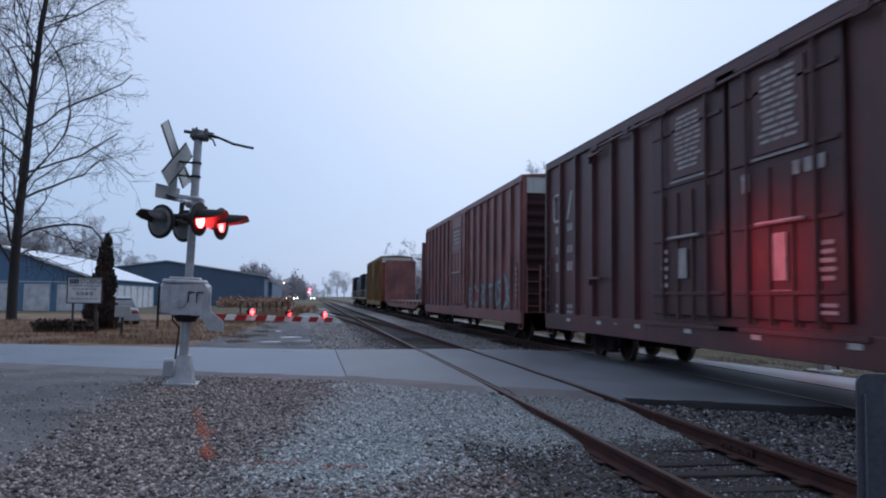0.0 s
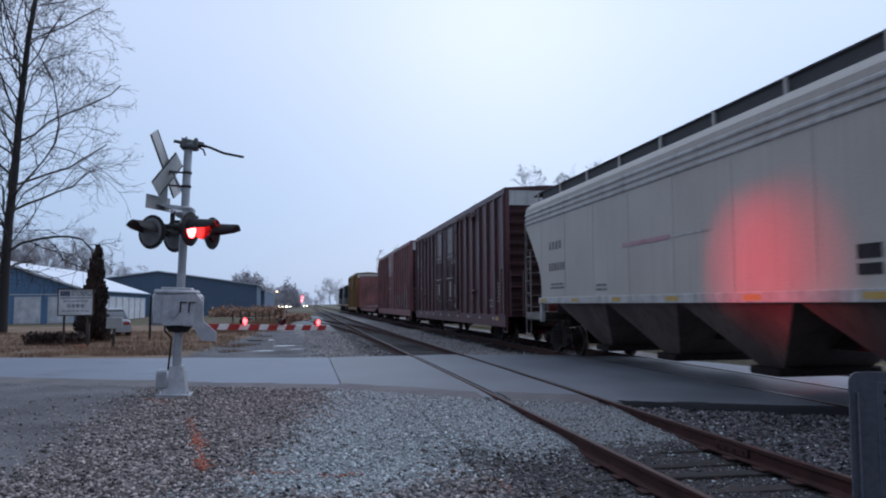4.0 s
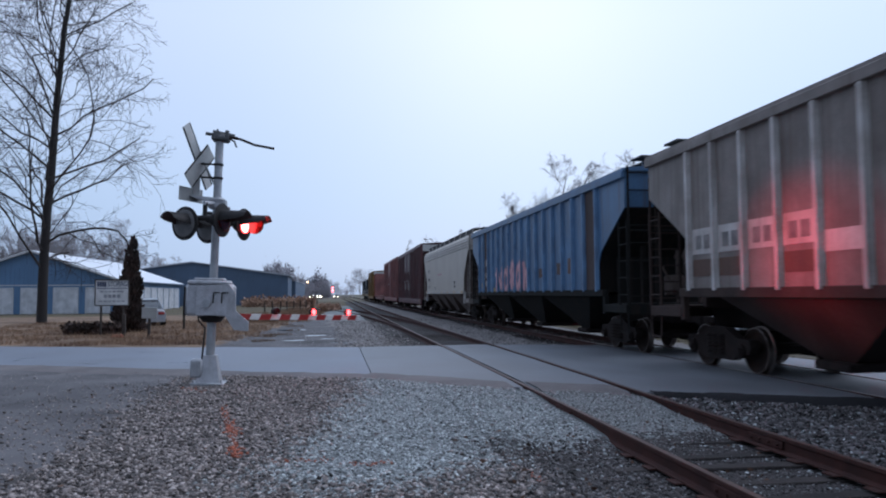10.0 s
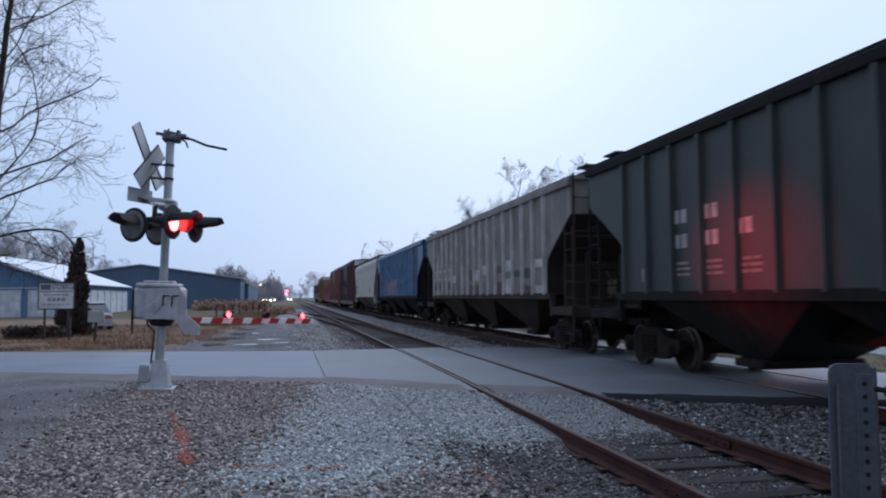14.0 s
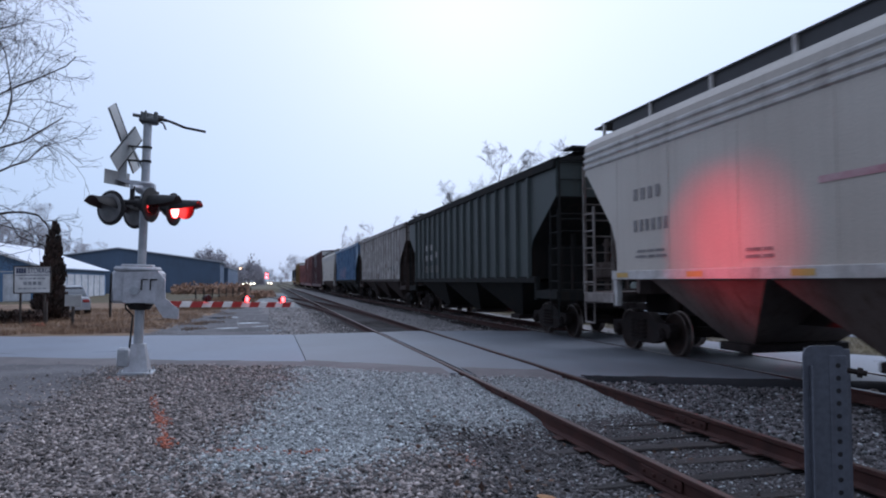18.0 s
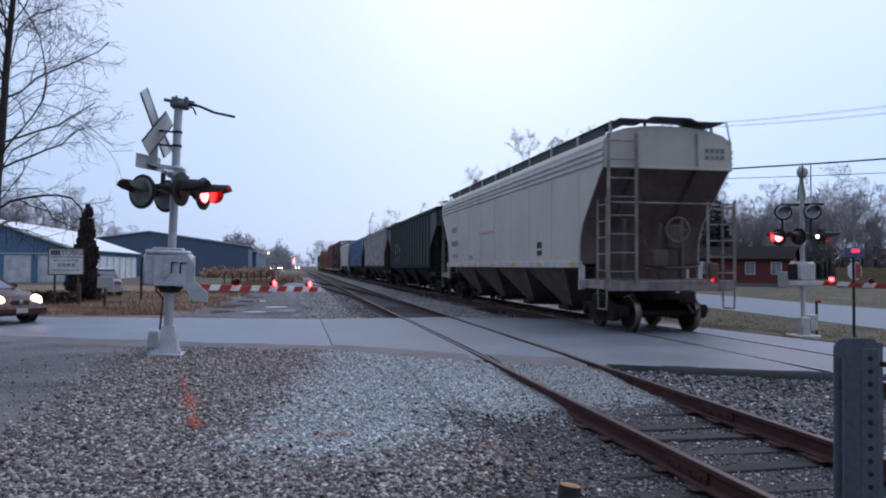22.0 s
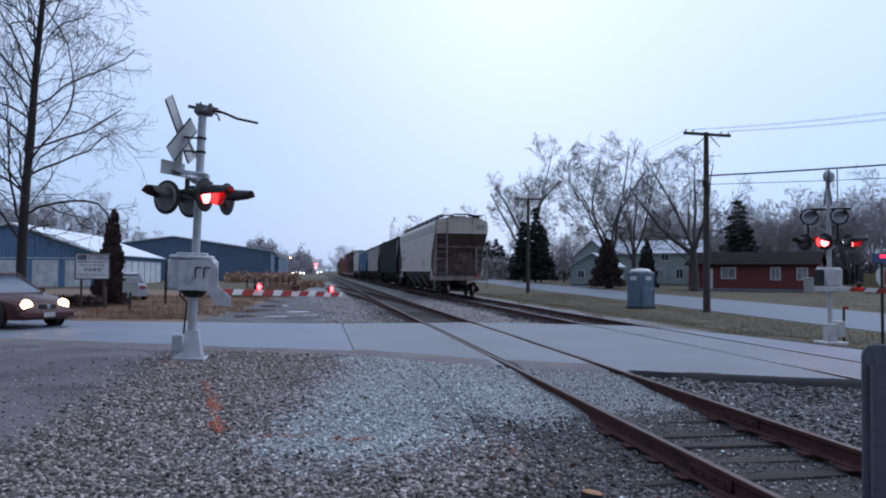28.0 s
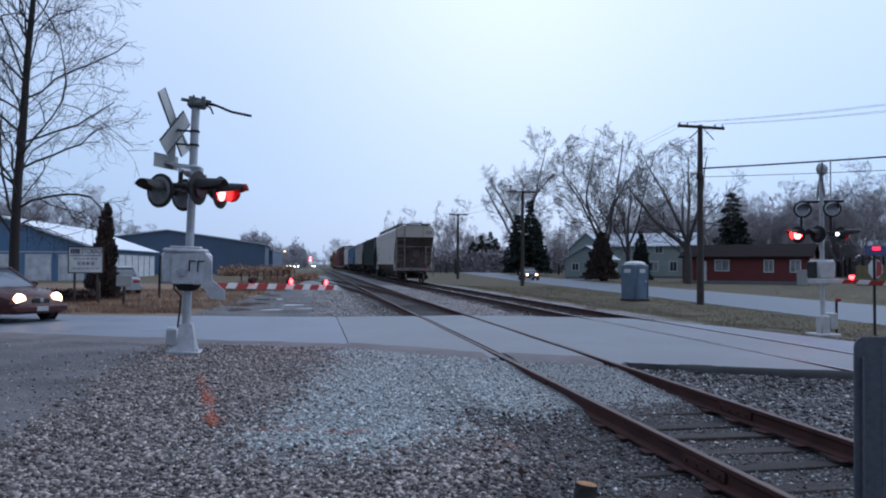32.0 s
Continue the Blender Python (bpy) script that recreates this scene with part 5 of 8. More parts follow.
row_of_bars(cn_car, DX, 9.1, 3.4, 3, 0.16, 0.2, 0.1, "stencil"), row_of_bars(cn_car, DX, 10.35, 3.35, 1, 0.2, 0.3, 0.1, "stencil")
stack_of_bars(cn_car, CX, 0.95, 1.5, 1.5, 2.25, 6, "stencil", 35)
patch(cn_car, CX, 1.92, 2.4, 1.35, 1.62, "stencil", "placard")
patch(cn_car, CX - 0.006, 1.98, 2.34, 1.4, 1.57, "box_brown", "placard_centre")
patch(cn_car, CX, 0.45, 0.72, 1.3, 2.6, "car_yellow", "faded_strip")
stack_of_bars(cn_car, -1.628, 15.2, 15.5, 0.92, 0.98, 1, "stencil", 36), stack_of_bars(cn_car, -1.628, 5.2, 5.9, 0.92, 0.98, 1, "stencil", 37)
patch(cn_car, -1.628, 0.9, 1.3, 0.88, 1.0, "reflector", "reflector_stripe")
for k in range(9):
    patch(cn_car, -1.628, 1.5 + k * 2.1, 1.75 + k * 2.1, 0.9, 0.98, "white_band", "reflector_stripe")
ribs_tag = [0.12 + 20.36 * i / 17 for i in range(18)]
scrawl(tag_car, CX, 1.3, 9.0, 1.1, 2.3, 15, "spray_blue", "graffiti_shade", 11, 0.14)
scrawl(tag_car, CX - 0.012, 1.3, 9.0, 1.12, 2.25, 15, "spray_white", "graffiti", 11, 0.06)
rib_daubs(tag_car, ribs_tag, -1.635, 1.2, 8.8, 1.05, 2.1, "spray_white", 17)
scrawl(tag_car, CX, 13.5, 20.0, 1.1, 1.75, 18, "spray_blue", "graffiti", 10, 0.06)
stack_of_bars(tag_car, CX, 0.5, 1.0, 1.5, 2.6, 6, "stencil", 41)
stack_of_bars(tag_car, -1.655, 10.0, 11.6, 4.0, 4.7, 4, "stencil", 42)


def train_at(t):
    """Where the rear end of the train stands along the track."""
    u = (t - 16) / 16
    return -13.281 + 79.711 * u - 7.494 * u * u + 1.459 * u ** 3

# ---- crossing signals ----
M.update({
    "red_lens": glow("red_lens", (1.0, 0.04, 0.035), 45.0),
    "red_lens_far": glow("red_lens_far", (1.0, 0.05, 0.06), 40.0),
    "lens_dark": glass("lens_dark", (0.06, 0.006, 0.006), 0.15),
    "arm_lens": glow("arm_lens", (1.0, 0.04, 0.04), 12.0),
    # red glare of the lens, put into the colour inside the hood
    "hood_lining": mat("hood_lining", (0.09, 0.06, 0.06), 0.6, second=(0.06, 0.04, 0.04), scale=8, grain=50, bump=0.03),
    # sky mirrored in the far lenses, put into their pale colour
    "lens_sky_mirror": mat("lens_sky_mirror", (0.5, 0.51, 0.53), 0.3, second=(0.4, 0.4, 0.42), scale=8, grain=50, bump=0.03),
    "lens_grey": mat("lens_grey", (0.2, 0.19, 0.185), 0.4, second=(0.11, 0.11, 0.11), scale=8, grain=50, bump=0.03),
    "white_glint": glow("white_glint", (1.0, 1.0, 1.0), 2.0),
})
M["clamp_grey"] = mat("clamp_grey", (0.16, 0.165, 0.17), 0.6, 0.3, second=(0.07, 0.07, 0.07), scale=9, grain=60, bump=0.1)
M["far_paint"] = mat("far_paint", (0.58, 0.58, 0.57), 0.6, second=(0.4, 0.39, 0.38), scale=5, grain=60, bump=0.05)
M["dim_back"] = mat("dim_back", (0.12, 0.12, 0.12), 0.6, second=(0.08, 0.08, 0.08), scale=5, grain=60, bump=0.05)
# vanes added in front of steadily glowing lenses to make them blink
SHUTTERS = []
FLASH = 1.0952


def unit(deg):
    return Vector((math.cos(radians(deg)), math.sin(radians(deg)), 0))


def lamp_head(sig, c, aim, lit, phase, off="lens_grey", hood=0.46, size=1.0, hinge=1):
    """A round crossing lamp at c that looks along aim (degrees from x): backing disc, housing, lens and long hood."""
    turn = pose(c.x, c.y, c.z, 0, 0, aim) @ Matrix.Scale(size, 4)
    head = part("lamp_head", Mesh().spin([(0.0, -0.2), (0.08, -0.2), (0.12, -0.15), (0.13, 0.0), (0.15, 0.02), (0.0, 0.02)], axis="x", n=20), "black_paint", sig, m=turn)
    part("background_disc", Mesh().spin([(0.0, -0.012), (0.27, -0.012), (0.285, -0.02), (0.29, 0.0), (0.27, 0.004), (0.0, 0.004)], axis="x", n=32), "black_paint", head)
    ms = Mesh()
    n, rows = 14, []
    for k, (x, lo) in enumerate(((0.0, -8), (0.35 * hood, 0), (0.7 * hood, 8), (hood, 24))):
        rows.append([(x, r * math.cos(radians(lo + (180 - 2 * lo) * i / n)), r * math.sin(radians(lo + (180 - 2 * lo) * i / n))) for r in (0.178 - 0.03 * x,) for i in range(n + 1)])
    k = n + 1
    inner = [[(x, y * 0.95, z * 0.95) for x, y, z in r] for r in rows]
    ms.add([p for r in rows for p in r], [(i * k + j, i * k + j + 1, (i + 1) * k + j + 1, (i + 1) * k + j) for i in range(3) for j in range(n)])
    part("hood", ms, "black_paint", head)
    ms = Mesh().add([p for r in inner for p in r], [(i * k + j, i * k + j + 1, (i + 1) * k + j + 1, (i + 1) * k + j) for i in range(3) for j in range(n)])
    part("hood_lining", ms, "hood_lining", head)
    r = 0.15 if lit else 0.235
    part("lens", Mesh().spin([(0.0, 0.03), (r * 0.8, 0.027), (r * 0.98, 0.02), (r, 0.014), (0.0, 0.012)], axis="x", n=24), "red_lens" if lit else off, head, "round red lens" if lit else "round dull lens")
    if lit and phase is not None:
        # added vane, no part of such a lamp; it covers the steady lens
        vane = part("flasher_shutter", Mesh().spin([(0.0, -0.002), (0.156, -0.002), (0.156, -0.03), (0.16, -0.03), (0.16, 0.002), (0.0, 0.002)], axis="x", n=24), "lens_dark", head, m=pose(0.036, 0, 0))
        SHUTTERS.append((vane, Vector((0.036, 0, 0)), phase, Vector((0, hinge * 0.125, 0)), (0, 0, hinge)))
    part("bracket", Mesh().rod((-0.16, 0, 0), (-0.3, 0, 0), 0.04, n=8), "black_paint", head)
    return head


def stripe_arm(sig, a, b, count, lamps, material_lamp):
    """A gate arm from a to b with slanted red bands and small lamps on top."""
    a, b = Vector(a), Vector(b)
    L = (b - a).length
    d = (b - a).normalized()
    turn = Matrix.Translation(a) @ d.to_track_quat("X", "Z").to_matrix().to_4x4()
    arm = part("gate_arm", Mesh().box((L / 2, 0, 0), (L, 0.035, 0.11), 0.008), "gate_white", sig, m=turn)
    step = L / count
    for i in range(count):
        x = i * step + 0.06
        for s in (-1, 1):
            y = s * 0.0195
            ms = Mesh().add([(x, y, -0.055), (x + step * 0.54, y, -0.055), (x + step * 0.54 + 0.07, y, 0.055), (x + 0.07, y, 0.055), (x, y * 0.8, -0.055), (x + step * 0.54, y * 0.8, -0.055), (x + step * 0.54 + 0.07, y * 0.8, 0.055), (x + 0.07, y * 0.8, 0.055)],
                            [(0, 1, 2, 3), (4, 5, 6, 7), (0, 1, 5, 4), (1, 2, 6, 5), (2, 3, 7, 6), (3, 0, 4, 7)])
            part("red_band", ms, "gate_red", arm)
    for f, phase in lamps:
        c = (L * f, 0, 0.115)
        lamp = part("arm_lamp", Mesh().spin([(0.0, -0.05), (0.045, -0.05), (0.055, 0.0), (0.05, 0.045), (0.0, 0.06)], c, "y", 14).box((c[0], 0, 0.07), (0.05, 0.06, 0.06), 0.008), "black_paint" if phase is not None else "gate_red", arm)
        bulb = part("arm_lens", Mesh().spin([(0.0, -0.066), (0.05, -0.064), (0.062, -0.05), (0.0, -0.048)], c, "y", 14), material_lamp, arm, "glowing red arm lamp")
        if phase is not None:
            at = Vector((c[0], -0.071, c[2]))
            vane = part("flasher_shutter", Mesh().spin([(0.0, -0.002), (0.066, -0.002), (0.07, 0.024), (0.066, 0.024), (0.064, 0.002), (0.0, 0.002)], axis="y", n=14), "lens_dark", arm, m=Matrix.Translation(at))
            SHUTTERS.append((vane, at, phase, Vector((0, 0, 0.066)), (-1, 0, 0)))
    return arm


def near_signal():
    base = Vector((-2.16, 13.34, -0.06))
    sig = thing("crossing_signal", Matrix.Translation(base) @ pose(0, 0, 0, 0.4, 1.9, 0), "silver crossing signal with lowered red and white gate arm", "railway signal", "crossing signals")
    # base casting
    part("base_plate", Mesh().box((0, 0, 0.03), (0.55, 0.5, 0.06), 0.01), "galv", sig)
    ms = Mesh()
    ms.add([(-.2, -.19, .06), (.2, -.19, .06), (.2, .19, .06), (-.2, .19, .06), (-.11, -.1, .52), (.11, -.1, .52), (.11, .1, .52), (-.11, .1, .52)], [(0, 1, 5, 4), (1, 2, 6, 5), (2, 3, 7, 6), (3, 0, 4, 7), (4, 5, 6, 7)])
    part("base_casting", ms, "alu_paint", sig)
    for x in (-.23, .23):
        for y in (-.2, .2):
            part("anchor_bolt", Mesh().rod((x, y, 0.03), (x, y, 0.11), 0.018, n=6), "galv", sig)
    part("junction_box", Mesh().box((-0.2, -0.1, 0.3), (0.2, 0.18, 0.32), 0.03), "alu_paint", sig)
    part("junction_cover", Mesh().box((-0.2, -0.2, 0.3), (0.17, 0.02, 0.27), 0.006), "galv", sig)
    part("mast", Mesh().rod((0, 0, 0.4), (0, 0, 4.28), 0.07, n=20).rod((0, 0, 0.5), (0, 0, 1.15), 0.077, n=20), "galv", sig, "galvanised steel mast")
    part("conduit", Mesh().pipe([(-0.12, -0.1, 0.45), (-0.1, -0.1, 0.8), (-0.09, -0.1, 1.0), (-0.2, -0.14, 1.12), (-0.2, -0.18, 1.25)], 0.016, 8), "black_paint", sig)
    # gate mechanism
    box = part("gate_mechanism", Mesh().box((-0.03, 0.0, 1.48), (0.8, 0.46, 0.56), 0.05), "alu_paint", sig, "silver painted gate mechanism case")
    part("case_lid", Mesh().box((-0.05, 0.0, 1.78), (0.7, 0.5, 0.08), 0.03).box((-0.05, 0.0, 1.835), (0.5, 0.34, 0.05), 0.02), "alu_paint", box)
    # black plate over the left side of the case
    part("side_door", Mesh().box((-0.44, 0.0, 1.45), (0.03, 0.4, 0.5), 0.01), "black_paint", box)
    part("gate_bracket", Mesh().prism([(-0.22, 1.22), (-0.22, 1.72), (0.3, 1.76), (0.42, 1.62), (0.44, 1.3), (0.66, 1.12), (0.66, 0.96), (0.42, 0.98), (0.26, 1.22)], 1, -0.31, -0.26), "alu_paint", sig, "grey steel plate that carries the gate arm")
    ms = Mesh()
    for x0 in (0.06, 0.2):
        ms.box((x0, -0.325, 1.52), (0.018, 0.02, 0.18)).box((x0 + 0.05, -0.325, 1.61), (0.1, 0.02, 0.018))
    part("bracket_slots", ms, "black_paint", sig)
    part("counter_strap", Mesh().box((-0.08, 0.3, 1.4), (0.62, 0.05, 0.12), 0.01), "alu_paint", sig)
    part("hub", Mesh().rod((-0.05, -0.36, 1.42), (-0.05, -0.24, 1.42), 0.07, n=12), "galv", sig)
    part("under_pan", Mesh().spin([(0.05, 1.08), (0.16, 1.1), (0.22, 1.18), (0.22, 1.22)], axis="z", n=18), "black_paint", sig)
    stripe_arm(sig, (0.36, 0.08, 1.19), (2.68, 3.4, 1.09), 7, [(0.27, 0.5), (0.56, 0.0), (0.87, None)], "arm_lens")
    # lamps
    arm = unit(69)
    z = 2.87
    part("lamp_arm", Mesh().tube([tuple(-0.42 * arm + Vector((0, 0, z + 0.26))), (0, 0, z + 0.3), tuple(0.42 * arm + Vector((0, 0, z + 0.26)))], 0.035, 10).box((0, 0, z + 0.3), (0.3, 0.24, 0.2), 0.04), "alu_paint", sig)
    part("lamp_canopy", Mesh().prism([(-0.5, z + 0.42), (-0.1, z + 0.4), (0.16, z + 0.36), (0.16, z + 0.28), (-0.2, z + 0.33)], 1, -0.12, 0.12), "alu_paint", sig)
    for s, ph in ((-1, 0.5), (1, 0.0)):
        c = s * 0.38 * arm + Vector((0, 0, z))
        part("drop_pipe", Mesh().rod(tuple(c + Vector((0, 0, 0.28))), tuple(c), 0.04, n=8), "black_paint", sig)
        part("pair_bar", Mesh().rod(tuple(c + 0.2 * unit(-20)), tuple(c + 0.3 * unit(186)), 0.045, n=8), "black_paint", sig)
        lamp_head(sig, c + 0.34 * unit(-20) - Vector((0, 0, 0.03)), -20, True, ph)
        lamp_head(sig, c + 0.32 * unit(186) - Vector((0, 0, 0.1)), -124, False, None, hood=0.4)
    # crossed boards, seen from behind
    c0 = -0.34 * unit(8)
    h = unit(64)
    for ang, ln, off, up_, wide, mt in ((126, 1.22, -0.02, 0.12, 0.22, "white_sheet"), (46, 0.88, 0.03, -0.04, 0.3, "grey_back")):
        d = math.cos(radians(ang)) * h * 1.0 + Vector((0, 0, math.sin(radians(ang))))
        nrm = h.cross(Vector((0, 0, 1)))
        turn = Matrix.Translation(c0 + Vector((0, 0, 3.86 + up_)) + off * nrm) @ Matrix((tuple(d), tuple(nrm), tuple(d.cross(nrm)))).transposed().to_4x4()
        b = part("crossbuck_board", Mesh().box((0, 0, 0), (ln, 0.015, wide), 0.004), mt, sig, m=turn)
        part("board_edge", Mesh().box((0, 0, wide / 2 - 0.01), (ln - 0.02, 0.022, 0.02)).box((0, 0, 0.01 - wide / 2), (ln - 0.02, 0.022, 0.02)), "black_paint", b)
    part("track_plate", Mesh().box((0, 0, 0), (0.62, 0.012, 0.24), 0.003), "grey_back", sig, m=Matrix.Translation(c0 + Vector((-0.1, -0.02, 3.3))) @ pose(0, 0, 0, 0, 0, 62))
    part("plate_post", Mesh().box(tuple(c0 + Vector((-0.03, 0.02, 3.5))), (0.14, 0.02, 0.4)), "grey_back", sig)
    for zz in (3.62, 3.86):
        part("strap", Mesh().rod((0.05, 0, zz), tuple(c0 + Vector((0.05, 0, zz))), 0.018, n=6).spin([(0.072, zz - 0.02), (0.085, zz - 0.02), (0.085, zz + 0.02), (0.072, zz + 0.02)], axis="z", n=16), "black_paint", sig)
    part("strut", Mesh().rod((0.04, 0, 3.32), tuple(c0 + Vector((0.08, 0.05, 3.9))), 0.02, n=6), "grey_back", sig)
    # bell and loose cable on top
    part("mast_cap", Mesh().box((0.02, 0, 4.32), (0.3, 0.26, 0.1), 0.03).spin([(0.0, 4.36), (0.09, 4.36), (0.08, 4.42), (0.0, 4.43)], axis="z", n=14).rod((-0.24, -0.05, 4.4), (0.3, 0.05, 4.36), 0.03, n=8).rod((-0.1, -0.1, 4.44), (0.24, 0.1, 4.42), 0.022, n=8).box((-0.06, -0.12, 4.36), (0.08, 0.06, 0.14), 0.015).box((0.14, -0.1, 4.38), (0.07, 0.06, 0.17), 0.015).rod((-0.02, -0.13, 4.3), (-0.02, -0.13, 4.47), 0.018, n=6), "clamp_grey", sig)
    part("bent_rod", Mesh().tube([(0.1, 0, 4.38), (0.35, 0, 4.34), (0.6, 0, 4.25), (0.95, 0, 4.2)], 0.022, 8), "truck_steel", sig)
    part("cable_hook", Mesh().tube([(0.15, -0.05, 4.34), (0.26, -0.05, 4.28), (0.3, -0.05, 4.18)], 0.016, 6), "truck_steel", sig)
    return sig


near_sig = near_signal()


def far_signal():
    base = Vector((12.55, 16.4, -0.30))
    sig = thing("crossing_signal", Matrix.Translation(base) @ pose(0, 0, 0, 0, -0.3, 0), "white painted crossing signal beyond the tracks", "railway signal", "crossing signals")
    part("base_plate", Mesh().box((0, 0, 0.06), (0.62, 0.55, 0.12), 0.02), "far_paint", sig)
    part("base_casting", Mesh().box((0, 0, 0.32), (0.26, 0.26, 0.5), 0.04), "far_paint", sig)
    part("junction_box", Mesh().box((0.22, 0, 0.42), (0.22, 0.26, 0.4), 0.02), "far_paint", sig)
    part("mast", Mesh().rod((0, 0, 0.1), (0, 0, 4.15), 0.055, n=18), "far_paint", sig)
    part("gate_mechanism", Mesh().box((0.02, 0.05, 1.7), (0.5, 0.45, 0.5), 0.06), "far_paint", sig)
    part("side_door", Mesh().box((-0.25, 0.05, 1.7), (0.04, 0.36, 0.4), 0.02), "black_paint", sig)
    part("counter_strap", Mesh().box((-0.15, -0.25, 1.42), (0.9, 0.05, 0.12), 0.01), "far_paint", sig)
    stripe_arm(sig, (0.3, -0.2, 1.42), (4.1, -2.7, 1.2), 8, [(0.06, 0.0), (0.25, 0.5), (0.6, None)], "arm_lens")
    z = 3.08
    arm = unit(-30)
    part("lamp_arm", Mesh().rod(tuple(-0.5 * arm + Vector((0, 0, z + 0.32))), tuple(0.5 * arm + Vector((0, 0, z + 0.32))), 0.03, n=8), "black_paint", sig)
    for s, ph in ((-1, 0.5), (1, 0.0)):
        c = s * 0.33 * arm + Vector((-0.16, 0, z))
        part("drop_pipe", Mesh().rod(tuple(c + Vector((0, 0, 0.3))), tuple(c - Vector((0, 0, 0.55))), 0.03, n=8), "black_paint", sig)
        lamp_head(sig, c + 0.2 * unit(-118) + Vector((0, 0, 0.12)), -118, False, None, "lens_sky_mirror", size=0.72)
    for x, y, aim, ph in ((-0.52, 0.2, 197, 0.0), (-0.2, -0.12, 197, 0.5), (0.48, -0.2, -38, 0.5), (0.62, 0.1, -10, 0.0)):
        lamp_head(sig, Vector((x, y, z - 0.5)), aim, True, ph, size=0.74, hinge=-1 if aim > 90 else 1)
        part("pair_bar", Mesh().rod((x, y, z - 0.5), (x * 0.3, y * 0.3, z - 0.45), 0.03, n=8), "black_paint", sig)
    vane = part("flasher_shutter", Mesh().spin([(0.0, -0.002), (0.07, -0.002), (0.07, 0.002), (0.0, 0.002)], axis="y", n=14), "dim_back", sig, m=pose(0.2, -0.33, z - 0.5))
    SHUTTERS.append((vane, Vector((0.2, -0.33, z - 0.5)), 0.0, Vector((0, 0, 0.07)), (-1, 0, 0)))
    part("lamp_glint", Mesh().spin([(0.0, -0.02), (0.05, -0.01), (0.05, 0.01), (0, 0.02)], (0.2, -0.3, z - 0.5), "y", 12), "white_glint", sig)
    part("bell", Mesh().spin([(0.0, -0.12), (0.1, -0.1), (0.16, 0.0), (0.1, 0.06), (0.0, 0.08)], (-0.06, -0.1, 4.2), "y", 18), "grey_back", sig)
    for k, zz in ((-1, 3.95), (1, 3.95)):
        turn = Matrix.Translation((0.02, 0.05, zz)) @ pose(0, 0, 0, 0, 45 * k, 62)
        part("crossbuck_board", Mesh().box((0, 0.02 * k, 0), (1.15, 0.015, 0.21), 0.004), "dim_back", sig, m=turn)
    part("aerial", Mesh().rod((0.42, 0.2, 3.3), (0.42, 0.2, 4.5), 0.018, n=6), "far_paint", sig)
    return sig


far_sig = far_signal()

# the beams of the near signal, which redden the passing cars
for k, s in enumerate((-1, 1)):
    lamp = new("signal_beam", bpy.data.lights.new("signal_beam", "SPOT"))
    lamp.data.energy, lamp.data.color, lamp.data.spot_size, lamp.data.spot_blend, lamp.data.shadow_soft_size = 1250, (1.0, 0.006, 0.02), radians(20), 1.0, 0.06
    c = Vector((-2.05, 13.34, 2.84)) + s * 0.38 * unit(69) + 0.82 * unit(-20)
    lamp.matrix_world = look(tuple(c), tuple(c + Vector((8.3, -3.2, -0.85))))


lamp = new("signal_beam", bpy.data.lights.new("signal_beam", "SPOT"))
lamp.data.energy, lamp.data.color, lamp.data.spot_size, lamp.data.spot_blend, lamp.data.shadow_soft_size = 520, (1.0, 0.02, 0.03), radians(36), 1.0, 0.06
lamp.matrix_world = look((11.75, 16.7, 2.3), (8.2, 26.0, 1.9))

# ---- roadside furniture ----
def sign_post():
    """A perforated square post with a narrow rounded plate, close to the camera."""
    p = thing("sign_post", pose(1.083, 1.285, -0.05, 0, 0.3, -12), "galvanised perforated steel post with a narrow rounded plate", "post")
    post = Mesh()
    a, t, H = 0.03, 0.003, 1.40
    for s in (-1, 1):
        post.box((s * a, 0, H / 2), (t, 2 * a, H))
        post.box((0, s * a, H / 2), (2 * a - t, t, H))
    part("square_tube", post, "post_zinc", p, m=pose(0.036, 0.04, 0, 0, 0, 20))
    holes = Mesh()
    for i in range(52):
        z = H - 0.025 - i * 0.0254
        holes.rod((0, -a - 0.0022, z), (0, -a + 0.001, z), 0.0055, n=10)
        holes.rod((a + 0.0022, 0, z), (a - 0.001, 0, z), 0.0055, n=10)
    part("punched_holes", holes, "black_paint", p, m=pose(0.036, 0.04, 0, 0, 0, 20))
    front = Mesh()
    for i in range(52):
        front.rod((0.034, -0.0068, 1.37 - i * 0.0254), (0.034, -0.002, 1.37 - i * 0.0254), 0.0052, n=10)
    tagged(part("punched_holes", front, "black_paint", p), kind="stuff")
    out = []
    for cx, cz, a0 in ((0.034, 1.41 - 0.022, 0), (-0.038 + 0.022, 1.41 - 0.022, 90)):
        for k in range(6):
            an = radians(a0 + 90 * k / 5)
            out.append((cx + 0.02 * math.cos(an), cz + 0.022 * math.sin(an)))
    out += [(-0.038, 0.05), (0.054, 0.05)]
    plate = part("plate", Mesh().prism(out, 1, -0.004, 0.0), "post_zinc", p)
    part("plate_flange", Mesh().box((-0.022, -0.008, 0.72), (0.004, 0.01, 1.3), 0.001), "post_zinc", plate)
    part("plate_fold", Mesh().box((0.035, -0.0045, 0.71), (0.036, 0.003, 1.36), 0.001), "post_zinc", plate)
    part("bolt", Mesh().rod((0.056, 0.0, 1.36), (0.085, -0.02, 1.355), 0.006, n=6).rod((0.07, -0.012, 1.357), (0.078, -0.016, 1.356), 0.011, n=6), "truck_steel", p)


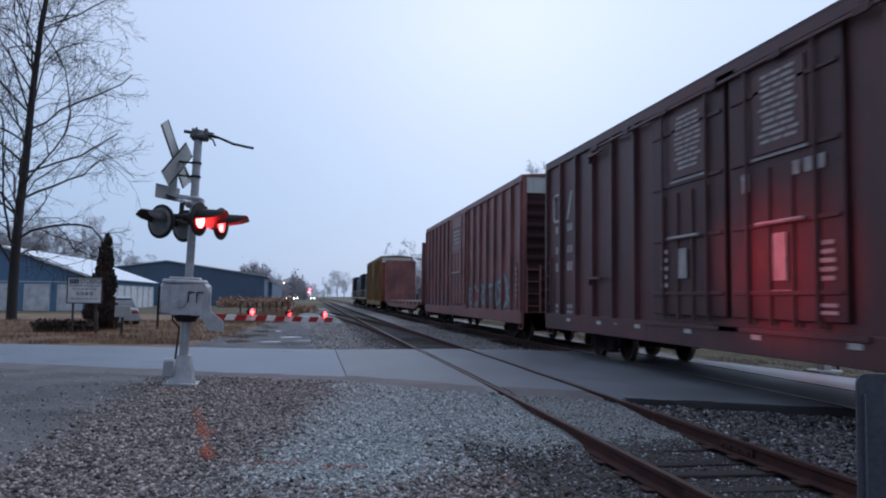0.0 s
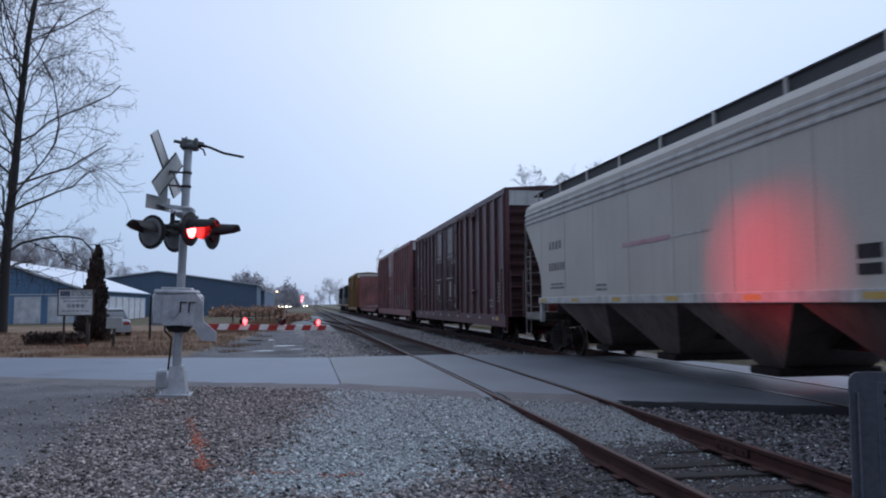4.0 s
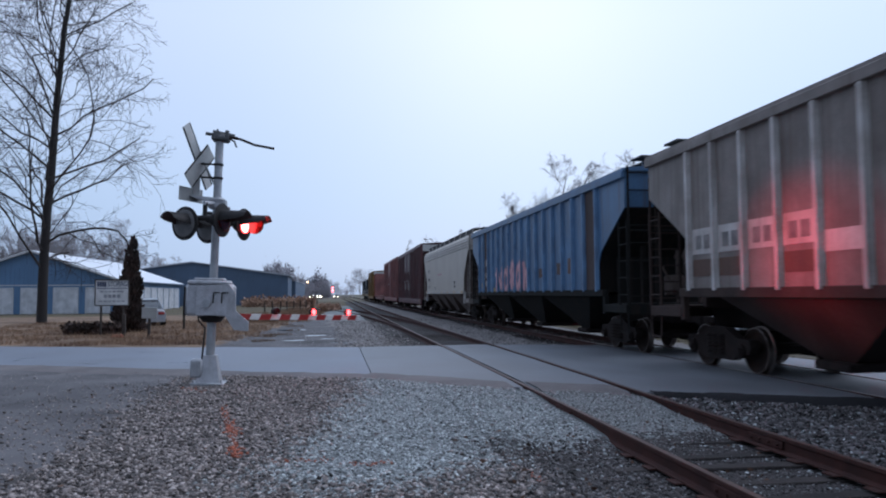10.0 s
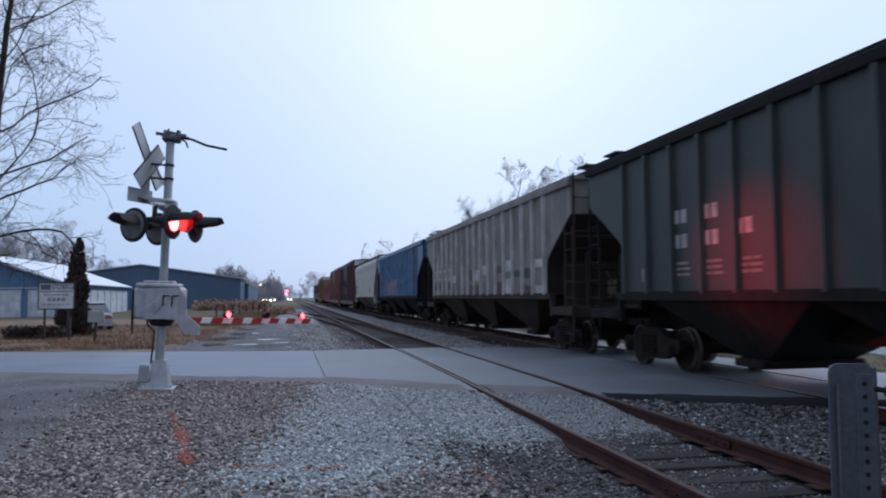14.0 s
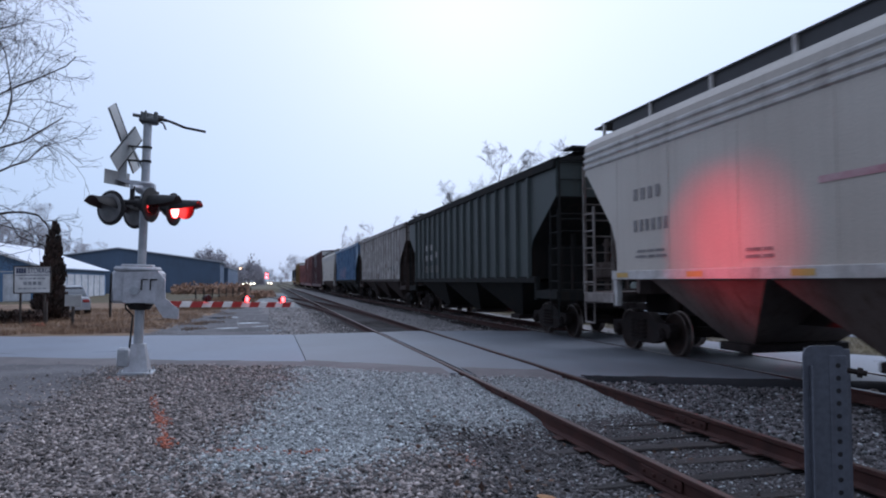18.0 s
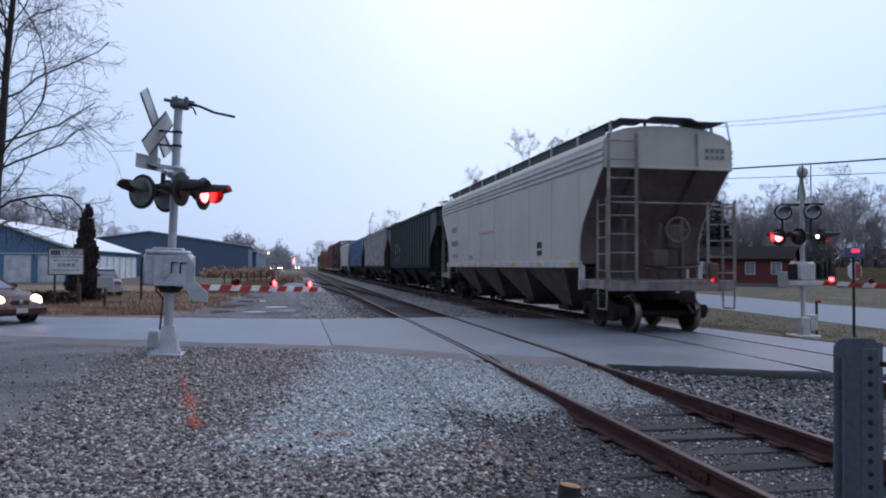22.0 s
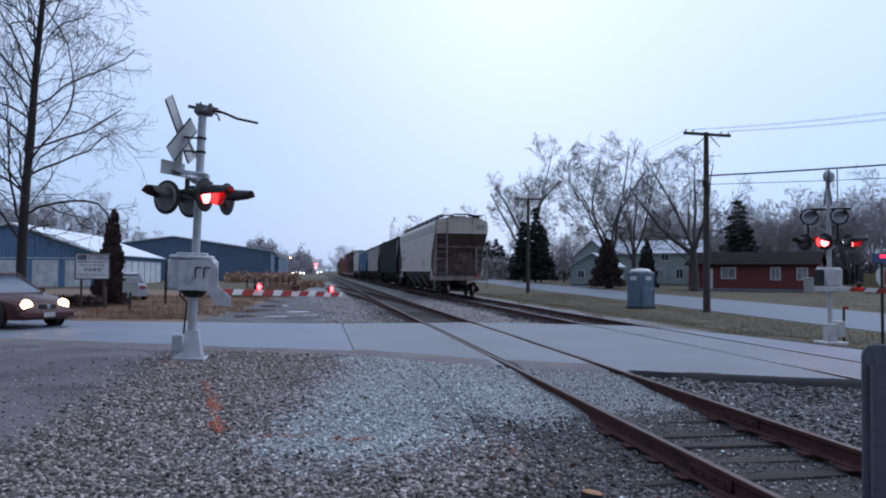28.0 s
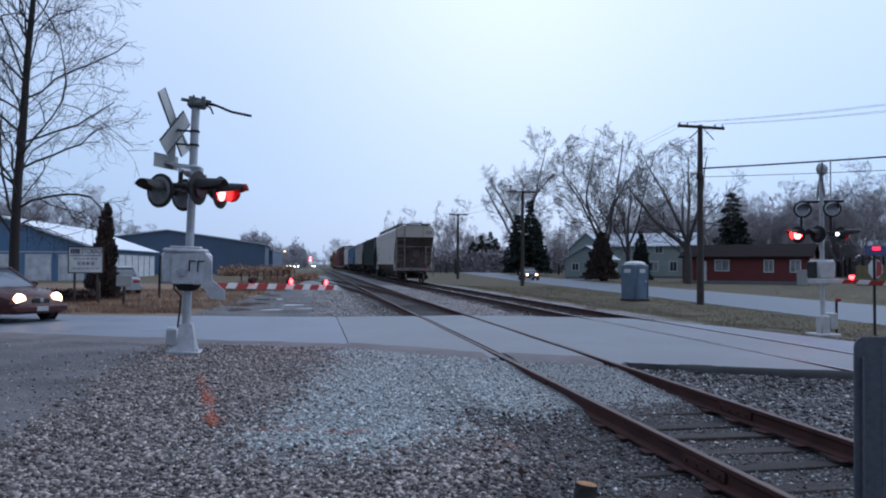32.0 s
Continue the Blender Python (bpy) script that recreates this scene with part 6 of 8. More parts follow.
M["post_zinc"] = mat("post_zinc", (0.12, 0.125, 0.15), 0.6, 0.3, second=(0.09, 0.095, 0.112), scale=9, grain=90, bump=0.15, dist=0.002)
sign_post()


def log_end():
    M["cut_wood"] = mat("cut_wood", (0.42, 0.22, 0.09), 0.8, second=(0.25, 0.12, 0.05), scale=14, grain=60, bump=0.3)
    lg = thing("wooden_stake", pose(1.68, 4.42, -0.1, 0, 10, 20), "short round wooden stake with a pale sawn top", "stake")
    part("shaft", Mesh().rod((0, 0, 0), (0, 0, 0.22), 0.075, 0.07, n=18), "bark", lg)
    part("sawn_top", Mesh().spin([(0.0, 0.225), (0.055, 0.228), (0.068, 0.219), (0.0, 0.215)], axis="z", n=18), "cut_wood", lg)


log_end()


def utility_pole(x, y, h, z, yaw=0):
    p = thing("utility_pole", pose(x, y, z, 0, 0, yaw), "weathered wooden utility pole with one crossarm", "utility pole", "poles along the street")
    part("pole", Mesh().rod((0, 0, -0.2), (0.02, 0, h), 0.17, 0.11, n=14), "wood_pole", p)
    arm = part("crossarm", Mesh().box((0, -0.12, h - 0.12), (2.5, 0.1, 0.13), 0.015), "wood_pole", p)
    for k in (-1.15, -0.75, 0.75, 1.15):
        part("insulator", Mesh().spin([(0.0, 0.0), (0.03, 0.0), (0.045, 0.06), (0.03, 0.1), (0.0, 0.12)], (k, -0.12, h - 0.05), "z", 10), "grey_back", arm)
    for s in (-1, 1):
        part("arm_brace", Mesh().box((s * 0.35, -0.16, h - 0.42), (0.8, 0.02, 0.04), 0, pose(0, 0, 0, 0, s * 42, 0).to_3x3()), "wood_pole", p)
    return p


P1 = utility_pole(17.75, 31.5, 8.4, -0.36, 6)
utility_pole(17.95, 61.5, 8.3, -0.36, 6)
utility_pole(18.2, 91.5, 8.3, -0.36, 6)
utility_pole(18.4, 122, 8.3, -0.36, 6)
part("service_bracket", Mesh().box((-0.25, -0.1, 6.1), (0.5, 0.06, 0.12), 0.02).rod((0.15, -0.1, 5.2), (0.15, -0.1, 6.2), 0.02, n=6), "grey_back", P1)
part("service_drop_box", Mesh().box((-0.16, -0.16, 6.0), (0.2, 0.2, 0.35), 0.03), "black_paint", P1)


def wire(a, b, sag, r, label):
    pts = [tuple(Vector(a).lerp(Vector(b), i / 16) - Vector((0, 0, 4 * sag * (i / 16) * (1 - i / 16)))) for i in range(17)]
    single("overhead_wire", Mesh().pipe(pts, r, 5), "black_paint", label, "wire", "overhead wires")


wire((17.8, 31.4, 6.0), (48, 12, 8.3), 0.5, 0.038, "thick black overhead cable leading from the pole")
wire((17.8, 31.4, 5.6), (48, 14, 6.9), 0.4, 0.014, "thin overhead telephone wire")
for k in (-1.15, -0.75, 0.75, 1.15):
    wire((17.75 + k, 31.4, 8.1), (30 + k * 0.6, -5, 8.2), 1.3, 0.006, "thin overhead power line")
    for y0, y1 in ((31.5, 61.5), (61.5, 91.5), (91.5, 122)):
        wire((17.75 + k, y0 - 0.1, 8.05), (17.95 + k, y1 - 0.1, 7.95), 0.5, 0.006, "thin overhead power line")
wire((17.7, 31.5, 6.0), (33, 78, 4.2), 0.7, 0.016, "service wire from the pole to a house")


def portable_toilet():
    M["potty_blue"] = mat("potty_blue", (0.12, 0.17, 0.24), 0.5, second=(0.085, 0.12, 0.17), scale=2, grain=40, bump=0.08)
    p = thing("portable_toilet", pose(16.4, 35.6, -0.34, 0, 0, 20) @ Matrix.Diagonal((0.9, 0.9, 0.95, 1)), "blue-grey portable toilet with a white domed roof", "portable toilet")
    part("cabin", Mesh().box((0, 0, 1.0), (1.12, 1.12, 1.9), 0.05), "potty_blue", p)
    part("skid", Mesh().box((0, 0, 0.05), (1.18, 1.18, 0.1), 0.02), "black_paint", p)
    ms = Mesh()
    rings = [(0.6, 1.95), (0.58, 2.03), (0.48, 2.1), (0.3, 2.14), (0.0, 2.16)]
    part("roof", ms.spin([(0.0, 1.94)] + rings, axis="z", n=24), "white_sheet", p, "white translucent domed roof")
    door = part("door", Mesh().box((0, -0.575, 1.0), (0.7, 0.03, 1.75), 0.015), "potty_blue", p)
    part("door_vent", Mesh().box((-0.0, -0.6, 1.62), (0.42, 0.02, 0.2)), "white_sheet", door)
    part("side_vent", Mesh().box((-0.575, 0, 1.62), (0.02, 0.5, 0.2)), "white_sheet", p)
    part("door_latch", Mesh().box((0.26, -0.6, 1.05), (0.08, 0.03, 0.14), 0.01), "galv", door)
    for k in (-0.45, 0.45):
        part("corner_rib", Mesh().box((k, -0.57, 1.0), (0.06, 0.04, 1.8), 0.01), "potty_blue", p)


portable_toilet()


def street_sign():
    p = thing("street_sign", pose(14.7, 17.2, -0.34), "dark post with a small blue street sign and painted red reflection", "sign")
    M["sign_blue"] = mat("sign_blue", (0.06, 0.09, 0.22), 0.4, second=(0.05, 0.07, 0.17), scale=4, grain=40, bump=0.02)
    part("post", Mesh().rod((0, 0, 0), (0, 0, 2.3), 0.035, n=8), "black_paint", p)
    part("blade", Mesh().box((0, -0.04, 2.25), (0.62, 0.02, 0.26), 0.02), "sign_blue", p)
    # glowing strip stands for red signal light reflected in the blade
    part("reflection_mark", Mesh().box((0.02, -0.055, 2.3), (0.24, 0.012, 0.08), 0.01), M["red_dim"], p)
    q = thing("road_marker", pose(13.05, 16.55, -0.34), "short dark marker post with a red reflector", "post")
    part("post", Mesh().box((0, 0, 0.5), (0.06, 0.04, 1.0), 0.01), "black_paint", q)
    part("reflector", Mesh().box((0.03, -0.03, 0.98), (0.16, 0.02, 0.08), 0.01), "gate_red", q)
    r = thing("road_sign", pose(16.75, 19.6, -0.34, 0, 0, 8), "pale octagonal road sign seen from behind on a post", "sign")
    part("post", Mesh().rod((0, 0, 0), (0, 0, 1.9), 0.03, n=8), "galv", r)
    oct_ = [(0.3 * math.cos(radians(22.5 + 45 * k)), 1.75 + 0.3 * math.sin(radians(22.5 + 45 * k))) for k in range(8)]
    part("panel", Mesh().prism(oct_, 1, -0.05, -0.035), "white_sheet", r)
    # red signal light on the panel's right half, put in as red paint
    half = [(0.02, 1.5), (0.2, 1.56), (0.25, 1.75), (0.2, 1.94), (0.04, 2.0)]
    part("red_reflector", Mesh().prism(half, 1, -0.062, -0.052), "gate_red", r)


street_sign()

# ---- buildings ----
M.update({
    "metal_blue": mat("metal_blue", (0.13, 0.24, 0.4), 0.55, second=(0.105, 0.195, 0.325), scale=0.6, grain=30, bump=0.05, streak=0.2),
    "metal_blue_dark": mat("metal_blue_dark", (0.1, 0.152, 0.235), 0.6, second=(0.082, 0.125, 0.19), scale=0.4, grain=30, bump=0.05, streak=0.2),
    "snow_roof": mat("snow_roof", (0.8, 0.82, 0.85), 0.6, second=(0.7, 0.72, 0.75), scale=0.5, grain=20, bump=0.08),
    "roller_door": mat("roller_door", (0.8, 0.81, 0.84), 0.5, second=(0.46, 0.48, 0.5), scale=1.5, grain=30, bump=0.04, streak=0.2),
    "trim_white": mat("trim_white", (0.66, 0.67, 0.68), 0.5, second=(0.55, 0.56, 0.57), scale=3, grain=40, bump=0.03),
    "siding_red": mat("siding_red", (0.17, 0.03, 0.029), 0.7, second=(0.12, 0.024, 0.022), scale=1, grain=30, bump=0.06),
    "siding_green": mat("siding_green", (0.31, 0.36, 0.335), 0.7, second=(0.24, 0.28, 0.26), scale=0.8, grain=30, bump=0.06),
    "shingle": mat("shingle", (0.024, 0.018, 0.018), 0.95, spec=0.05, second=(0.016, 0.012, 0.012), scale=1.2, grain=20, bump=0.4, dist=0.02),
    "shingle_pale": mat("shingle_pale", (0.5, 0.53, 0.58), 0.8, second=(0.38, 0.4, 0.44), scale=1.2, grain=20, bump=0.3, dist=0.02),
    "pale_pane": mat("pale_pane", (0.32, 0.33, 0.34), 0.3, second=(0.14, 0.145, 0.15), scale=1.3, grain=20, bump=0.0),
    "window_dark": glass("window_dark", (0.05, 0.055, 0.06), 0.08),
    "window_warm": glow("window_warm", (1.0, 0.72, 0.42), 0.35),
    "fence_wood": mat("fence_wood", (0.24, 0.19, 0.1), 0.85, second=(0.17, 0.13, 0.07), scale=1.5, grain=30, bump=0.2),
    "sign_face": mat("sign_face", (0.8, 0.8, 0.79), 0.5, second=(0.44, 0.45, 0.45), scale=2, grain=40, bump=0.02),
    "ink_navy": mat("ink_navy", (0.03, 0.045, 0.11), 0.5, second=(0.025, 0.035, 0.08), scale=4, grain=40, bump=0.0),
    "ink_grey": mat("ink_grey", (0.42, 0.44, 0.47), 0.5, second=(0.16, 0.17, 0.19), scale=4, grain=40, bump=0.0),
})


def storage_building():
    """Gabled steel storage units: the gable faces the road, the long side the tracks."""
    b = thing("storage_building", pose(-19.6, 71, 0.0), "long blue steel storage building with a snow-white roof", "building")
    W, L, E, R = 15.0, 27.0, 2.95, 5.55
    z0 = -0.15
    gable = [(0, z0), (0, E), (-W / 2, R), (-W, E), (-W, z0)]
    part("gable_wall", Mesh().prism(gable, 1, 0.0, 0.2), "metal_blue", b)
    part("gable_wall", Mesh().prism(gable, 1, L - 0.2, L), "metal_blue", b)
    part("side_wall", Mesh().box((-0.1, L / 2, (E + z0) / 2), (0.2, L - 0.4, E - z0)), "metal_blue", b)
    part("side_wall", Mesh().box((-W + 0.1, L / 2, (E + z0) / 2), (0.2, L - 0.4, E - z0)), "metal_blue", b)
    for s, x0, x1 in ((1, 0.4, -W / 2), (-1, -W - 0.4, -W / 2)):
        e = E - 0.14
        part("roof", Mesh().prism([(x0, e), (x0, e + 0.14), (x1, R + 0.14), (x1, R)], 1, -0.4, L + 0.4), "snow_roof", b, "white metal roof")
        part("roof_trim", Mesh().prism([(x0, e - 0.03), (x0, e + 0.16), (x1, R + 0.16), (x1, R - 0.03)], 1, -0.46, -0.402), "trim_white", b)
    part("eave_gutter", Mesh().box((0.44, L / 2, E - 0.12), (0.1, L + 0.8, 0.12), 0.02), "metal_blue_dark", b)
    for i in range(38):
        part("wall_rib", Mesh().box((-W + 0.2 + i * (W - 0.4) / 37, -0.012, E - 0.2), (0.03, 0.024, 0.9 + min(i, 37 - i) * 0.10)), "metal_blue", b)
    for i in range(5):
        x = -1.75 - i * 2.75
        d = part("roller_door", Mesh().box((x, -0.03, 1.06), (2.0, 0.06, 2.3), 0.01), "roller_door", b)
        for k in range(9):
            part("door_slat", Mesh().box((x, -0.066, 0.1 + k * 0.24), (1.96, 0.016, 0.2), 0.006), "roller_door", d)
        part("door_frame", Mesh().box((x - 1.04, -0.04, 1.06), (0.08, 0.08, 2.34)).box((x + 1.04, -0.04, 1.06), (0.08, 0.08, 2.34)).box((x, -0.04, 2.26), (2.16, 0.08, 0.08)), "trim_white", b)
    part("gable_band", Mesh().box((-W / 2, -0.02, 2.5), (W, 0.03, 0.08)), "trim_white", b)
    part("corner_trim", Mesh().box((0.02, -0.02, (E + z0) / 2), (0.16, 0.16, E - z0)), "trim_white", b)
    part("gable_lamp", Mesh().box((-W / 2 + 0.8, -0.1, 3.9), (0.2, 0.2, 0.2), 0.03), "black_paint", b)
    for i in range(9):
        y = 1.7 + i * 2.9
        d = part("roller_door", Mesh().box((0.03, y, 1.15), (0.06, 2.45, 2.45), 0.01), "roller_door", b)
        for k in range(9):
            part("door_slat", Mesh().box((0.066, y, 0.14 + k * 0.25), (0.016, 2.4, 0.21), 0.006), "roller_door", d)
    return b


storage_building()


def warehouse():
    b = thing("warehouse", pose(-6.9, 112, 0), "large dark blue steel warehouse with a low gable", "building")
    W, L, E, R = 27.8, 10.0, 4.3, 6.3
    z0 = -0.2
    gable = [(0, z0), (0, E), (-W / 2, R), (-W, E), (-W, z0)]
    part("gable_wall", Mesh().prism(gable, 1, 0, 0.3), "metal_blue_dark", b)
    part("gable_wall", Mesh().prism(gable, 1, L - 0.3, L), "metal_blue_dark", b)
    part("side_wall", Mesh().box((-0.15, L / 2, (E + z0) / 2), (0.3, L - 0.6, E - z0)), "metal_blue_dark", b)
    part("side_wall", Mesh().box((-W + 0.15, L / 2, (E + z0) / 2), (0.3, L - 0.6, E - z0)), "metal_blue", b)
    for x0, x1 in ((0.4, -W / 2), (-W - 0.4, -W / 2)):
        part("roof", Mesh().prism([(x0, E - 0.06), (x0, E + 0.14), (x1, R + 0.16), (x1, R)], 1, -0.3, L + 0.3), "shingle_pale", b)
    for i in range(40):
        part("wall_rib", Mesh().box((-0.3 - i * 0.69, -0.012, E / 2), (0.05, 0.03, E - 0.3)), "metal_blue_dark", b)
    part("base_band", Mesh().box((-W / 2, -0.03, 0.5), (W, 0.05, 1.0)), "metal_blue_dark", b)
    part("annex", Mesh().box((-2.2, L + 19.5, 1.8), (5.6, 38, 3.8), 0.05), "metal_blue_dark", b)
    part("annex_roof", Mesh().prism([(-5.2, 3.66), (0.75, 3.66), (0.75, 3.76), (-2.2, 4.3), (-5.2, 3.76)], 1, L + 0.2, L + 38.8), "shingle_pale", b)


warehouse()


def window(house, x, z, w, h, y=-0.0, mats="window_dark", bars_=1):
    f = part("window", Mesh().box((x, y - 0.02, z), (w + 0.2, 0.06, h + 0.2), 0.01), "trim_white", house)
    part("pane", Mesh().box((x, y - 0.055, z), (w, 0.02, h)), mats, f)
    for k in range(bars_):
        part("glazing_bar", Mesh().box((x - w / 2 + w * (k + 1) / (bars_ + 1), y - 0.07, z), (0.05, 0.02, h)), "trim_white", f)


def house(name, m, W, D, E, R, wall, roof, label, wins, door=None, gable_front=False, boards=14):
    """A house with its long wall on the local x axis, facing -y; the ridge runs along x, or along y with gable_front."""
    b = thing(name, m, label, "house", "houses across the street")
    if gable_front:
        out = [(0, 0), (0, E), (W / 2, R), (W, E), (W, 0)]
        part("wall", Mesh().prism(out, 1, 0, D), wall, b)
        for x0, x1 in ((-0.35, W / 2), (W + 0.35, W / 2)):
            sl = (R - E) / (W / 2)
            e = E - 0.35 * sl
            part("roof", Mesh().prism([(x0, e), (x0, e + 0.14), (x1, R + 0.14), (x1, R)], 1, -0.35, D + 0.35), roof, b)
    else:
        out = [(0, 0), (0, E), (D / 2, R), (D, E), (D, 0)]
        part("wall", Mesh().prism(out, 0, 0, W), wall, b)
        for y0, y1 in ((-0.45, D / 2), (D + 0.45, D / 2)):
            sl = (R - E) / (D / 2)
            e = E - 0.45 * sl
            part("roof", Mesh().prism([(y0, e), (y0, e + 0.14), (y1, R + 0.14), (y1, R)], 0, -0.4, W + 0.4), roof, b)
    for i in range(boards):
        part("siding_board", Mesh().prism([(0.0, E * i / boards), (-0.03, E * i / boards + 0.01), (-0.004, E * (i + 1) / boards), (0.0, E * (i + 1) / boards)], 0, 0.02, W - 0.02), wall, b)
    part("foundation", Mesh().box((W / 2, D / 2, 0.05), (W + 0.06, D + 0.06, 0.5)), "concrete", b)
    for x in (0, W):
        part("corner_board", Mesh().box((x, -0.02, E / 2), (0.12, 0.1, E)), wall, b)
    for x, z, w, h, k in wins:
        window(b, x, z, w, h, -0.03, k)
    if door:
        d = part("door", Mesh().box((door, -0.05, 1.25), (0.95, 0.06, 2.1), 0.01), "trim_white", b)
        part("door_knob", Mesh().rod((door + 0.35, -0.08, 1.2), (door + 0.35, -0.14, 1.2), 0.035, n=8), "galv", d)
    return b


def toward(x0, y0, x1, y1, z=-0.36):
    return pose(x0, y0, z, 0, 0, math.degrees(math.atan2(y1 - y0, x1 - x0)))


house("red_house", toward(38.4, 71.6, 49.0, 62.2), 11.9, 8, 2.75, 3.95, "siding_red", "shingle", "low dark red ranch house with white windows",
      [(3.9, 1.85, 1.25, 1.0, "pale_pane"), (8.3, 1.8, 0.75, 1.1, "pale_pane"), (10.7, 1.8, 0.8, 1.05, "pale_pane")], 1.9)
house("green_house", toward(42.0, 104, 54, 94.5), 14, 9, 4.7, 6.5, "siding_green", "shingle_pale", "two-storey pale green house with a frosty roof",
      [(2.0, 1.7, 1.0, 1.3, "window_dark"), (5.5, 1.7, 1.0, 1.4, "window_dark"), (8.3, 1.7, 1.0, 1.3, "pale_pane"), (11.0, 1.7, 0.9, 1.3, "window_dark"), (4.5, 4.2, 1.0, 1.1, "window_dark"), (9.0, 4.2, 1.0, 1.1, "window_dark")], 7.0, boards=22)
house("garage", toward(33.2, 93.5, 38.5, 89.8), 5.6, 6.5, 2.7, 4.3, "siding_green", "shingle_pale", "small pale green garage with a grey roof", [(1.4, 1.6, 0.8, 0.9, "window_dark")], 4.2, True)
house("green_house", toward(38.2, 105.5, 42.2, 102.5), 5.0, 8, 4.4, 6.6, "siding_green", "shingle_pale", "gabled wing of the pale green house", [(2.4, 3.4, 0.9, 1.1, "window_dark"), (2.4, 1.5, 1.0, 1.2, "window_dark")], None, True)
house("far_house", toward(46, 214, 55, 208), 9, 8, 2.8, 4.8, "siding_red", "shingle", "far low brick house among trees", [(2.5, 1.6, 1.1, 1.1, "window_dark"), (5.5, 1.6, 1.1, 1.1, "window_dark")], 4.0)
house("far_house", toward(60, 232, 69, 226), 9, 8, 2.8, 4.9, "roller_door", "shingle_pale", "far white house among trees", [(2.5, 1.6, 1.1, 1.1, "window_warm"), (5.5, 1.6, 1.1, 1.1, "window_dark")], 4.0)


def fence_run(name, x0, y0, x1, y1, z, n, h, material, label):
    f = thing(name, pose(0, 0, 0), label, "fence")
    a, b = Vector((x0, y0, z)), Vector((x1, y1, z))
    ang = math.atan2(y1 - y0, x1 - x0)
    rot = Matrix.Rotation(ang, 3, "Z")
    step = (b - a).length / n
    board = Mesh().box((0, 0, h / 2), (step * 0.94, 0.03, h), 0.005).mesh("board", material, 0)
    for i in range(n):
        p = a.lerp(b, (i + 0.5) / n)
        part("board", board, None, f, m=Matrix.Translation(p) @ rot.to_4x4())
    for zz in (0.3, h - 0.3):
        part("rail", Mesh().box(tuple((a + b) / 2 + Vector((0, 0, zz)) + rot @ Vector((0, 0.05, 0))), ((b - a).length, 0.06, 0.09), 0, rot), material, f)
    return f


fence_run("board_fence", 50.2, 61.0, 60, 49, -0.36, 60, 1.9, "fence_wood", "weathered yellowish board fence beside the red house")


def bin_box(x, y, label):
    b = thing("utility_box", pose(x, y, -0.36, 0, 0, -40), label, "box")
    part("case", Mesh().box((0, 0, 0.7), (0.9, 0.7, 1.4), 0.05), "grey_back", b)
    part("lid", Mesh().box((0, 0, 1.43), (0.98, 0.78, 0.1), 0.03), "grey_back", b)


bin_box(44.8, 61.3, "grey utility box standing before the red house")
bin_box(46.2, 60.4, "grey utility box standing before the red house")


# ---- the yard on the other side ----
def storage_sign():
    s = thing("storage_sign", pose(-8.62, 30.4, -0.1, 0, 0, 6) @ Matrix.Diagonal((0.8, 1, 0.98, 1)), "weathered white storage sign on two posts", "sign")
    for k in (-0.5, 0.5):
        part("post", Mesh().box((k, 0.06, 1.0), (0.09, 0.09, 2.0), 0.01), "wood_pole", s)
    board = part("board", Mesh().box((0, 0, 1.76), (1.5, 0.05, 1.0), 0.012), "sign_face", s)
    for c, z in (((0, -0.02, 2.27), (1.54, 0.08, 0.04)), ((0, -0.02, 1.25), (1.54, 0.08, 0.04)), ((-0.76, -0.02, 1.76), (0.04, 0.08, 1.0)), ((0.76, -0.02, 1.76), (0.04, 0.08, 1.0))):
        part("frame_strip", Mesh().box(c, z), "wood_pole", board)
    for i in range(4):
        part("heading_bar", Mesh().box((-0.63 + i * 0.105, -0.03, 2.1), (0.085, 0.006, 0.2)), "ink_navy", board)
    word = letters(s, "STORAGE", 0.29, -0.2, 0, 0, "ink_navy", "heading_word")
    word.parent = board
    word.matrix_basis = pose(-0.2, -0.03, 2.01, 90, 0, 0) @ Matrix.Diagonal((0.78, 1, 1, 1))
    part("divider", Mesh().box((0, -0.029, 1.93), (1.4, 0.006, 0.025)), "ink_navy", board)
    for z, w, h in ((1.8, 1.1, 0.05), (1.62, 0.8, 0.13), (1.42, 1.2, 0.05)):
        n = max(3, int(w / 0.18))
        for i in range(n):
            part("text_bar", Mesh().box((-w / 2 + w * (i + 0.5) / n, -0.03, z), (w / n * 0.75, 0.006, h)), "ink_grey", board)


storage_sign()


def mailbox_post(x, y, label, box=True, h=1.1):
    p = thing("roadside_post", pose(x, y, -0.1, 0, random.Random(x).uniform(-3, 3), 0), label, "post")
    part("post", Mesh().box((0, 0, h / 2), (0.1, 0.1, h), 0.015), "wood_pole", p)
    if box:
        part("panel", Mesh().box((0, -0.07, h + 0.1), (0.55, 0.04, 0.42), 0.01), "grey_back", p)


mailbox_post(-6.9, 29.0, "short post with a small pale panel beside the road", True, 0.85)
mailbox_post(-6.7, 34.5, "weathered short wooden post", False, 1.05)
mailbox_post(-7.9, 29.5, "weathered short wooden post", False, 0.9)
for i in range(9):
    mailbox_post(-5.3 + 0.45 * i, 58 + 1.8 * i, "distant short fence post", False, 1.05)


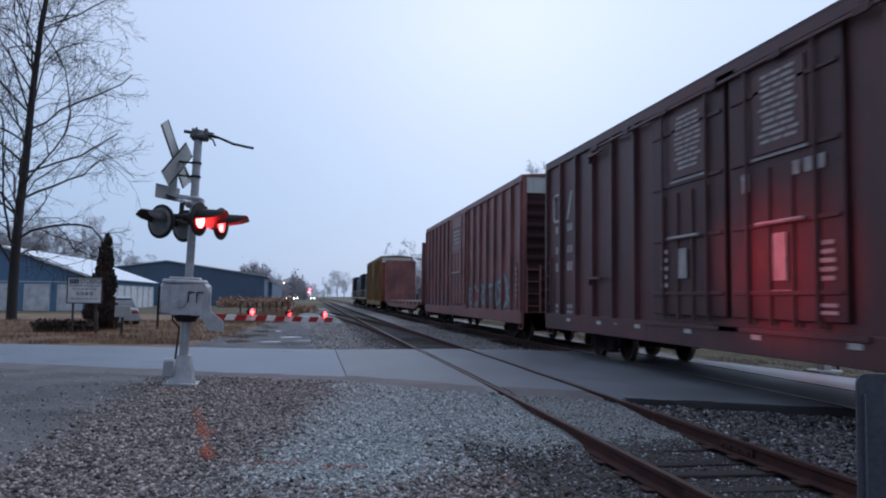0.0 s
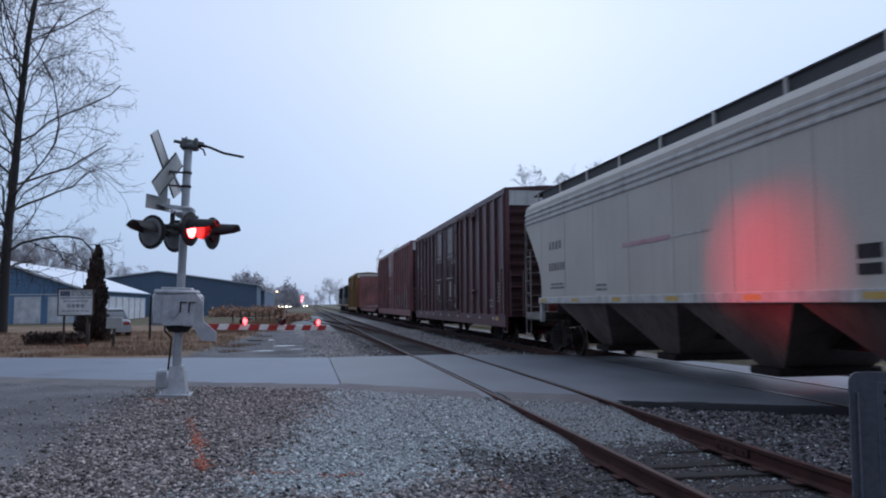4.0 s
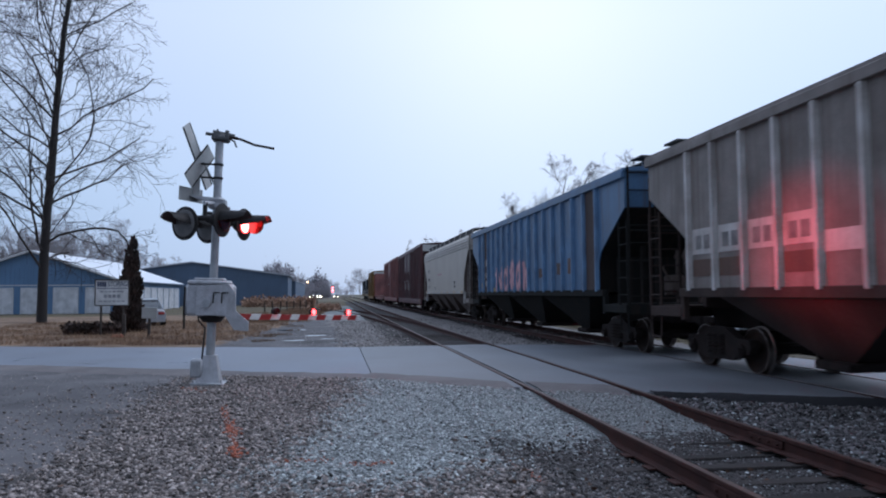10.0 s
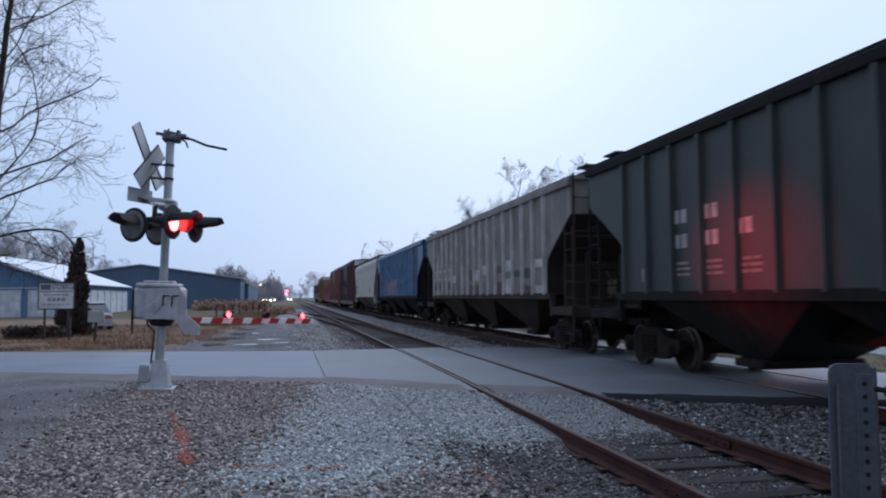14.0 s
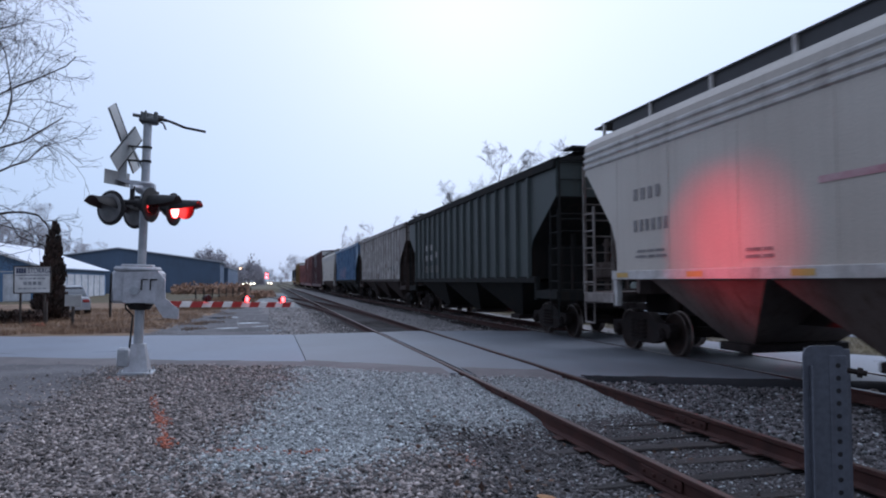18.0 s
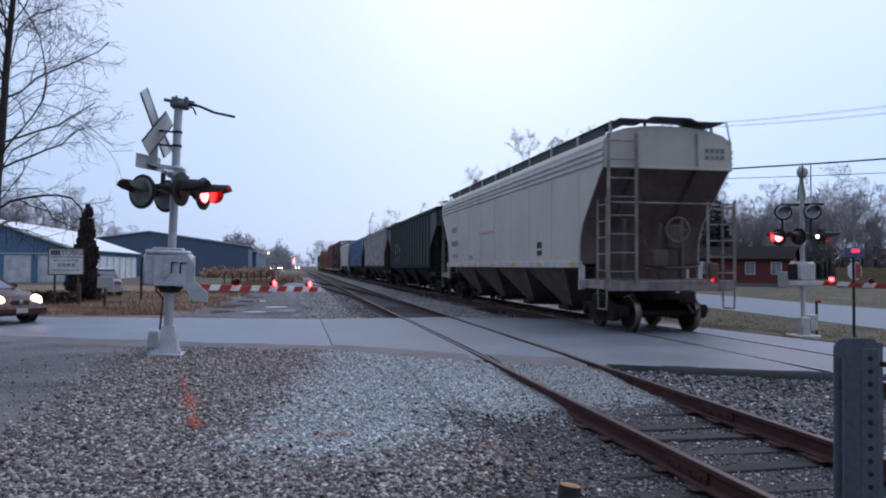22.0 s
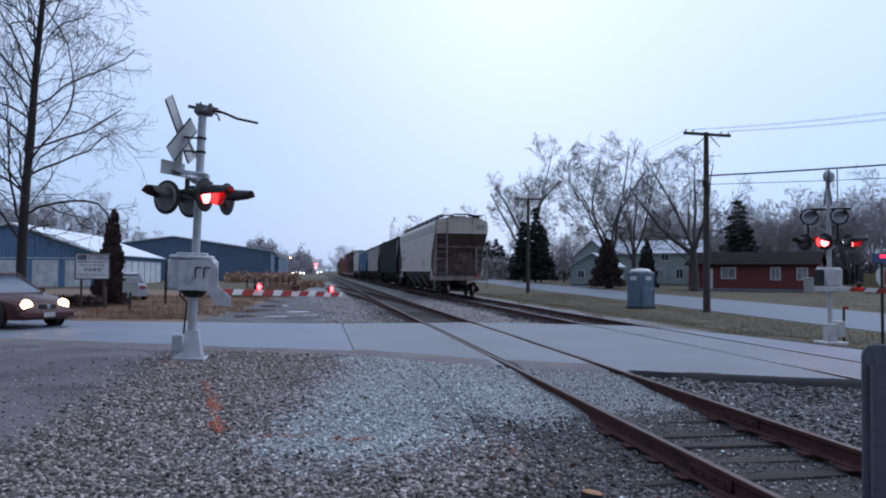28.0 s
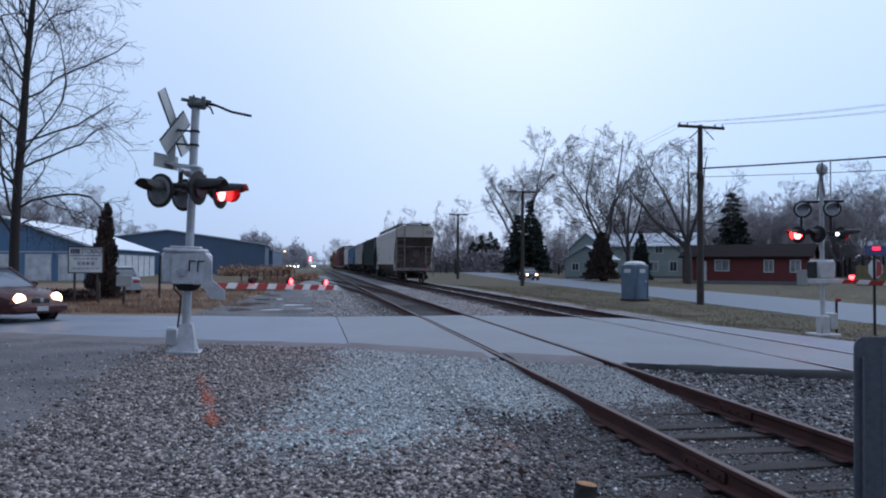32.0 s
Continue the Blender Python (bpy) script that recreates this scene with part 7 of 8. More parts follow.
def car(name, m, paint, label, lit, glassmat="window_dark"):
    """A saloon car: front towards +x, wheels under it."""
    M.setdefault("tyre", mat("tyre", (0.02, 0.02, 0.021), 0.85, second=(0.03, 0.03, 0.03), scale=6, grain=60, bump=0.1))
    M.setdefault("alloy", mat("alloy", (0.45, 0.46, 0.48), 0.35, 0.8, second=(0.3, 0.3, 0.31), scale=6, grain=40, bump=0.02))
    c = thing(name, m, label, "car", "cars on the roads")
    half = [(-2.25, 0.5, 0.72), (-2.2, 0.8, 0.8), (-1.6, 0.9, 0.84), (-0.4, 0.92, 0.86), (0.9, 0.9, 0.86), (1.7, 0.8, 0.84), (2.15, 0.68, 0.74), (2.3, 0.5, 0.6)]
    ms, rows = Mesh(), []
    for x, top, w in half:
        rows.append([(x, -w, 0.24), (x, -w - 0.03, 0.5), (x, -w, top - 0.08), (x, -w + 0.12, top), (x, 0, top + 0.03), (x, w - 0.12, top), (x, w, top - 0.08), (x, w + 0.03, 0.5), (x, w, 0.24)])
    k = 9
    ms.add([p for r in rows for p in r], [(i * k + j, i * k + (j + 1) % k, (i + 1) * k + (j + 1) % k, (i + 1) * k + j) for i in range(len(rows) - 1) for j in range(k)] + [tuple(range(k)), tuple(range((len(rows) - 1) * k, len(rows) * k))])
    body = part("body", ms, paint, c)
    cab = [(-1.75, 0.86, 0.76), (-1.0, 1.36, 0.62), (0.15, 1.4, 0.62), (1.05, 0.9, 0.76)]
    ms = Mesh()
    ms.add([p for x, z, w in cab for p in ((x, -w, z), (x, w, z))] + [(-1.75, -0.76, 0.8), (1.05, -0.76, 0.8), (-1.75, 0.76, 0.8), (1.05, 0.76, 0.8)],
           [(0, 1, 3, 2), (2, 3, 5, 4), (4, 5, 7, 6), (0, 2, 4, 6, 9, 8), (1, 3, 5, 7, 11, 10)])
    part("glasshouse", ms, glassmat, c)
    part("roof", Mesh().prism([(-1.05, 1.35), (-0.95, 1.4), (0.1, 1.44), (0.22, 1.39)], 1, -0.62, 0.62), paint, c)
    for s in (-1, 1):
        for a, b in (((-1.75, 0.84), (-1.0, 1.36)), ((1.05, 0.88), (0.18, 1.4)), ((-0.35, 0.88), (-0.38, 1.38))):
            part("pillar", Mesh().rod((a[0], s * 0.765, a[1]), (b[0], s * 0.63, b[1]), 0.035, n=6), paint, c)
        part("mirror", Mesh().box((0.75, s * 0.95, 0.97), (0.14, 0.2, 0.14), 0.03), paint, c)
        part("door_line", Mesh().box((-0.35, s * 0.888, 0.6), (0.015, 0.02, 0.5)).box((0.75, s * 0.888, 0.6), (0.015, 0.02, 0.5)), "black_paint", body)
        part("headlight", Mesh().spin([(0.0, -0.06), (0.16, -0.04), (0.14, 0.03), (0.0, 0.06)], (2.2, s * 0.52, 0.6), "x", 16), lit, c, "lit headlight")
        part("tail_light", Mesh().box((-2.24, s * 0.6, 0.68), (0.06, 0.3, 0.14), 0.02), "gate_red", c)
    part("grille", Mesh().box((2.285, 0, 0.56), (0.05, 0.5, 0.14), 0.02), "black_paint", c)
    part("badge", Mesh().box((2.32, 0, 0.57), (0.02, 0.1, 0.1), 0.01), "alloy", c)
    part("bumper", Mesh().box((2.27, 0, 0.36), (0.16, 1.55, 0.2), 0.05), paint, c)
    part("licence_plate", Mesh().box((2.36, 0, 0.36), (0.01, 0.32, 0.12)), "grey_back", c)
    for x in (-1.4, 1.45):
        for s in (-1, 1):
            w = part("wheel", Mesh().spin([(0.2, -0.1), (0.29, -0.11), (0.32, -0.08), (0.325, 0.0), (0.32, 0.08), (0.29, 0.11), (0.2, 0.1)], (x, s * 0.8, 0.32), "y", 22), "tyre", c)
            part("hubcap", Mesh().spin([(0.0, -0.02), (0.2, -0.05), (0.2, 0.05), (0.0, 0.02)], (x, s * 0.84, 0.32), "y", 18), "alloy", w)
            part("wheel_arch", Mesh().spin([(0.33, -0.02), (0.39, -0.02), (0.39, 0.02), (0.33, 0.02)], (x, s * 0.885, 0.34), "y", 20), "black_paint", body)
    return c


M["paint_maroon"] = mat("paint_maroon", (0.065, 0.018, 0.015), 0.3, 0.0, spec=0.35, second=(0.05, 0.014, 0.013), scale=3, grain=60, bump=0.0)
M["paint_silver"] = mat("paint_silver", (0.26, 0.27, 0.29), 0.35, 0.4, second=(0.35, 0.36, 0.38), scale=3, grain=60, bump=0.0)
M["paint_dark"] = mat("paint_dark", (0.06, 0.065, 0.07), 0.3, 0.3, second=(0.04, 0.045, 0.05), scale=3, grain=60, bump=0.0)
M["windscreen"] = glass("windscreen", (0.1, 0.12, 0.15), 0.05)
M["headlight_warm"] = glow("headlight_warm", (1.0, 0.6, 0.3), 7.0)
M["lens_off"] = glass("lens_off", (0.5, 0.52, 0.55), 0.1)
waiting_car = car("saloon_car", pose(-8.4, 20.6, -0.04), "paint_maroon", "dark maroon saloon car with lit headlights", "headlight_warm", "windscreen")
coming_car = car("saloon_car", pose(26, 120, -0.33), "paint_dark", "dark car driving with its headlights on", "headlight_warm")
car("parked_car", pose(-10.1, 41.0, -0.08, 0, 0, 112), "paint_silver", "silver parked car behind the storage sign", "lens_off")


# ---- the street beyond ----
STREET = [(-20, 17.6), (20, 21.0), (45, 23.5), (80, 26.5), (120, 31.0), (170, 37.0), (260, 50.0)]


def street_x(y):
    return lerp_table(y, STREET)


def build_street():
    ms, rows = Mesh(), []
    for y in list(np.arange(-20, 90, 2.0)) + list(np.arange(90, 260, 8.0)):
        c = street_x(y)
        a, b = c - 3.7 + 0.12 * noise.noise((0, y * 0.4, 1)), c + 3.7 + 0.12 * noise.noise((3, y * 0.4, 1))
        rows.append([(a - 0.05, float(y), -0.45), (a, float(y), -0.315), (c, float(y), -0.27), (b, float(y), -0.315), (b + 0.05, float(y), -0.45)])
    ms.add([p for r in rows for p in r], [(i * 5 + j, i * 5 + j + 1, (i + 1) * 5 + j + 1, (i + 1) * 5 + j) for i in range(len(rows) - 1) for j in range(4)])
    single("street", ms, "street", "pale worn street running beside the tracks", "road", kind="structure")


build_street()


def drive(x0, y0, x1, y1, w, label):
    d = Vector((x1 - x0, y1 - y0, 0)).normalized()
    n = Vector((-d.y, d.x, 0)) * w / 2
    pts = [Vector((x0, y0, -0.318)) - n, Vector((x0, y0, -0.318)) + n, Vector((x1, y1, -0.32)) + n, Vector((x1, y1, -0.32)) - n]
    ms = Mesh().add([tuple(p) for p in pts] + [(p.x, p.y, -0.42) for p in pts], [(0, 1, 2, 3), (0, 1, 5, 4), (1, 2, 6, 5), (2, 3, 7, 6), (3, 0, 4, 7)])
    single("driveway", ms, "street", label, "driveway", kind="structure")


drive(30.5, 86, 41, 98, 3.4, "pale driveway leading to the green house")


# ---- distant lights and signals along the line ----
def far_lights():
    s = thing("railway_signal", pose(-0.9, 330, -0.2), "distant railway signal showing a red light", "railway signal")
    part("mast", Mesh().rod((0, 0, 0), (0, 0, 6.0), 0.12, n=8), "galv", s)
    part("head", Mesh().box((0, -0.1, 4.3), (0.9, 0.3, 2.6), 0.1), "black_paint", s)
    part("lamp", Mesh().spin([(0.0, -0.2), (0.5, -0.1), (0.0, 0.0)], (0, -0.3, 4.6), "y", 14), "red_lens_far", s)
    part("lamp", Mesh().spin([(0.0, -0.2), (0.45, -0.1), (0.0, 0.0)], (0, -0.3, 3.4), "y", 14), "red_lens_far", s)
    l = thing("street_lamp", pose(-7.2, 175, -0.2), "distant lit street lamp on a pole", "street lamp")
    part("pole", Mesh().rod((0, 0, 0), (0, 0, 4.6), 0.08, n=8), "galv", l)
    part("arm", Mesh().rod((0, 0, 4.6), (0.9, 0, 4.8), 0.05, n=6), "galv", l)
    part("bulb", Mesh().spin([(0.0, -0.2), (0.22, 0.0), (0.0, 0.12)], (0.9, 0, 4.65), "z", 12), M["headlight_warm"], l)
    for x, y in ((-6.2, 300), (-9.5, 310), (0.6, 360)):
        v = thing("distant_vehicle", pose(x, y, -0.3), "distant vehicle with its lights on", "car")
        part("body", Mesh().box((0, 0, 1.0), (2.0, 4.5, 1.5), 0.3), "paint_silver", v)
        for a_ in (-0.8, 0.8):
            for b_ in (-1.4, 1.4):
                part("wheel", Mesh().rod((a_ - 0.1, b_, 0.33), (a_ + 0.1, b_, 0.33), 0.34, n=14), "tyre", v)
        for k in (-0.7, 0.7):
            part("headlight", Mesh().box((k, -2.3, 0.8), (0.4, 0.1, 0.3), 0.05), "headlight", v)


far_lights()

# ---- trees ----
def ring_mesh(name, segs, sides, material):
    """Tapered bars for an array of rows x0 y0 z0 x1 y1 z1 r0 r1."""
    s = np.asarray(segs, float)
    a, b, r0, r1 = s[:, 0:3], s[:, 3:6], s[:, 6], s[:, 7]
    d = b - a
    d /= np.linalg.norm(d, axis=1, keepdims=True) + 1e-9
    up = np.where(np.abs(d[:, 2:3]) < 0.9, [[0, 0, 1.0]], [[1.0, 0, 0]])
    u = np.cross(d, up)
    u /= np.linalg.norm(u, axis=1, keepdims=True) + 1e-9
    w = np.cross(d, u)
    ang = np.arange(sides) * 2 * np.pi / sides
    ring = u[:, None] * np.cos(ang)[None, :, None] + w[:, None] * np.sin(ang)[None, :, None]
    v = np.concatenate([a[:, None] + ring * r0[:, None, None], b[:, None] + ring * r1[:, None, None]], 1).reshape(-1, 3)
    i = np.arange(sides)
    quad = np.stack([i, (i + 1) % sides, sides + (i + 1) % sides, sides + i], 1)
    f = (np.arange(len(s))[:, None, None] * 2 * sides + quad[None]).reshape(-1, 4)
    me = raw_mesh(name, v, f, material)
    me.shade_smooth()
    return me


def grow_tree(seed, height, r0, width, shape, fork=1.0, stems=1, limbs=30, first=0.12, lean=0.7, sag=0.0, fill=1.0, levels=4, fine=0.0065, spread=(0.3, 0.8)):
    """Segments of a bare tree: those of the trunk, and those of each limb with all that grows on it.
    shape gives the crown's width at parts of its height; fork is where the trunk parts into stems."""
    rnd = random.Random(seed)
    trunk, crown = [], []
    count = (0, 9, 6, 4, 0)
    steps = (12, 9, 6, 4, 3)
    bend = (0.035, 0.17, 0.21, 0.23, 0.24)

    def outside(p):
        edge = width * lerp_table(p.z / height, shape)
        return math.hypot(p.x, p.y) > edge * (1 + 0.22 * noise.noise((p.x * 0.35, p.y * 0.35, p.z * 0.35 + seed)))

    def branch(p, d, length, r, level, into, end):
        n = steps[level]
        pts, step, aim = [p.copy()], length / n, d.copy()
        drift = Vector((rnd.gauss(0, 1), rnd.gauss(0, 1), rnd.gauss(0, 1))) * bend[level] * 0.34
        for i in range(n):
            f = i / n
            rise = (0.0, 0.06 - sag * 0.16 * f, 0.03 - sag * 0.12, 0.03 - sag * 0.14, 0.02 - sag * 0.1)[level]
            d = (d + drift + Vector((rnd.gauss(0, bend[level]), rnd.gauss(0, bend[level]), rnd.gauss(0, bend[level]) + rise))).normalized()
            if level == 0 and into is trunk:
                d = (d * 0.75 + aim * 0.25).normalized()
            elif level == 0:
                d = (d + Vector((rnd.gauss(0, 0.09), rnd.gauss(0, 0.09), 0.03))).normalized()
            if rnd.random() < 0.3:
                drift = -drift
            p = p + d * step
            if (level or into is not trunk) and outside(p):
                break
            pts.append(p.copy())
        m = len(pts) - 1
        if m < 1:
            return pts
        for i in range(m):
            into.append((*pts[i], *pts[i + 1], r * (1 - (1 - end) * i / n), r * (1 - (1 - end) * (i + 1) / n)))
        if level and level < levels:
            kids = max(1, round(count[level] * fill * (m / n) ** 0.5 * rnd.uniform(0.8, 1.2)))
            for k in range(kids):
                sprout(pts, 0.15 + 0.85 * (k + rnd.random()) / kids, length * (0.5, 0.46, 0.42, 0.4)[level - 1], r, level, into)
        return pts

    def sprout(pts, t, length, r, level, into, up=0.0):
        m = len(pts) - 1
        t = min(t, 0.999)
        j = int(t * m)
        q = pts[j].lerp(pts[j + 1], t * m - j)
        base = (pts[j + 1] - pts[j]).normalized()
        side = Matrix.Rotation(rnd.uniform(0, 2 * math.pi), 3, base) @ base.orthogonal().normalized()
        d = (side + base * (up + rnd.uniform(-0.15, 0.25) if level == 0 else rnd.uniform(0.7, 1.4))).normalized()
        rr = max(fine * (1.6, 1.4, 1.2, 1.0)[level], r * (1 - 0.65 * t) * (0.3 if level == 0 else 0.48))
        branch(q, d, length * (1.15 - 0.45 * t) * rnd.uniform(0.75, 1.2), rr, level + 1, into, 0.45)

    bole = branch(Vector((0, 0, -0.2)), Vector((rnd.uniform(-.03, .03), rnd.uniform(-.03, .03), 1)), height * fork + 0.2, r0, 0, trunk, 0.25 if stems == 1 else 0.8)
    leaders = [(bole, r0, first)]
    for k in range(stems if stems > 1 else 0):
        a = 2 * math.pi * (k + rnd.uniform(-0.25, 0.25)) / stems
        out = rnd.uniform(*spread) if k else 0.12
        d = Vector((out * math.cos(a), out * math.sin(a), 1)).normalized()
        own = []
        crown.append(own)
        pts = branch(bole[-1 - (k % 3)], d, height * (1 - fork) * rnd.uniform(0.85, 1.02), r0 * rnd.uniform(0.42, 0.6), 0, own, 0.16)
        leaders.append((pts, r0 * 0.5, 0.08))
    share = limbs // len(leaders) if stems > 1 else limbs
    for pts, r, lo in leaders:
        for k in range(share if (stems == 1 or pts is not bole) else 2):
            t = lo + (1 - lo) * (k + rnd.random()) / share if (stems == 1 or pts is not bole) else rnd.uniform(0.6, 0.95)
            own = []
            crown.append(own)
            sprout(pts, t, width * 1.35 * (1.0 if stems == 1 else 0.8), r, 0, own, lean)
    return trunk, [c for c in crown if c]


def bare_tree(name, m, label, segs, group="", whole=False, bark="bark", twig="twig"):
    t = thing(name, m, label, "tree", group)
    part("trunk", ring_mesh("trunk", segs[0], 9, bark), None, t)
    if whole:
        c = part("crown", ring_mesh("crown", [s for limb in segs[1] for s in limb], 3, "wood_twig_haze"), None, t)
        tagged(c, kind="stuff")
    else:
        for limb in segs[1]:
            part("limb", ring_mesh("limb", limb, 4, twig), None, t)
    return t


TALL = [(0, 0.4), (0.08, 0.6), (0.16, 0.88), (0.4, 1.0), (0.62, 0.86), (0.82, 0.62), (1.0, 0.12), (1.05, 0.0)]
VASE = [(0, 0.12), (0.2, 0.5), (0.45, 0.9), (0.7, 1.0), (0.88, 0.78), (1.0, 0.3), (1.04, 0.0)]
bare_tree("big_bare_tree", pose(-17.1, 46.5, -0.1, 0, 0.5, 60), "tall bare tree with a dark trunk and fine drooping twigs", grow_tree(11, 27, 0.3, 7.8, TALL, limbs=46, first=0.1, lean=0.6, sag=0.2, fill=0.92, fine=0.0105))
G = "bare trees across the street"
bare_tree("bare_tree", pose(36.6, 126, -0.36), "large bare tree with spreading limbs over dark evergreens", grow_tree(3, 28, 0.45, 7.6, VASE, 0.2, 5, 46, fill=1.1, fine=0.015), G, bark="grey_bark", twig="grey_twig")
bare_tree("bare_tree", pose(33.4, 80.5, -0.36), "tall bare tree with many spreading limbs", grow_tree(5, 18.4, 0.36, 6.7, VASE, 0.2, 5, 44, fill=0.95, fine=0.013), G, bark="grey_bark", twig="grey_twig")
bare_tree("bare_tree", pose(38.4, 85, -0.36), "tall bare tree beside the green house", grow_tree(8, 17.4, 0.32, 5.2, VASE, 0.2, 4, 32, fill=0.85, fine=0.013), G, bark="grey_bark", twig="grey_twig")
bare_tree("bare_tree", pose(36.6, 67.2, -0.36, 0, -2, 0), "bare spreading tree beside the red house", grow_tree(9, 14.2, 0.42, 6.0, VASE, 0.3, 5, 34, lean=0.6, sag=0.2, fill=0.85, fine=0.012, spread=(0.5, 1.1)), G, bark="grey_bark", twig="grey_twig")

FAR = [grow_tree(s, h, 0.2, h * 0.27, VASE, 0.2, 4, 30, fill=1.2, levels=3, fine=0.016) for s, h in ((21, 15), (22, 13), (23, 17), (24, 12))]
FAR_PROTO = []
for k, sg in enumerate(FAR):
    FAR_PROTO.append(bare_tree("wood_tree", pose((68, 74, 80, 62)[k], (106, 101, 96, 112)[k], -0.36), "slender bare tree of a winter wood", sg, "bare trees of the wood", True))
rnd = random.Random(12)


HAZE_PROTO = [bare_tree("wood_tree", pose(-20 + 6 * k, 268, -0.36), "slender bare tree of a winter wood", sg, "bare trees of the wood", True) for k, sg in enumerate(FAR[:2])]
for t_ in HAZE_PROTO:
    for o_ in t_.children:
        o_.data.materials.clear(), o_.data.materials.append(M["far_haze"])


def scatter_trees(n, x0, y0, x1, y1, deep, smin, smax, far=False):
    for i in range(n):
        f = (i + rnd.random()) / n
        x, y = x0 + (x1 - x0) * f + rnd.uniform(-deep, deep) * 0.3, y0 + (y1 - y0) * f + rnd.uniform(0, deep)
        if abs(x - street_x(y)) < 5:
            x += 10
        t = copy_thing(HAZE_PROTO[i % 2] if far else FAR_PROTO[rnd.randrange(4)], pose(0, 0, 0))
        s = rnd.uniform(smin, smax)
        t.matrix_basis = pose(x, y, -0.36, 0, 0, rnd.uniform(0, 360)) @ Matrix.Diagonal((s, s, s, 1))


scatter_trees(40, 60, 116, 98, 84, 22, 0.85, 1.15)
scatter_trees(26, 62, 132, 110, 88, 26, 0.95, 1.25)
scatter_trees(10, 44, 118, 60, 108, 14, 0.7, 1.0)
scatter_trees(12, 22, 178, 27, 130, 18, 0.6, 0.95)
scatter_trees(30, -72, 120, -36, 130, 16, 0.8, 1.05)
scatter_trees(3, -41, 168, -33, 172, 8, 0.55, 0.7)
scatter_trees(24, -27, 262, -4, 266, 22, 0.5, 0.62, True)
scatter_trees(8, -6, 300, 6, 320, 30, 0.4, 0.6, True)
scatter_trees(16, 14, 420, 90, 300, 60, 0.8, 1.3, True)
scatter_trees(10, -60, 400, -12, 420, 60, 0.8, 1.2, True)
scatter_trees(14, 40, 250, 80, 200, 25, 0.8, 1.2)


# ---- evergreens and hedges, built of small sprays ----
def sprays(name, pts, dirs, size, material, rng):
    """Small bent leaf sprays at points."""
    n = len(pts)
    d = dirs / (np.linalg.norm(dirs, axis=1, keepdims=True) + 1e-9)
    side = np.cross(d, rng.normal(size=(n, 3)))
    side /= np.linalg.norm(side, axis=1, keepdims=True) + 1e-9
    nrm = np.cross(d, side)
    L = size * rng.uniform(0.6, 1.4, (n, 1))
    v = np.stack([pts - side * L * 0.12, pts + d * L * 0.5 + side * L * 0.32 + nrm * L * 0.08, pts + d * L, pts + d * L * 0.45 - side * L * 0.3 + nrm * L * 0.1], 1).reshape(-1, 3)
    f = np.arange(n * 4).reshape(n, 4)
    return raw_mesh(name, v, f, material)


def cone_evergreen(name, m, h, r, label, seed, count=2600, lean=0.7, size=0.28, power=0.8, material="needle", skirt=0.04):
    rng = np.random.default_rng(seed)
    t = thing(name, m, label, "evergreen")
    z = h * (1 - np.sqrt(rng.uniform(0, 1, count)))
    z = np.clip(z + skirt * h, skirt * h, h)
    lump = 1 + 0.16 * np.sin(z * 5.1 + seed) + 0.1 * rng.normal(size=count)
    rad = r * np.clip((h - z) / (h * (1 - skirt)), 0, 1) ** power * lump * np.sqrt(rng.uniform(0.45, 1.0, count))
    a = rng.uniform(0, 2 * np.pi, count)
    pts = np.stack([rad * np.cos(a), rad * np.sin(a), z], 1)
    dirs = np.stack([np.cos(a), np.sin(a), np.full(count, lean)], 1) + 0.35 * rng.normal(size=(count, 3))
    part("foliage", sprays("foliage", pts, dirs, size, material, rng), None, t)
    part("trunk", Mesh().rod((0, 0, -0.1), (0, 0, h * 0.9), 0.05 + 0.02 * h, 0.02, n=8), "bark", t)
    part("inner_growth", Mesh().spin([(0.0, skirt * h), (r * 0.62, skirt * h + 0.1), (r * 0.5, h * 0.4), (r * 0.22, h * 0.75), (0.0, h * 0.93)], axis="z", n=12), material, t)
    return t


cone_evergreen("cypress", pose(-8.75, 33.2, -0.1, 0, 2, 0), 4.0, 0.6, "narrow dark columnar cypress behind the sign", 4, 3000, 1.9, 0.2, 0.75, "hedge")
cone_evergreen("thuja", pose(32.3, 79.0, -0.36), 5.5, 1.75, "broad dull brown conical evergreen on the lawn", 5, 3200, 1.0, 0.36, 0.75, "thuja")
cone_evergreen("thuja", pose(34.6, 73.6, -0.36), 5.3, 1.0, "narrow dark evergreen on the lawn", 6, 2200, 1.4, 0.3, 0.7)


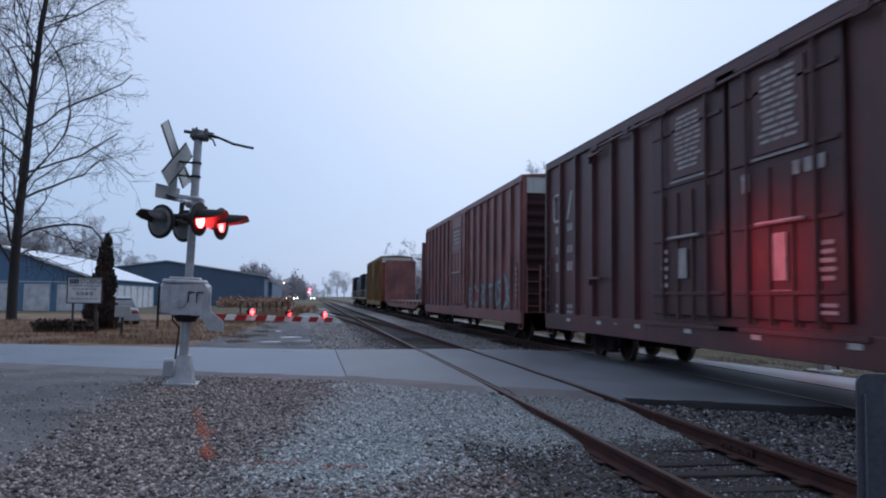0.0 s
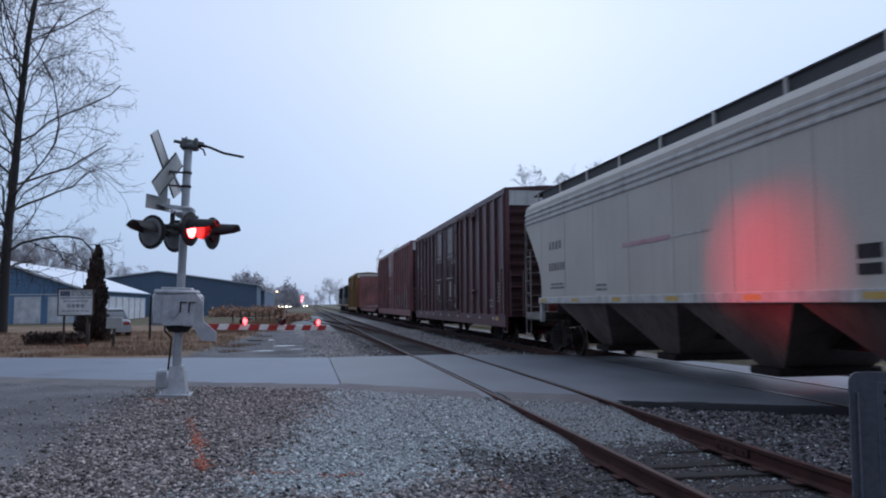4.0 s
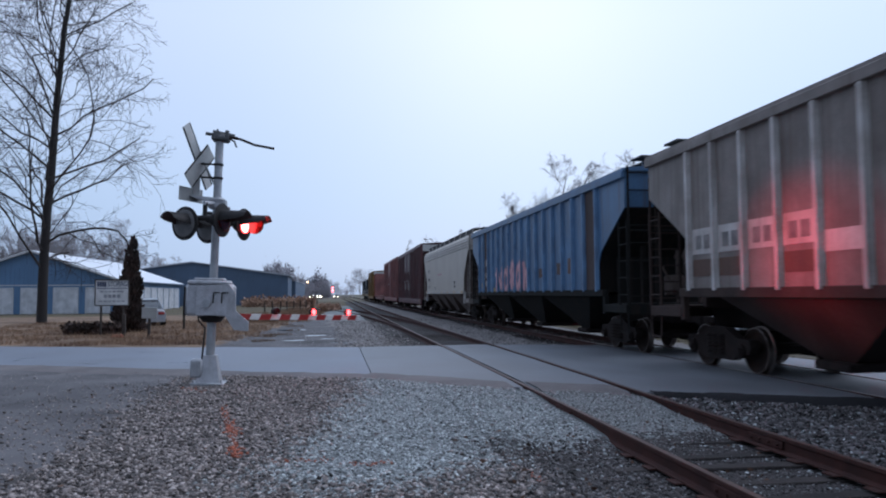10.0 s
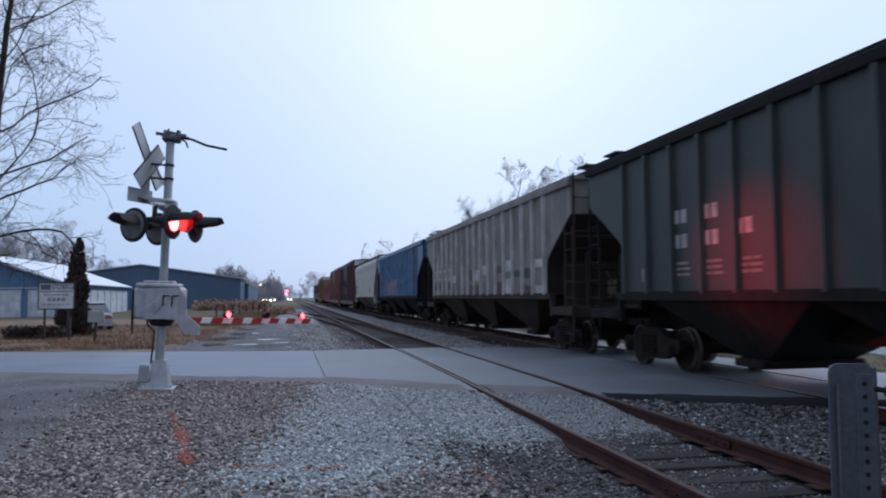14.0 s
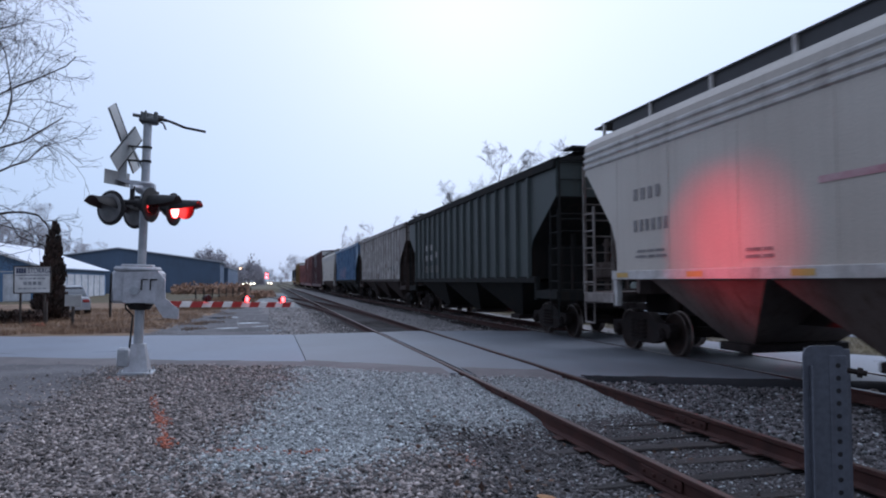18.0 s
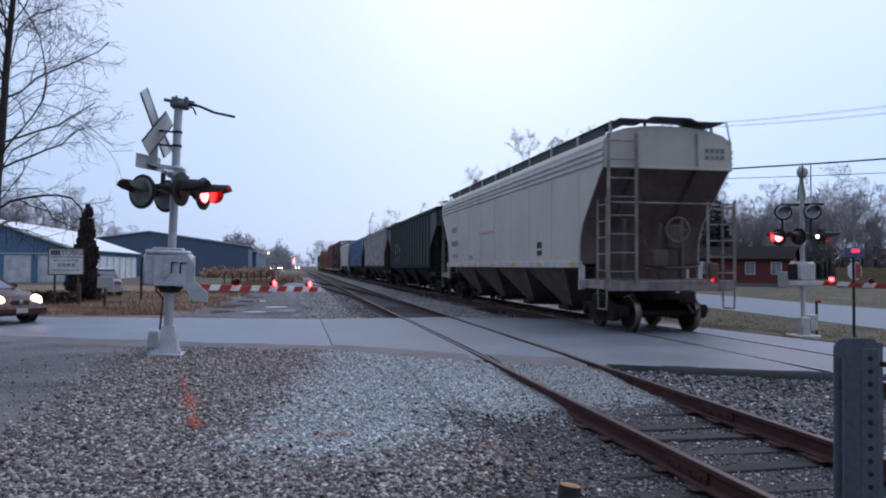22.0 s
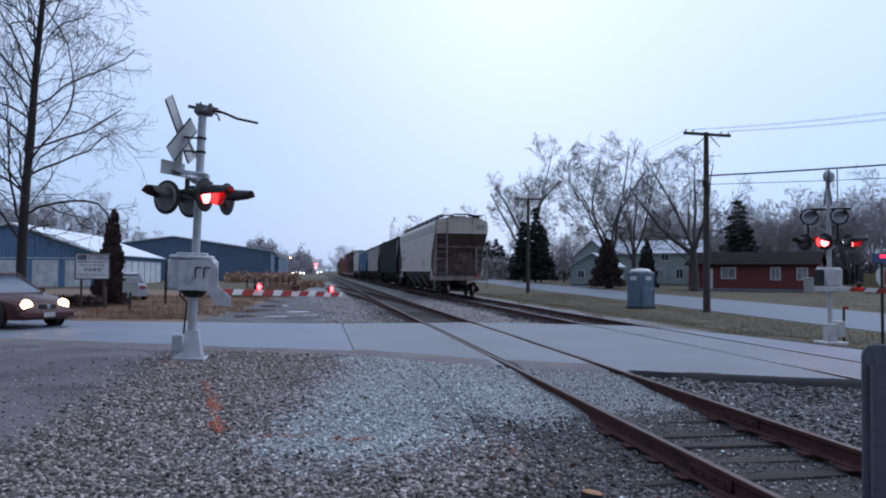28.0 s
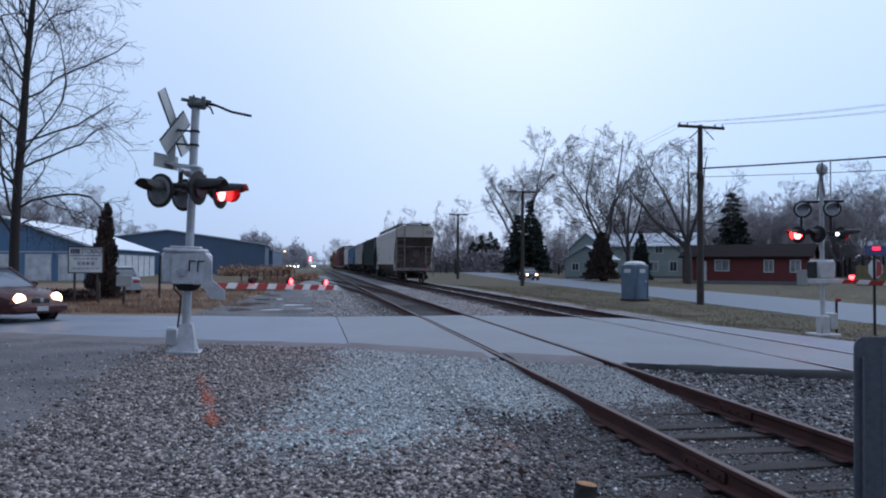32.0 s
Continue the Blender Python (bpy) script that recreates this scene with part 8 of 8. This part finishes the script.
def spruce(m, h, r, label, seed, name="spruce"):
    rng = np.random.default_rng(seed)
    t = thing(name, m, label, "evergreen")
    P, D, segs = [], [], []
    levels = 17
    for k in range(levels):
        z = h * (0.1 + 0.88 * k / levels)
        R = r * (1 - k / levels) ** 0.85 * rng.uniform(0.8, 1.15)
        for j in range(13 if k < 12 else 8):
            a = rng.uniform(0, 2 * np.pi)
            L = R * rng.uniform(0.7, 1.1)
            tip = np.array([L * np.cos(a), L * np.sin(a), z - 0.18 * L])
            segs.append((0, 0, z, *tip, 0.05, 0.012))
            for q in np.linspace(0.15, 1, max(5, int(L * 9))):
                for _ in range(3):
                    P.append(np.array([0, 0, z]) * (1 - q) + tip * q + rng.normal(size=3) * 0.08)
                    D.append(np.array([np.cos(a), np.sin(a), -0.25]) + rng.normal(size=3) * 0.5)
    part("needles", sprays("needles", np.array(P), np.array(D), 0.42, "needle", rng), None, t)
    tagged(part("bough", ring_mesh("bough", segs, 4, "bark"), None, t), kind="stuff")
    part("trunk", Mesh().rod((0, 0, -0.1), (0, 0, h), 0.17, 0.02, n=8), "bark", t)


spruce(pose(55.4, 90, -0.36), 12.2, 3.5, "dark layered spruce behind the red house", 1)
for i, (x, y, h, r) in enumerate(((34.8, 122, 11.0, 2.8), (36.6, 121, 13.5, 3.2), (38.4, 123.5, 10.5, 2.7))):
    spruce(pose(x, y, -0.36), h, r, "dark evergreen at the street corner", 20 + i, "evergreen")
for i, (x, y, h) in enumerate(((49.5, 225, 9.5), (51.5, 222, 11.5), (54, 220, 12.5), (56.5, 223, 10.5))):
    spruce(pose(x, y, -0.36), h, 3.4, "dark evergreen down the street", 30 + i, "evergreen")


def hedge(m, w, d, h, label, seed, count=1400, material="hedge", size=0.2, dome=False):
    rng = np.random.default_rng(seed)
    t = thing("hedge", m, label, "hedge")
    pts = np.stack([rng.uniform(-w / 2, w / 2, count), rng.uniform(-d / 2, d / 2, count), h * rng.uniform(0.05, 1, count) * (1 + 0.15 * rng.normal(size=count))], 1)
    if dome:
        pts[:, 2] *= np.sqrt(np.clip(1 - (2 * pts[:, 0] / w) ** 2, 0.03, 1)) * (1 + 0.06 * np.sin(pts[:, 0] * 1.7 + seed))
    part("foliage", sprays("foliage", pts, rng.normal(size=(count, 3)) + [0, 0, 0.8], size, material, rng), None, t)
    if not dome:
        part("inner_growth", Mesh().box((0, 0, h * 0.3), (w * 0.9, d * 0.7, h * 0.6), 0.05), material, t)


hedge(pose(-9.75, 31.8, -0.1, 0, 0, 8), 2.0, 0.6, 0.38, "low dark reddish hedge beneath the sign", 2)
hedge(pose(-8.5, 33.2, -0.1), 0.9, 0.6, 0.4, "low dark reddish hedge beneath the cypress", 3, 800)
hedge(pose(47.5, 205, -0.36), 14, 4, 5.0, "brown leafless thicket by the far house", 4, 3000, "hedge", 0.8)
hedge(pose(34, 168, -0.36, 0, 0, -20), 46, 5, 4.2, "leafless undergrowth behind the houses", 24, 6000, "wood_twig_haze", 0.9)
hedge(pose(78, 128, -0.36, 0, 0, -35), 70, 6, 4.6, "leafless undergrowth at the foot of the wood", 25, 9000, "wood_twig_haze", 0.8)
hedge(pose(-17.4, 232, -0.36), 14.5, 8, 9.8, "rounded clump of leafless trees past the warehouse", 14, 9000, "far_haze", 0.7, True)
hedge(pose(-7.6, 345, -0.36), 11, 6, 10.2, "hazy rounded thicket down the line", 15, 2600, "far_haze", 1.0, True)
hedge(pose(-0.9, 71, -0.1, 0, 0, 80), 8, 1.5, 0.3, "tawny dead brush along the line", 5, 4200, "tawny", 0.4)
hedge(pose(-7, 96, -0.1, 0, 0, 0), 9, 2.5, 1.0, "dull brush before the warehouse", 6, 2000, "tawny", 0.4)


# ---- grass ----
def blades(name, spots, hmin, hmax, material, label, seed):
    rng = np.random.default_rng(seed)
    n = len(spots)
    p = np.array([(x, y, lie(x, y) - 0.01) for x, y in spots])
    a = rng.uniform(0, 2 * np.pi, n)
    h = rng.uniform(hmin, hmax, n)
    w = np.stack([np.cos(a), np.sin(a), np.zeros(n)], 1) * (0.006 + 0.05 * h)[:, None] * 0.5
    tip = p + np.stack([rng.normal(0, 0.35, n) * h, rng.normal(0, 0.35, n) * h, h], 1)
    v = np.stack([p - w, p + w, tip], 1).reshape(-1, 3)
    ob = new(name, raw_mesh(name, v, np.arange(n * 3).reshape(n, 3), material))
    tagged(ob, label, "grass", kind="stuff")


def spots_in(n, x0, x1, y0, y1, ok, seed):
    rng = np.random.default_rng(seed)
    out = []
    while len(out) < n:
        x, y = rng.uniform(x0, x1), y0 + (y1 - y0) * rng.uniform(0, 1) ** 1.5
        if ok(x, y):
            out.append((x, y))
    return out


off_street = lambda x, y: abs(x - street_x(y)) > 3.75 and not in_road(x, y, 0.25) and noise.noise((x * 0.6, y * 0.6, 4)) > -0.35
blades("verge_grass", spots_in(52000, 10.9, 22, 11, 60, off_street, 1), 0.03, 0.10, "grass_blade", "short olive winter grass on the verge", 1)
blades("lawn_grass", spots_in(26000, 24, 46, 30, 90, off_street, 2), 0.04, 0.11, "grass_blade", "short olive winter lawn by the houses", 2)
blades("dry_grass", spots_in(30000, -17, -2.5, 24.2, 46, lambda x, y: ground_zone(x, y) == 5 and not in_road(x, y, 0.2) and noise.noise((x * 0.5, y * 0.5, 8)) > -0.25, 3), 0.05, 0.22, "dry_blade", "tawny dead grass beside the road", 3)
blades("dry_grass", spots_in(9000, -6, 1.0, 42, 80, lambda x, y: ground_zone(x, y) == 5, 4), 0.12, 0.45, "dry_blade", "tall tawny dead grass along the line", 4)
blades("dry_grass", spots_in(2500, -6, 12, 24, 40, lambda x, y: (x < -1.5 or x > 10.2) and ground_zone(x, y) in (0, 1, 2, 7, 8) and noise.noise((x, y, 2)) > 0.25, 5), 0.04, 0.14, "dry_blade", "thin dead weeds in the gravel", 5)


# ---- puddles and marks ----
M["water"] = glass("water", (0.05, 0.055, 0.06), 0.03)


def puddle(x, y, rx, ry, seed):
    out = []
    for k in range(26):
        a = 2 * math.pi * k / 26
        q = 1 + 0.35 * noise.noise((math.cos(a) * 1.4 + seed, math.sin(a) * 1.4, seed))
        out.append((x + rx * q * math.cos(a), y + ry * q * math.sin(a)))
    z = max(lie(px, py) for px, py in out) + 0.004
    single("puddle", Mesh().add([(px, py, z) for px, py in out], [tuple(range(26))]), "water", "shallow puddle reflecting the pale sky", "puddle", "puddles in the gravel", "")


for i, (x, y, rx, ry) in enumerate(((-1.3, 25.4, 0.42, 0.2), (0.25, 23.9, 0.38, 0.16), (-0.7, 28.5, 0.5, 0.3), (-2.6, 24.9, 0.3, 0.14), (-1.8, 33.0, 0.6, 0.5), (-0.2, 26.2, 0.3, 0.14))):
    puddle(x, y, rx, ry, i * 3.7)

# ---- loose stone ----
def ico():
    p = (1 + 5 ** 0.5) / 2
    v = np.array([(-1, p, 0), (1, p, 0), (-1, -p, 0), (1, -p, 0), (0, -1, p), (0, 1, p), (0, -1, -p), (0, 1, -p), (p, 0, -1), (p, 0, 1), (-p, 0, -1), (-p, 0, 1)], float)
    f = np.array([(0, 11, 5), (0, 5, 1), (0, 1, 7), (0, 7, 10), (0, 10, 11), (1, 5, 9), (5, 11, 4), (11, 10, 2), (10, 7, 6), (7, 1, 8), (3, 9, 4), (3, 4, 2), (3, 2, 6), (3, 6, 8), (3, 8, 9), (4, 9, 5), (2, 4, 11), (6, 2, 10), (8, 6, 7), (9, 8, 1)])
    return v / np.linalg.norm(v[0]), f


def stones(name, spots, smin, smax, material, label, seed, lift=0.25, base=lie, fine=True):
    """Crushed stone: small angular lumps half sunk in the ground."""
    rng = np.random.default_rng(seed)
    v0, f0 = ico()
    if fine:
        v0 = np.array([(1, 0, 0), (0, 1, 0), (-1, 0, 0), (0, -1, 0), (0, 0, 1), (0, 0, -1)], float)
        f0 = np.array([(0, 1, 4), (1, 2, 4), (2, 3, 4), (3, 0, 4), (1, 0, 5), (2, 1, 5), (3, 2, 5), (0, 3, 5)])
    q = len(v0)
    shapes = [(v0 + rng.normal(0, 0.28, v0.shape)) * rng.uniform(0.7, 1.2, (q, 1)) * np.array([1.1, rng.uniform(0.5, 1), rng.uniform(0.4, 0.75)]) for _ in range(24)]
    n = len(spots)
    V = np.stack(shapes)[rng.integers(0, 24, n)]
    s = smin + (smax - smin) * rng.uniform(0, 1, n) ** 2.0
    a, b = rng.uniform(0, 2 * np.pi, n), rng.normal(0, 0.5, n)
    ca, sa, cb, sb = np.cos(a), np.sin(a), np.cos(b), np.sin(b)
    x, y, z = V[..., 0], V[..., 1], V[..., 2]
    y, z = y * cb[:, None] - z * sb[:, None], y * sb[:, None] + z * cb[:, None]
    x, y = x * ca[:, None] - y * sa[:, None], x * sa[:, None] + y * ca[:, None]
    P = np.array([(px, py, base(px, py)) for px, py in spots])
    verts = (np.stack([x, y, z], -1) * (s / 2)[:, None, None] + P[:, None] + np.stack([0 * s, 0 * s, s * lift * rng.uniform(-0.6, 1, n)], 1)[:, None]).reshape(-1, 3)
    faces = (np.arange(n)[:, None, None] * q + f0[None]).reshape(-1, 3)
    tagged(new(name, raw_mesh(name, verts, faces, material)), label, "gravel", kind="stuff")


def lot_spots(n, x0, x1, y0, y1, ok, seed):
    rng = np.random.default_rng(seed)
    out = []
    while len(out) < n:
        y = y0 * (y1 / y0) ** rng.uniform(0, 1)
        x = rng.uniform(x0, x1)
        if -0.45 * y - 0.3 < x < 0.92 * y + 0.3 and ok(x, y):
            out.append((x, y))
    return out


def clear_of_road(x, y):
    return y < lerp_table(x, NEAR_EDGE) - 0.08


BLUR = random.Random(5)
lot = lambda zone: (lambda x, y: clear_of_road(x, y) and ground_zone(min(x + BLUR.gauss(0, 0.22), NEAR_R), y + BLUR.gauss(0, 0.3)) == zone)
stones("pale_gravel", lot_spots(26000, -1.4, NEAR_L - 0.08, 5.2, 13.4, lot(7), 1), 0.016, 0.05, "stone_light", "pale grey crushed stone of the lot", 1)
stones("brown_gravel", lot_spots(38000, -4.0, 2.4, 3.8, 14.8, lot(0), 2), 0.018, 0.07, "stone_brown", "brownish coarse gravel of the lot", 2)
stones("brown_gravel", lot_spots(900, -4.4, -2.0, 4.2, 13.5, lot(1), 3), 0.02, 0.06, "stone_brown", "coarse gravel strewn over packed dirt", 12)
stones("dirt_gravel", lot_spots(2600, -7.5, -2.0, 4.2, 16, lot(1), 3), 0.01, 0.03, "stone_brown", "scattered small stones on packed dirt", 3)
stones("oily_gravel", lot_spots(11000, 0.6, NEAR_L - 0.08, 3.6, 8.6, lot(3), 4), 0.02, 0.06, "stone_mixed", "dark oily stones beside the siding ties", 4)
stones("oily_gravel", lot_spots(3500, 0.6, NEAR_L - 0.08, 3.6, 8.6, lot(3), 14), 0.02, 0.05, "stone_dark", "dark oily stones beside the siding ties", 15)
stones("pale_gravel", lot_spots(1100, 1.6, NEAR_R - 0.08, 3.6, 8.6, lot(3), 17), 0.02, 0.055, "stone_light", "pale stones strewn among the siding ties", 18)
stones("track_gravel", lot_spots(5500, NEAR_L + 0.08, NEAR_R - 0.08, 2.8, 9.6, lot(3), 5), 0.018, 0.045, "stone_mixed", "dark and pale ballast between the siding rails", 5)
stones("track_gravel", lot_spots(6500, NEAR_L + 0.08, NEAR_R - 0.08, 7, 11.4, lot(7), 15), 0.015, 0.042, "stone_fill", "grey crushed stone filling the siding track", 16)
stones("ballast", lot_spots(15000, NEAR_R + 0.08, 7.5, 3.4, 10.8, clear_of_road, 6), 0.025, 0.075, "stone_mixed", "coarse mixed ballast between the tracks", 6, fine=False)
stones("ballast", lot_spots(1500, NEAR_R + 0.08, 7.5, 3.4, 10.8, clear_of_road, 36), 0.025, 0.07, "stone_light", "pale broken stone strewn between the tracks", 36, fine=False)
stones("ballast", lot_spots(6000, 7.7, 11.5, 5, 9.2, clear_of_road, 7), 0.03, 0.075, "stone_brown", "coarse ballast of the main track", 7, fine=False)
stones("far_ballast", [(x, y) for x, y in zip(RNG.uniform(5.0, 10.4, 9000), 21 + 30 * RNG.uniform(0, 1, 9000) ** 1.6) if y > lerp_table(x, FAR_EDGE) + 0.15], 0.03, 0.09, "stone_far", "coarse tan ballast past the crossing", 8)
stones("far_gravel", [(x, y) for x, y in zip(RNG.uniform(-3.5, 2.6, 2600), 21 + 24 * RNG.uniform(0, 1, 2600) ** 1.5) if y > lerp_table(x, FAR_EDGE) + 0.15], 0.02, 0.05, "stone_fill", "loose gravel past the road", 9)
stones("bank_gravel", [(x, y) for x, y in zip(RNG.uniform(0.0, 2.8, 5200), 21.5 + 22 * RNG.uniform(0, 1, 5200) ** 1.5) if y > lerp_table(x, FAR_EDGE) + 0.15], 0.03, 0.09, "stone_far", "bank of tan gravel beside the siding", 19)


def mark_spots(pts, width, n, seed):
    rng = np.random.default_rng(seed)
    out = []
    for _ in range(n):
        k = rng.integers(0, len(pts) - 1)
        t = rng.uniform()
        out.append((pts[k][0] + (pts[k + 1][0] - pts[k][0]) * t + rng.normal(0, width), pts[k][1] + (pts[k + 1][1] - pts[k][1]) * t + rng.normal(0, width * 1.6)))
    return out


stones("paint_mark", mark_spots([(-1.52, 10.7), (-1.25, 9.2), (-1.12, 8.6), (-0.98, 7.7), (-0.92, 7.3)], 0.035, 420, 1), 0.03, 0.06, "stone_orange", "orange sprayed survey mark on the gravel", 21, 0.5)
stones("paint_mark", mark_spots([(-0.55, 7.1), (-0.05, 7.05)], 0.03, 90, 2), 0.02, 0.045, "stone_orange", "faint orange survey dash on the gravel", 22, 0.5)
stones("paint_mark", mark_spots([(0.1, 6.85), (0.52, 6.8)], 0.03, 90, 3), 0.02, 0.045, "stone_orange", "faint orange survey dash on the gravel", 23, 0.5)
stones("paint_mark", mark_spots([(-2.5, 12.9), (-2.1, 12.3)], 0.06, 70, 4), 0.02, 0.05, "stone_orange", "faint orange survey mark by the signal", 24, 0.5)
stones("paint_mark", mark_spots([(1.6, 6.6), (1.75, 6.1)], 0.04, 40, 5), 0.02, 0.045, "stone_orange", "faint orange survey mark by the siding", 25, 0.5)
stones("paint_mark", mark_spots([(-8.3, 29.6), (-7.75, 28.6)], 0.05, 120, 6), 0.06, 0.13, "stone_orange", "orange survey mark on the verge", 26, 0.8)


# dead leaves and splinters caught along the siding
M["leaf_brown"] = mat("leaf_brown", (0.15, 0.08, 0.05), 0.9, second=(0.08, 0.045, 0.03), scale=20, grain=60, bump=0.1, per_island=0.5)


def litter(name, n, x0, x1, y0, y1, size, label, seed):
    rng = np.random.default_rng(seed)
    x, y = rng.uniform(x0, x1, n), y0 + (y1 - y0) * rng.uniform(0, 1, n) ** 1.4
    p = np.array([(a, b, lie(a, b) + 0.02) for a, b in zip(x, y)])
    d = rng.normal(size=(n, 3)) * np.array([1, 1, 0.25])
    tagged(new(name, sprays(name, p, d, size, "leaf_brown", rng)), label, "leaves", kind="stuff")


litter("leaf_litter", 110, 1.2, NEAR_L - 0.1, 4.0, 8.5, 0.06, "brown dead leaves caught beside the siding", 51)
litter("leaf_litter", 70, NEAR_L + 0.1, NEAR_R - 0.1, 3.4, 9.0, 0.05, "brown dead leaves between the siding rails", 52)
litter("leaf_litter", 90, -7.0, -2.2, 6.0, 16.0, 0.05, "brown dead leaves scattered over the dirt", 53)

# dark shoulder along the near edge of the road
def shoulder():
    ms, rows = Mesh(), []
    for x in np.arange(4.75, 13.0, 0.07):
        a = lerp_table(x, NEAR_EDGE)
        w = 0.17 + 0.1 * noise.noise((x * 1.7, 0, 5)) + 0.06 * noise.noise((x * 6, 0, 5))
        e = float(np.interp(x, [4.7, 5.6, 9.8], [-0.04, 0.1, 0.16])) + 0.12 * noise.noise((x * 2, 2, 5)) + 0.1 * noise.noise((x * 9, 2, 5))
        dz = float(np.interp(x, [10, 14], [0, -0.2]))
        rows.append([(x, a + max(e, -0.02) + 0.06, dz - 0.016), (x, a + max(e, -0.02) - 0.03, dz + 0.005), (x, a - 0.07, dz - 0.015), (x, a - max(w, 0.13), dz - 0.07), (x, a - w - 0.15, dz - 0.24)])
    ms.add([p for r in rows for p in r], [(i * 5 + j, i * 5 + j + 1, (i + 1) * 5 + j + 1, (i + 1) * 5 + j) for i in range(len(rows) - 1) for j in range(4)])
    single("road_shoulder", ms, "asphalt_dark", "broken dark asphalt shoulder of the crossing", "road", kind="structure")


shoulder()


# dirt dragged over the border of the road
def dirt_border():
    ms, rows = Mesh(), []
    for x in list(np.arange(-14, 0.62, 0.2)) + list(np.arange(0.75, NEAR_L - 0.1, 0.15)) + list(np.arange(NEAR_L + 0.14, NEAR_R - 0.12, 0.12)):
        x = float(x)
        a = lerp_table(x, NEAR_EDGE)
        w = (0.45 if x < 0.7 else 0.85) + 0.25 * noise.noise((x * 0.9, 0, 5)) + 0.15 * noise.noise((x * 4, 0, 5))
        q = 0.5 + 0.3 * noise.noise((x * 1.1, 4, 5)) + 0.15 * noise.noise((x * 5, 4, 5))
        z = float(np.interp(x, [-90, -20, -3, 10], [-0.06, -0.03, 0, 0]))
        rows.append([(x, a + max(0.1, w), z - 0.012), (x, a + max(0.1, w) * 0.6, z + 0.008), (x, a - 0.05, z - 0.005), (x, a - max(0.15, q) * 0.6, min(z - 0.03, lie(x, a - q * 0.6) + 0.018)), (x, a - max(0.15, q), lie(x, a - max(0.15, q)) - 0.015)])
    k = 5
    ms.add([p for r in rows for p in r], [(i * k + j, i * k + j + 1, (i + 1) * k + j + 1, (i + 1) * k + j) for i in range(len(rows) - 1) for j in range(k - 1) if rows[i + 1][0][0] - rows[i][0][0] < 0.24])
    single("dirt_border", ms, "road_dirt", "pinkish grey dirt washed over the border of the road", "dirt", kind="structure")


dirt_border()


def shutter_rows(open_at, angle=88.0):
    """Rows of (seconds, angle) for a vane that opens while open_at(t) holds."""
    rows, state, n = [(0.0, open_at(0.0))], open_at(0.0), 32 * 60
    for i in range(1, n + 1):
        now = open_at(i / 60)
        if now != state:
            rows += [((i - 2.3) / 60, state), ((i - 1.1) / 60, state), ((i - 0.5) / 60, None), ((i + 0.1) / 60, now), ((i + 1.3) / 60, now)]
            state = now
    rows.append((32.0, state))
    out = []
    for t, s in rows:
        if out and t <= out[-1][0]:
            continue
        out.append((max(0.0, t), angle / 2 if s is None else (angle if s else 0.0)))
    return out


def relay(t):
    """The flasher relay runs a little early or late."""
    return lerp_table(t, [(0, 0.03), (6, 0.03), (11, 0.0), (17, -0.03), (29, 0.035)])


def motions():
    for car_, ahead, _ in CONSIST:
        walk(car_, [(t, pose(TRACK_X, train_at(t) + ahead, 0)) for t in range(0, 33)])
    for wheelset, y in WHEELSETS:
        if wheelset.parent in ROLLING:
            walk(wheelset, [(k * 0.1, pose(0, y, RAD, -math.degrees((train_at(k * 0.1) - train_at(0)) / RAD), 0, 0)) for k in range(0, 321)])
    # the waiting car rolls up to the gate and stops
    back = Vector((-0.84, 0.54))
    rows = []
    for t, s in ((0, 75), (12, 40), (17, 17), (19, 7.5), (20, 3.6), (21, 0.9), (21.3, 0.45), (21.7, 0.1), (22, 0.0), (32, 0.0)):
        rows.append((t, pose(-8.75 + back.x * s, 21.7 + back.y * s, -0.03, 0, 0, -34)))
    walk(waiting_car, rows)
    # a car comes down the street
    rows = []
    for t, y in ((0, 258), (27, 258), (28, 246), (28.5, 228), (29, 205), (29.5, 176), (30, 151), (30.5, 129.5), (31, 111.5), (31.5, 96.5), (32, 83.4)):
        dx = street_x(y - 3) - street_x(y + 3)
        rows.append((t, pose(street_x(y) - 1.8, y, -0.285, 0, 0, math.degrees(math.atan2(-6, dx)))))
    walk(coming_car, rows)
    for vane, at, phase, pin, axis in SHUTTERS:
        rows = shutter_rows(lambda t: (((t - relay(t)) / FLASH - phase) % 1.0) < 0.5)
        walk(vane, [(t, Matrix.Translation(at + pin) @ pose(0, 0, 0, a * axis[0], a * axis[1], a * axis[2]) @ Matrix.Translation(-pin)) for t, a in rows])
    rows = shutter_rows(lambda t: ((t - 22.85) % 2.667) < 0.35)
    walk(rear_vane, [(t, pose(0.85, -0.42, 1.24, 0, 0, a)) for t, a in rows])


ROLLING = [car_ for car_, ahead, _ in CONSIST if ahead < 110]
motions()
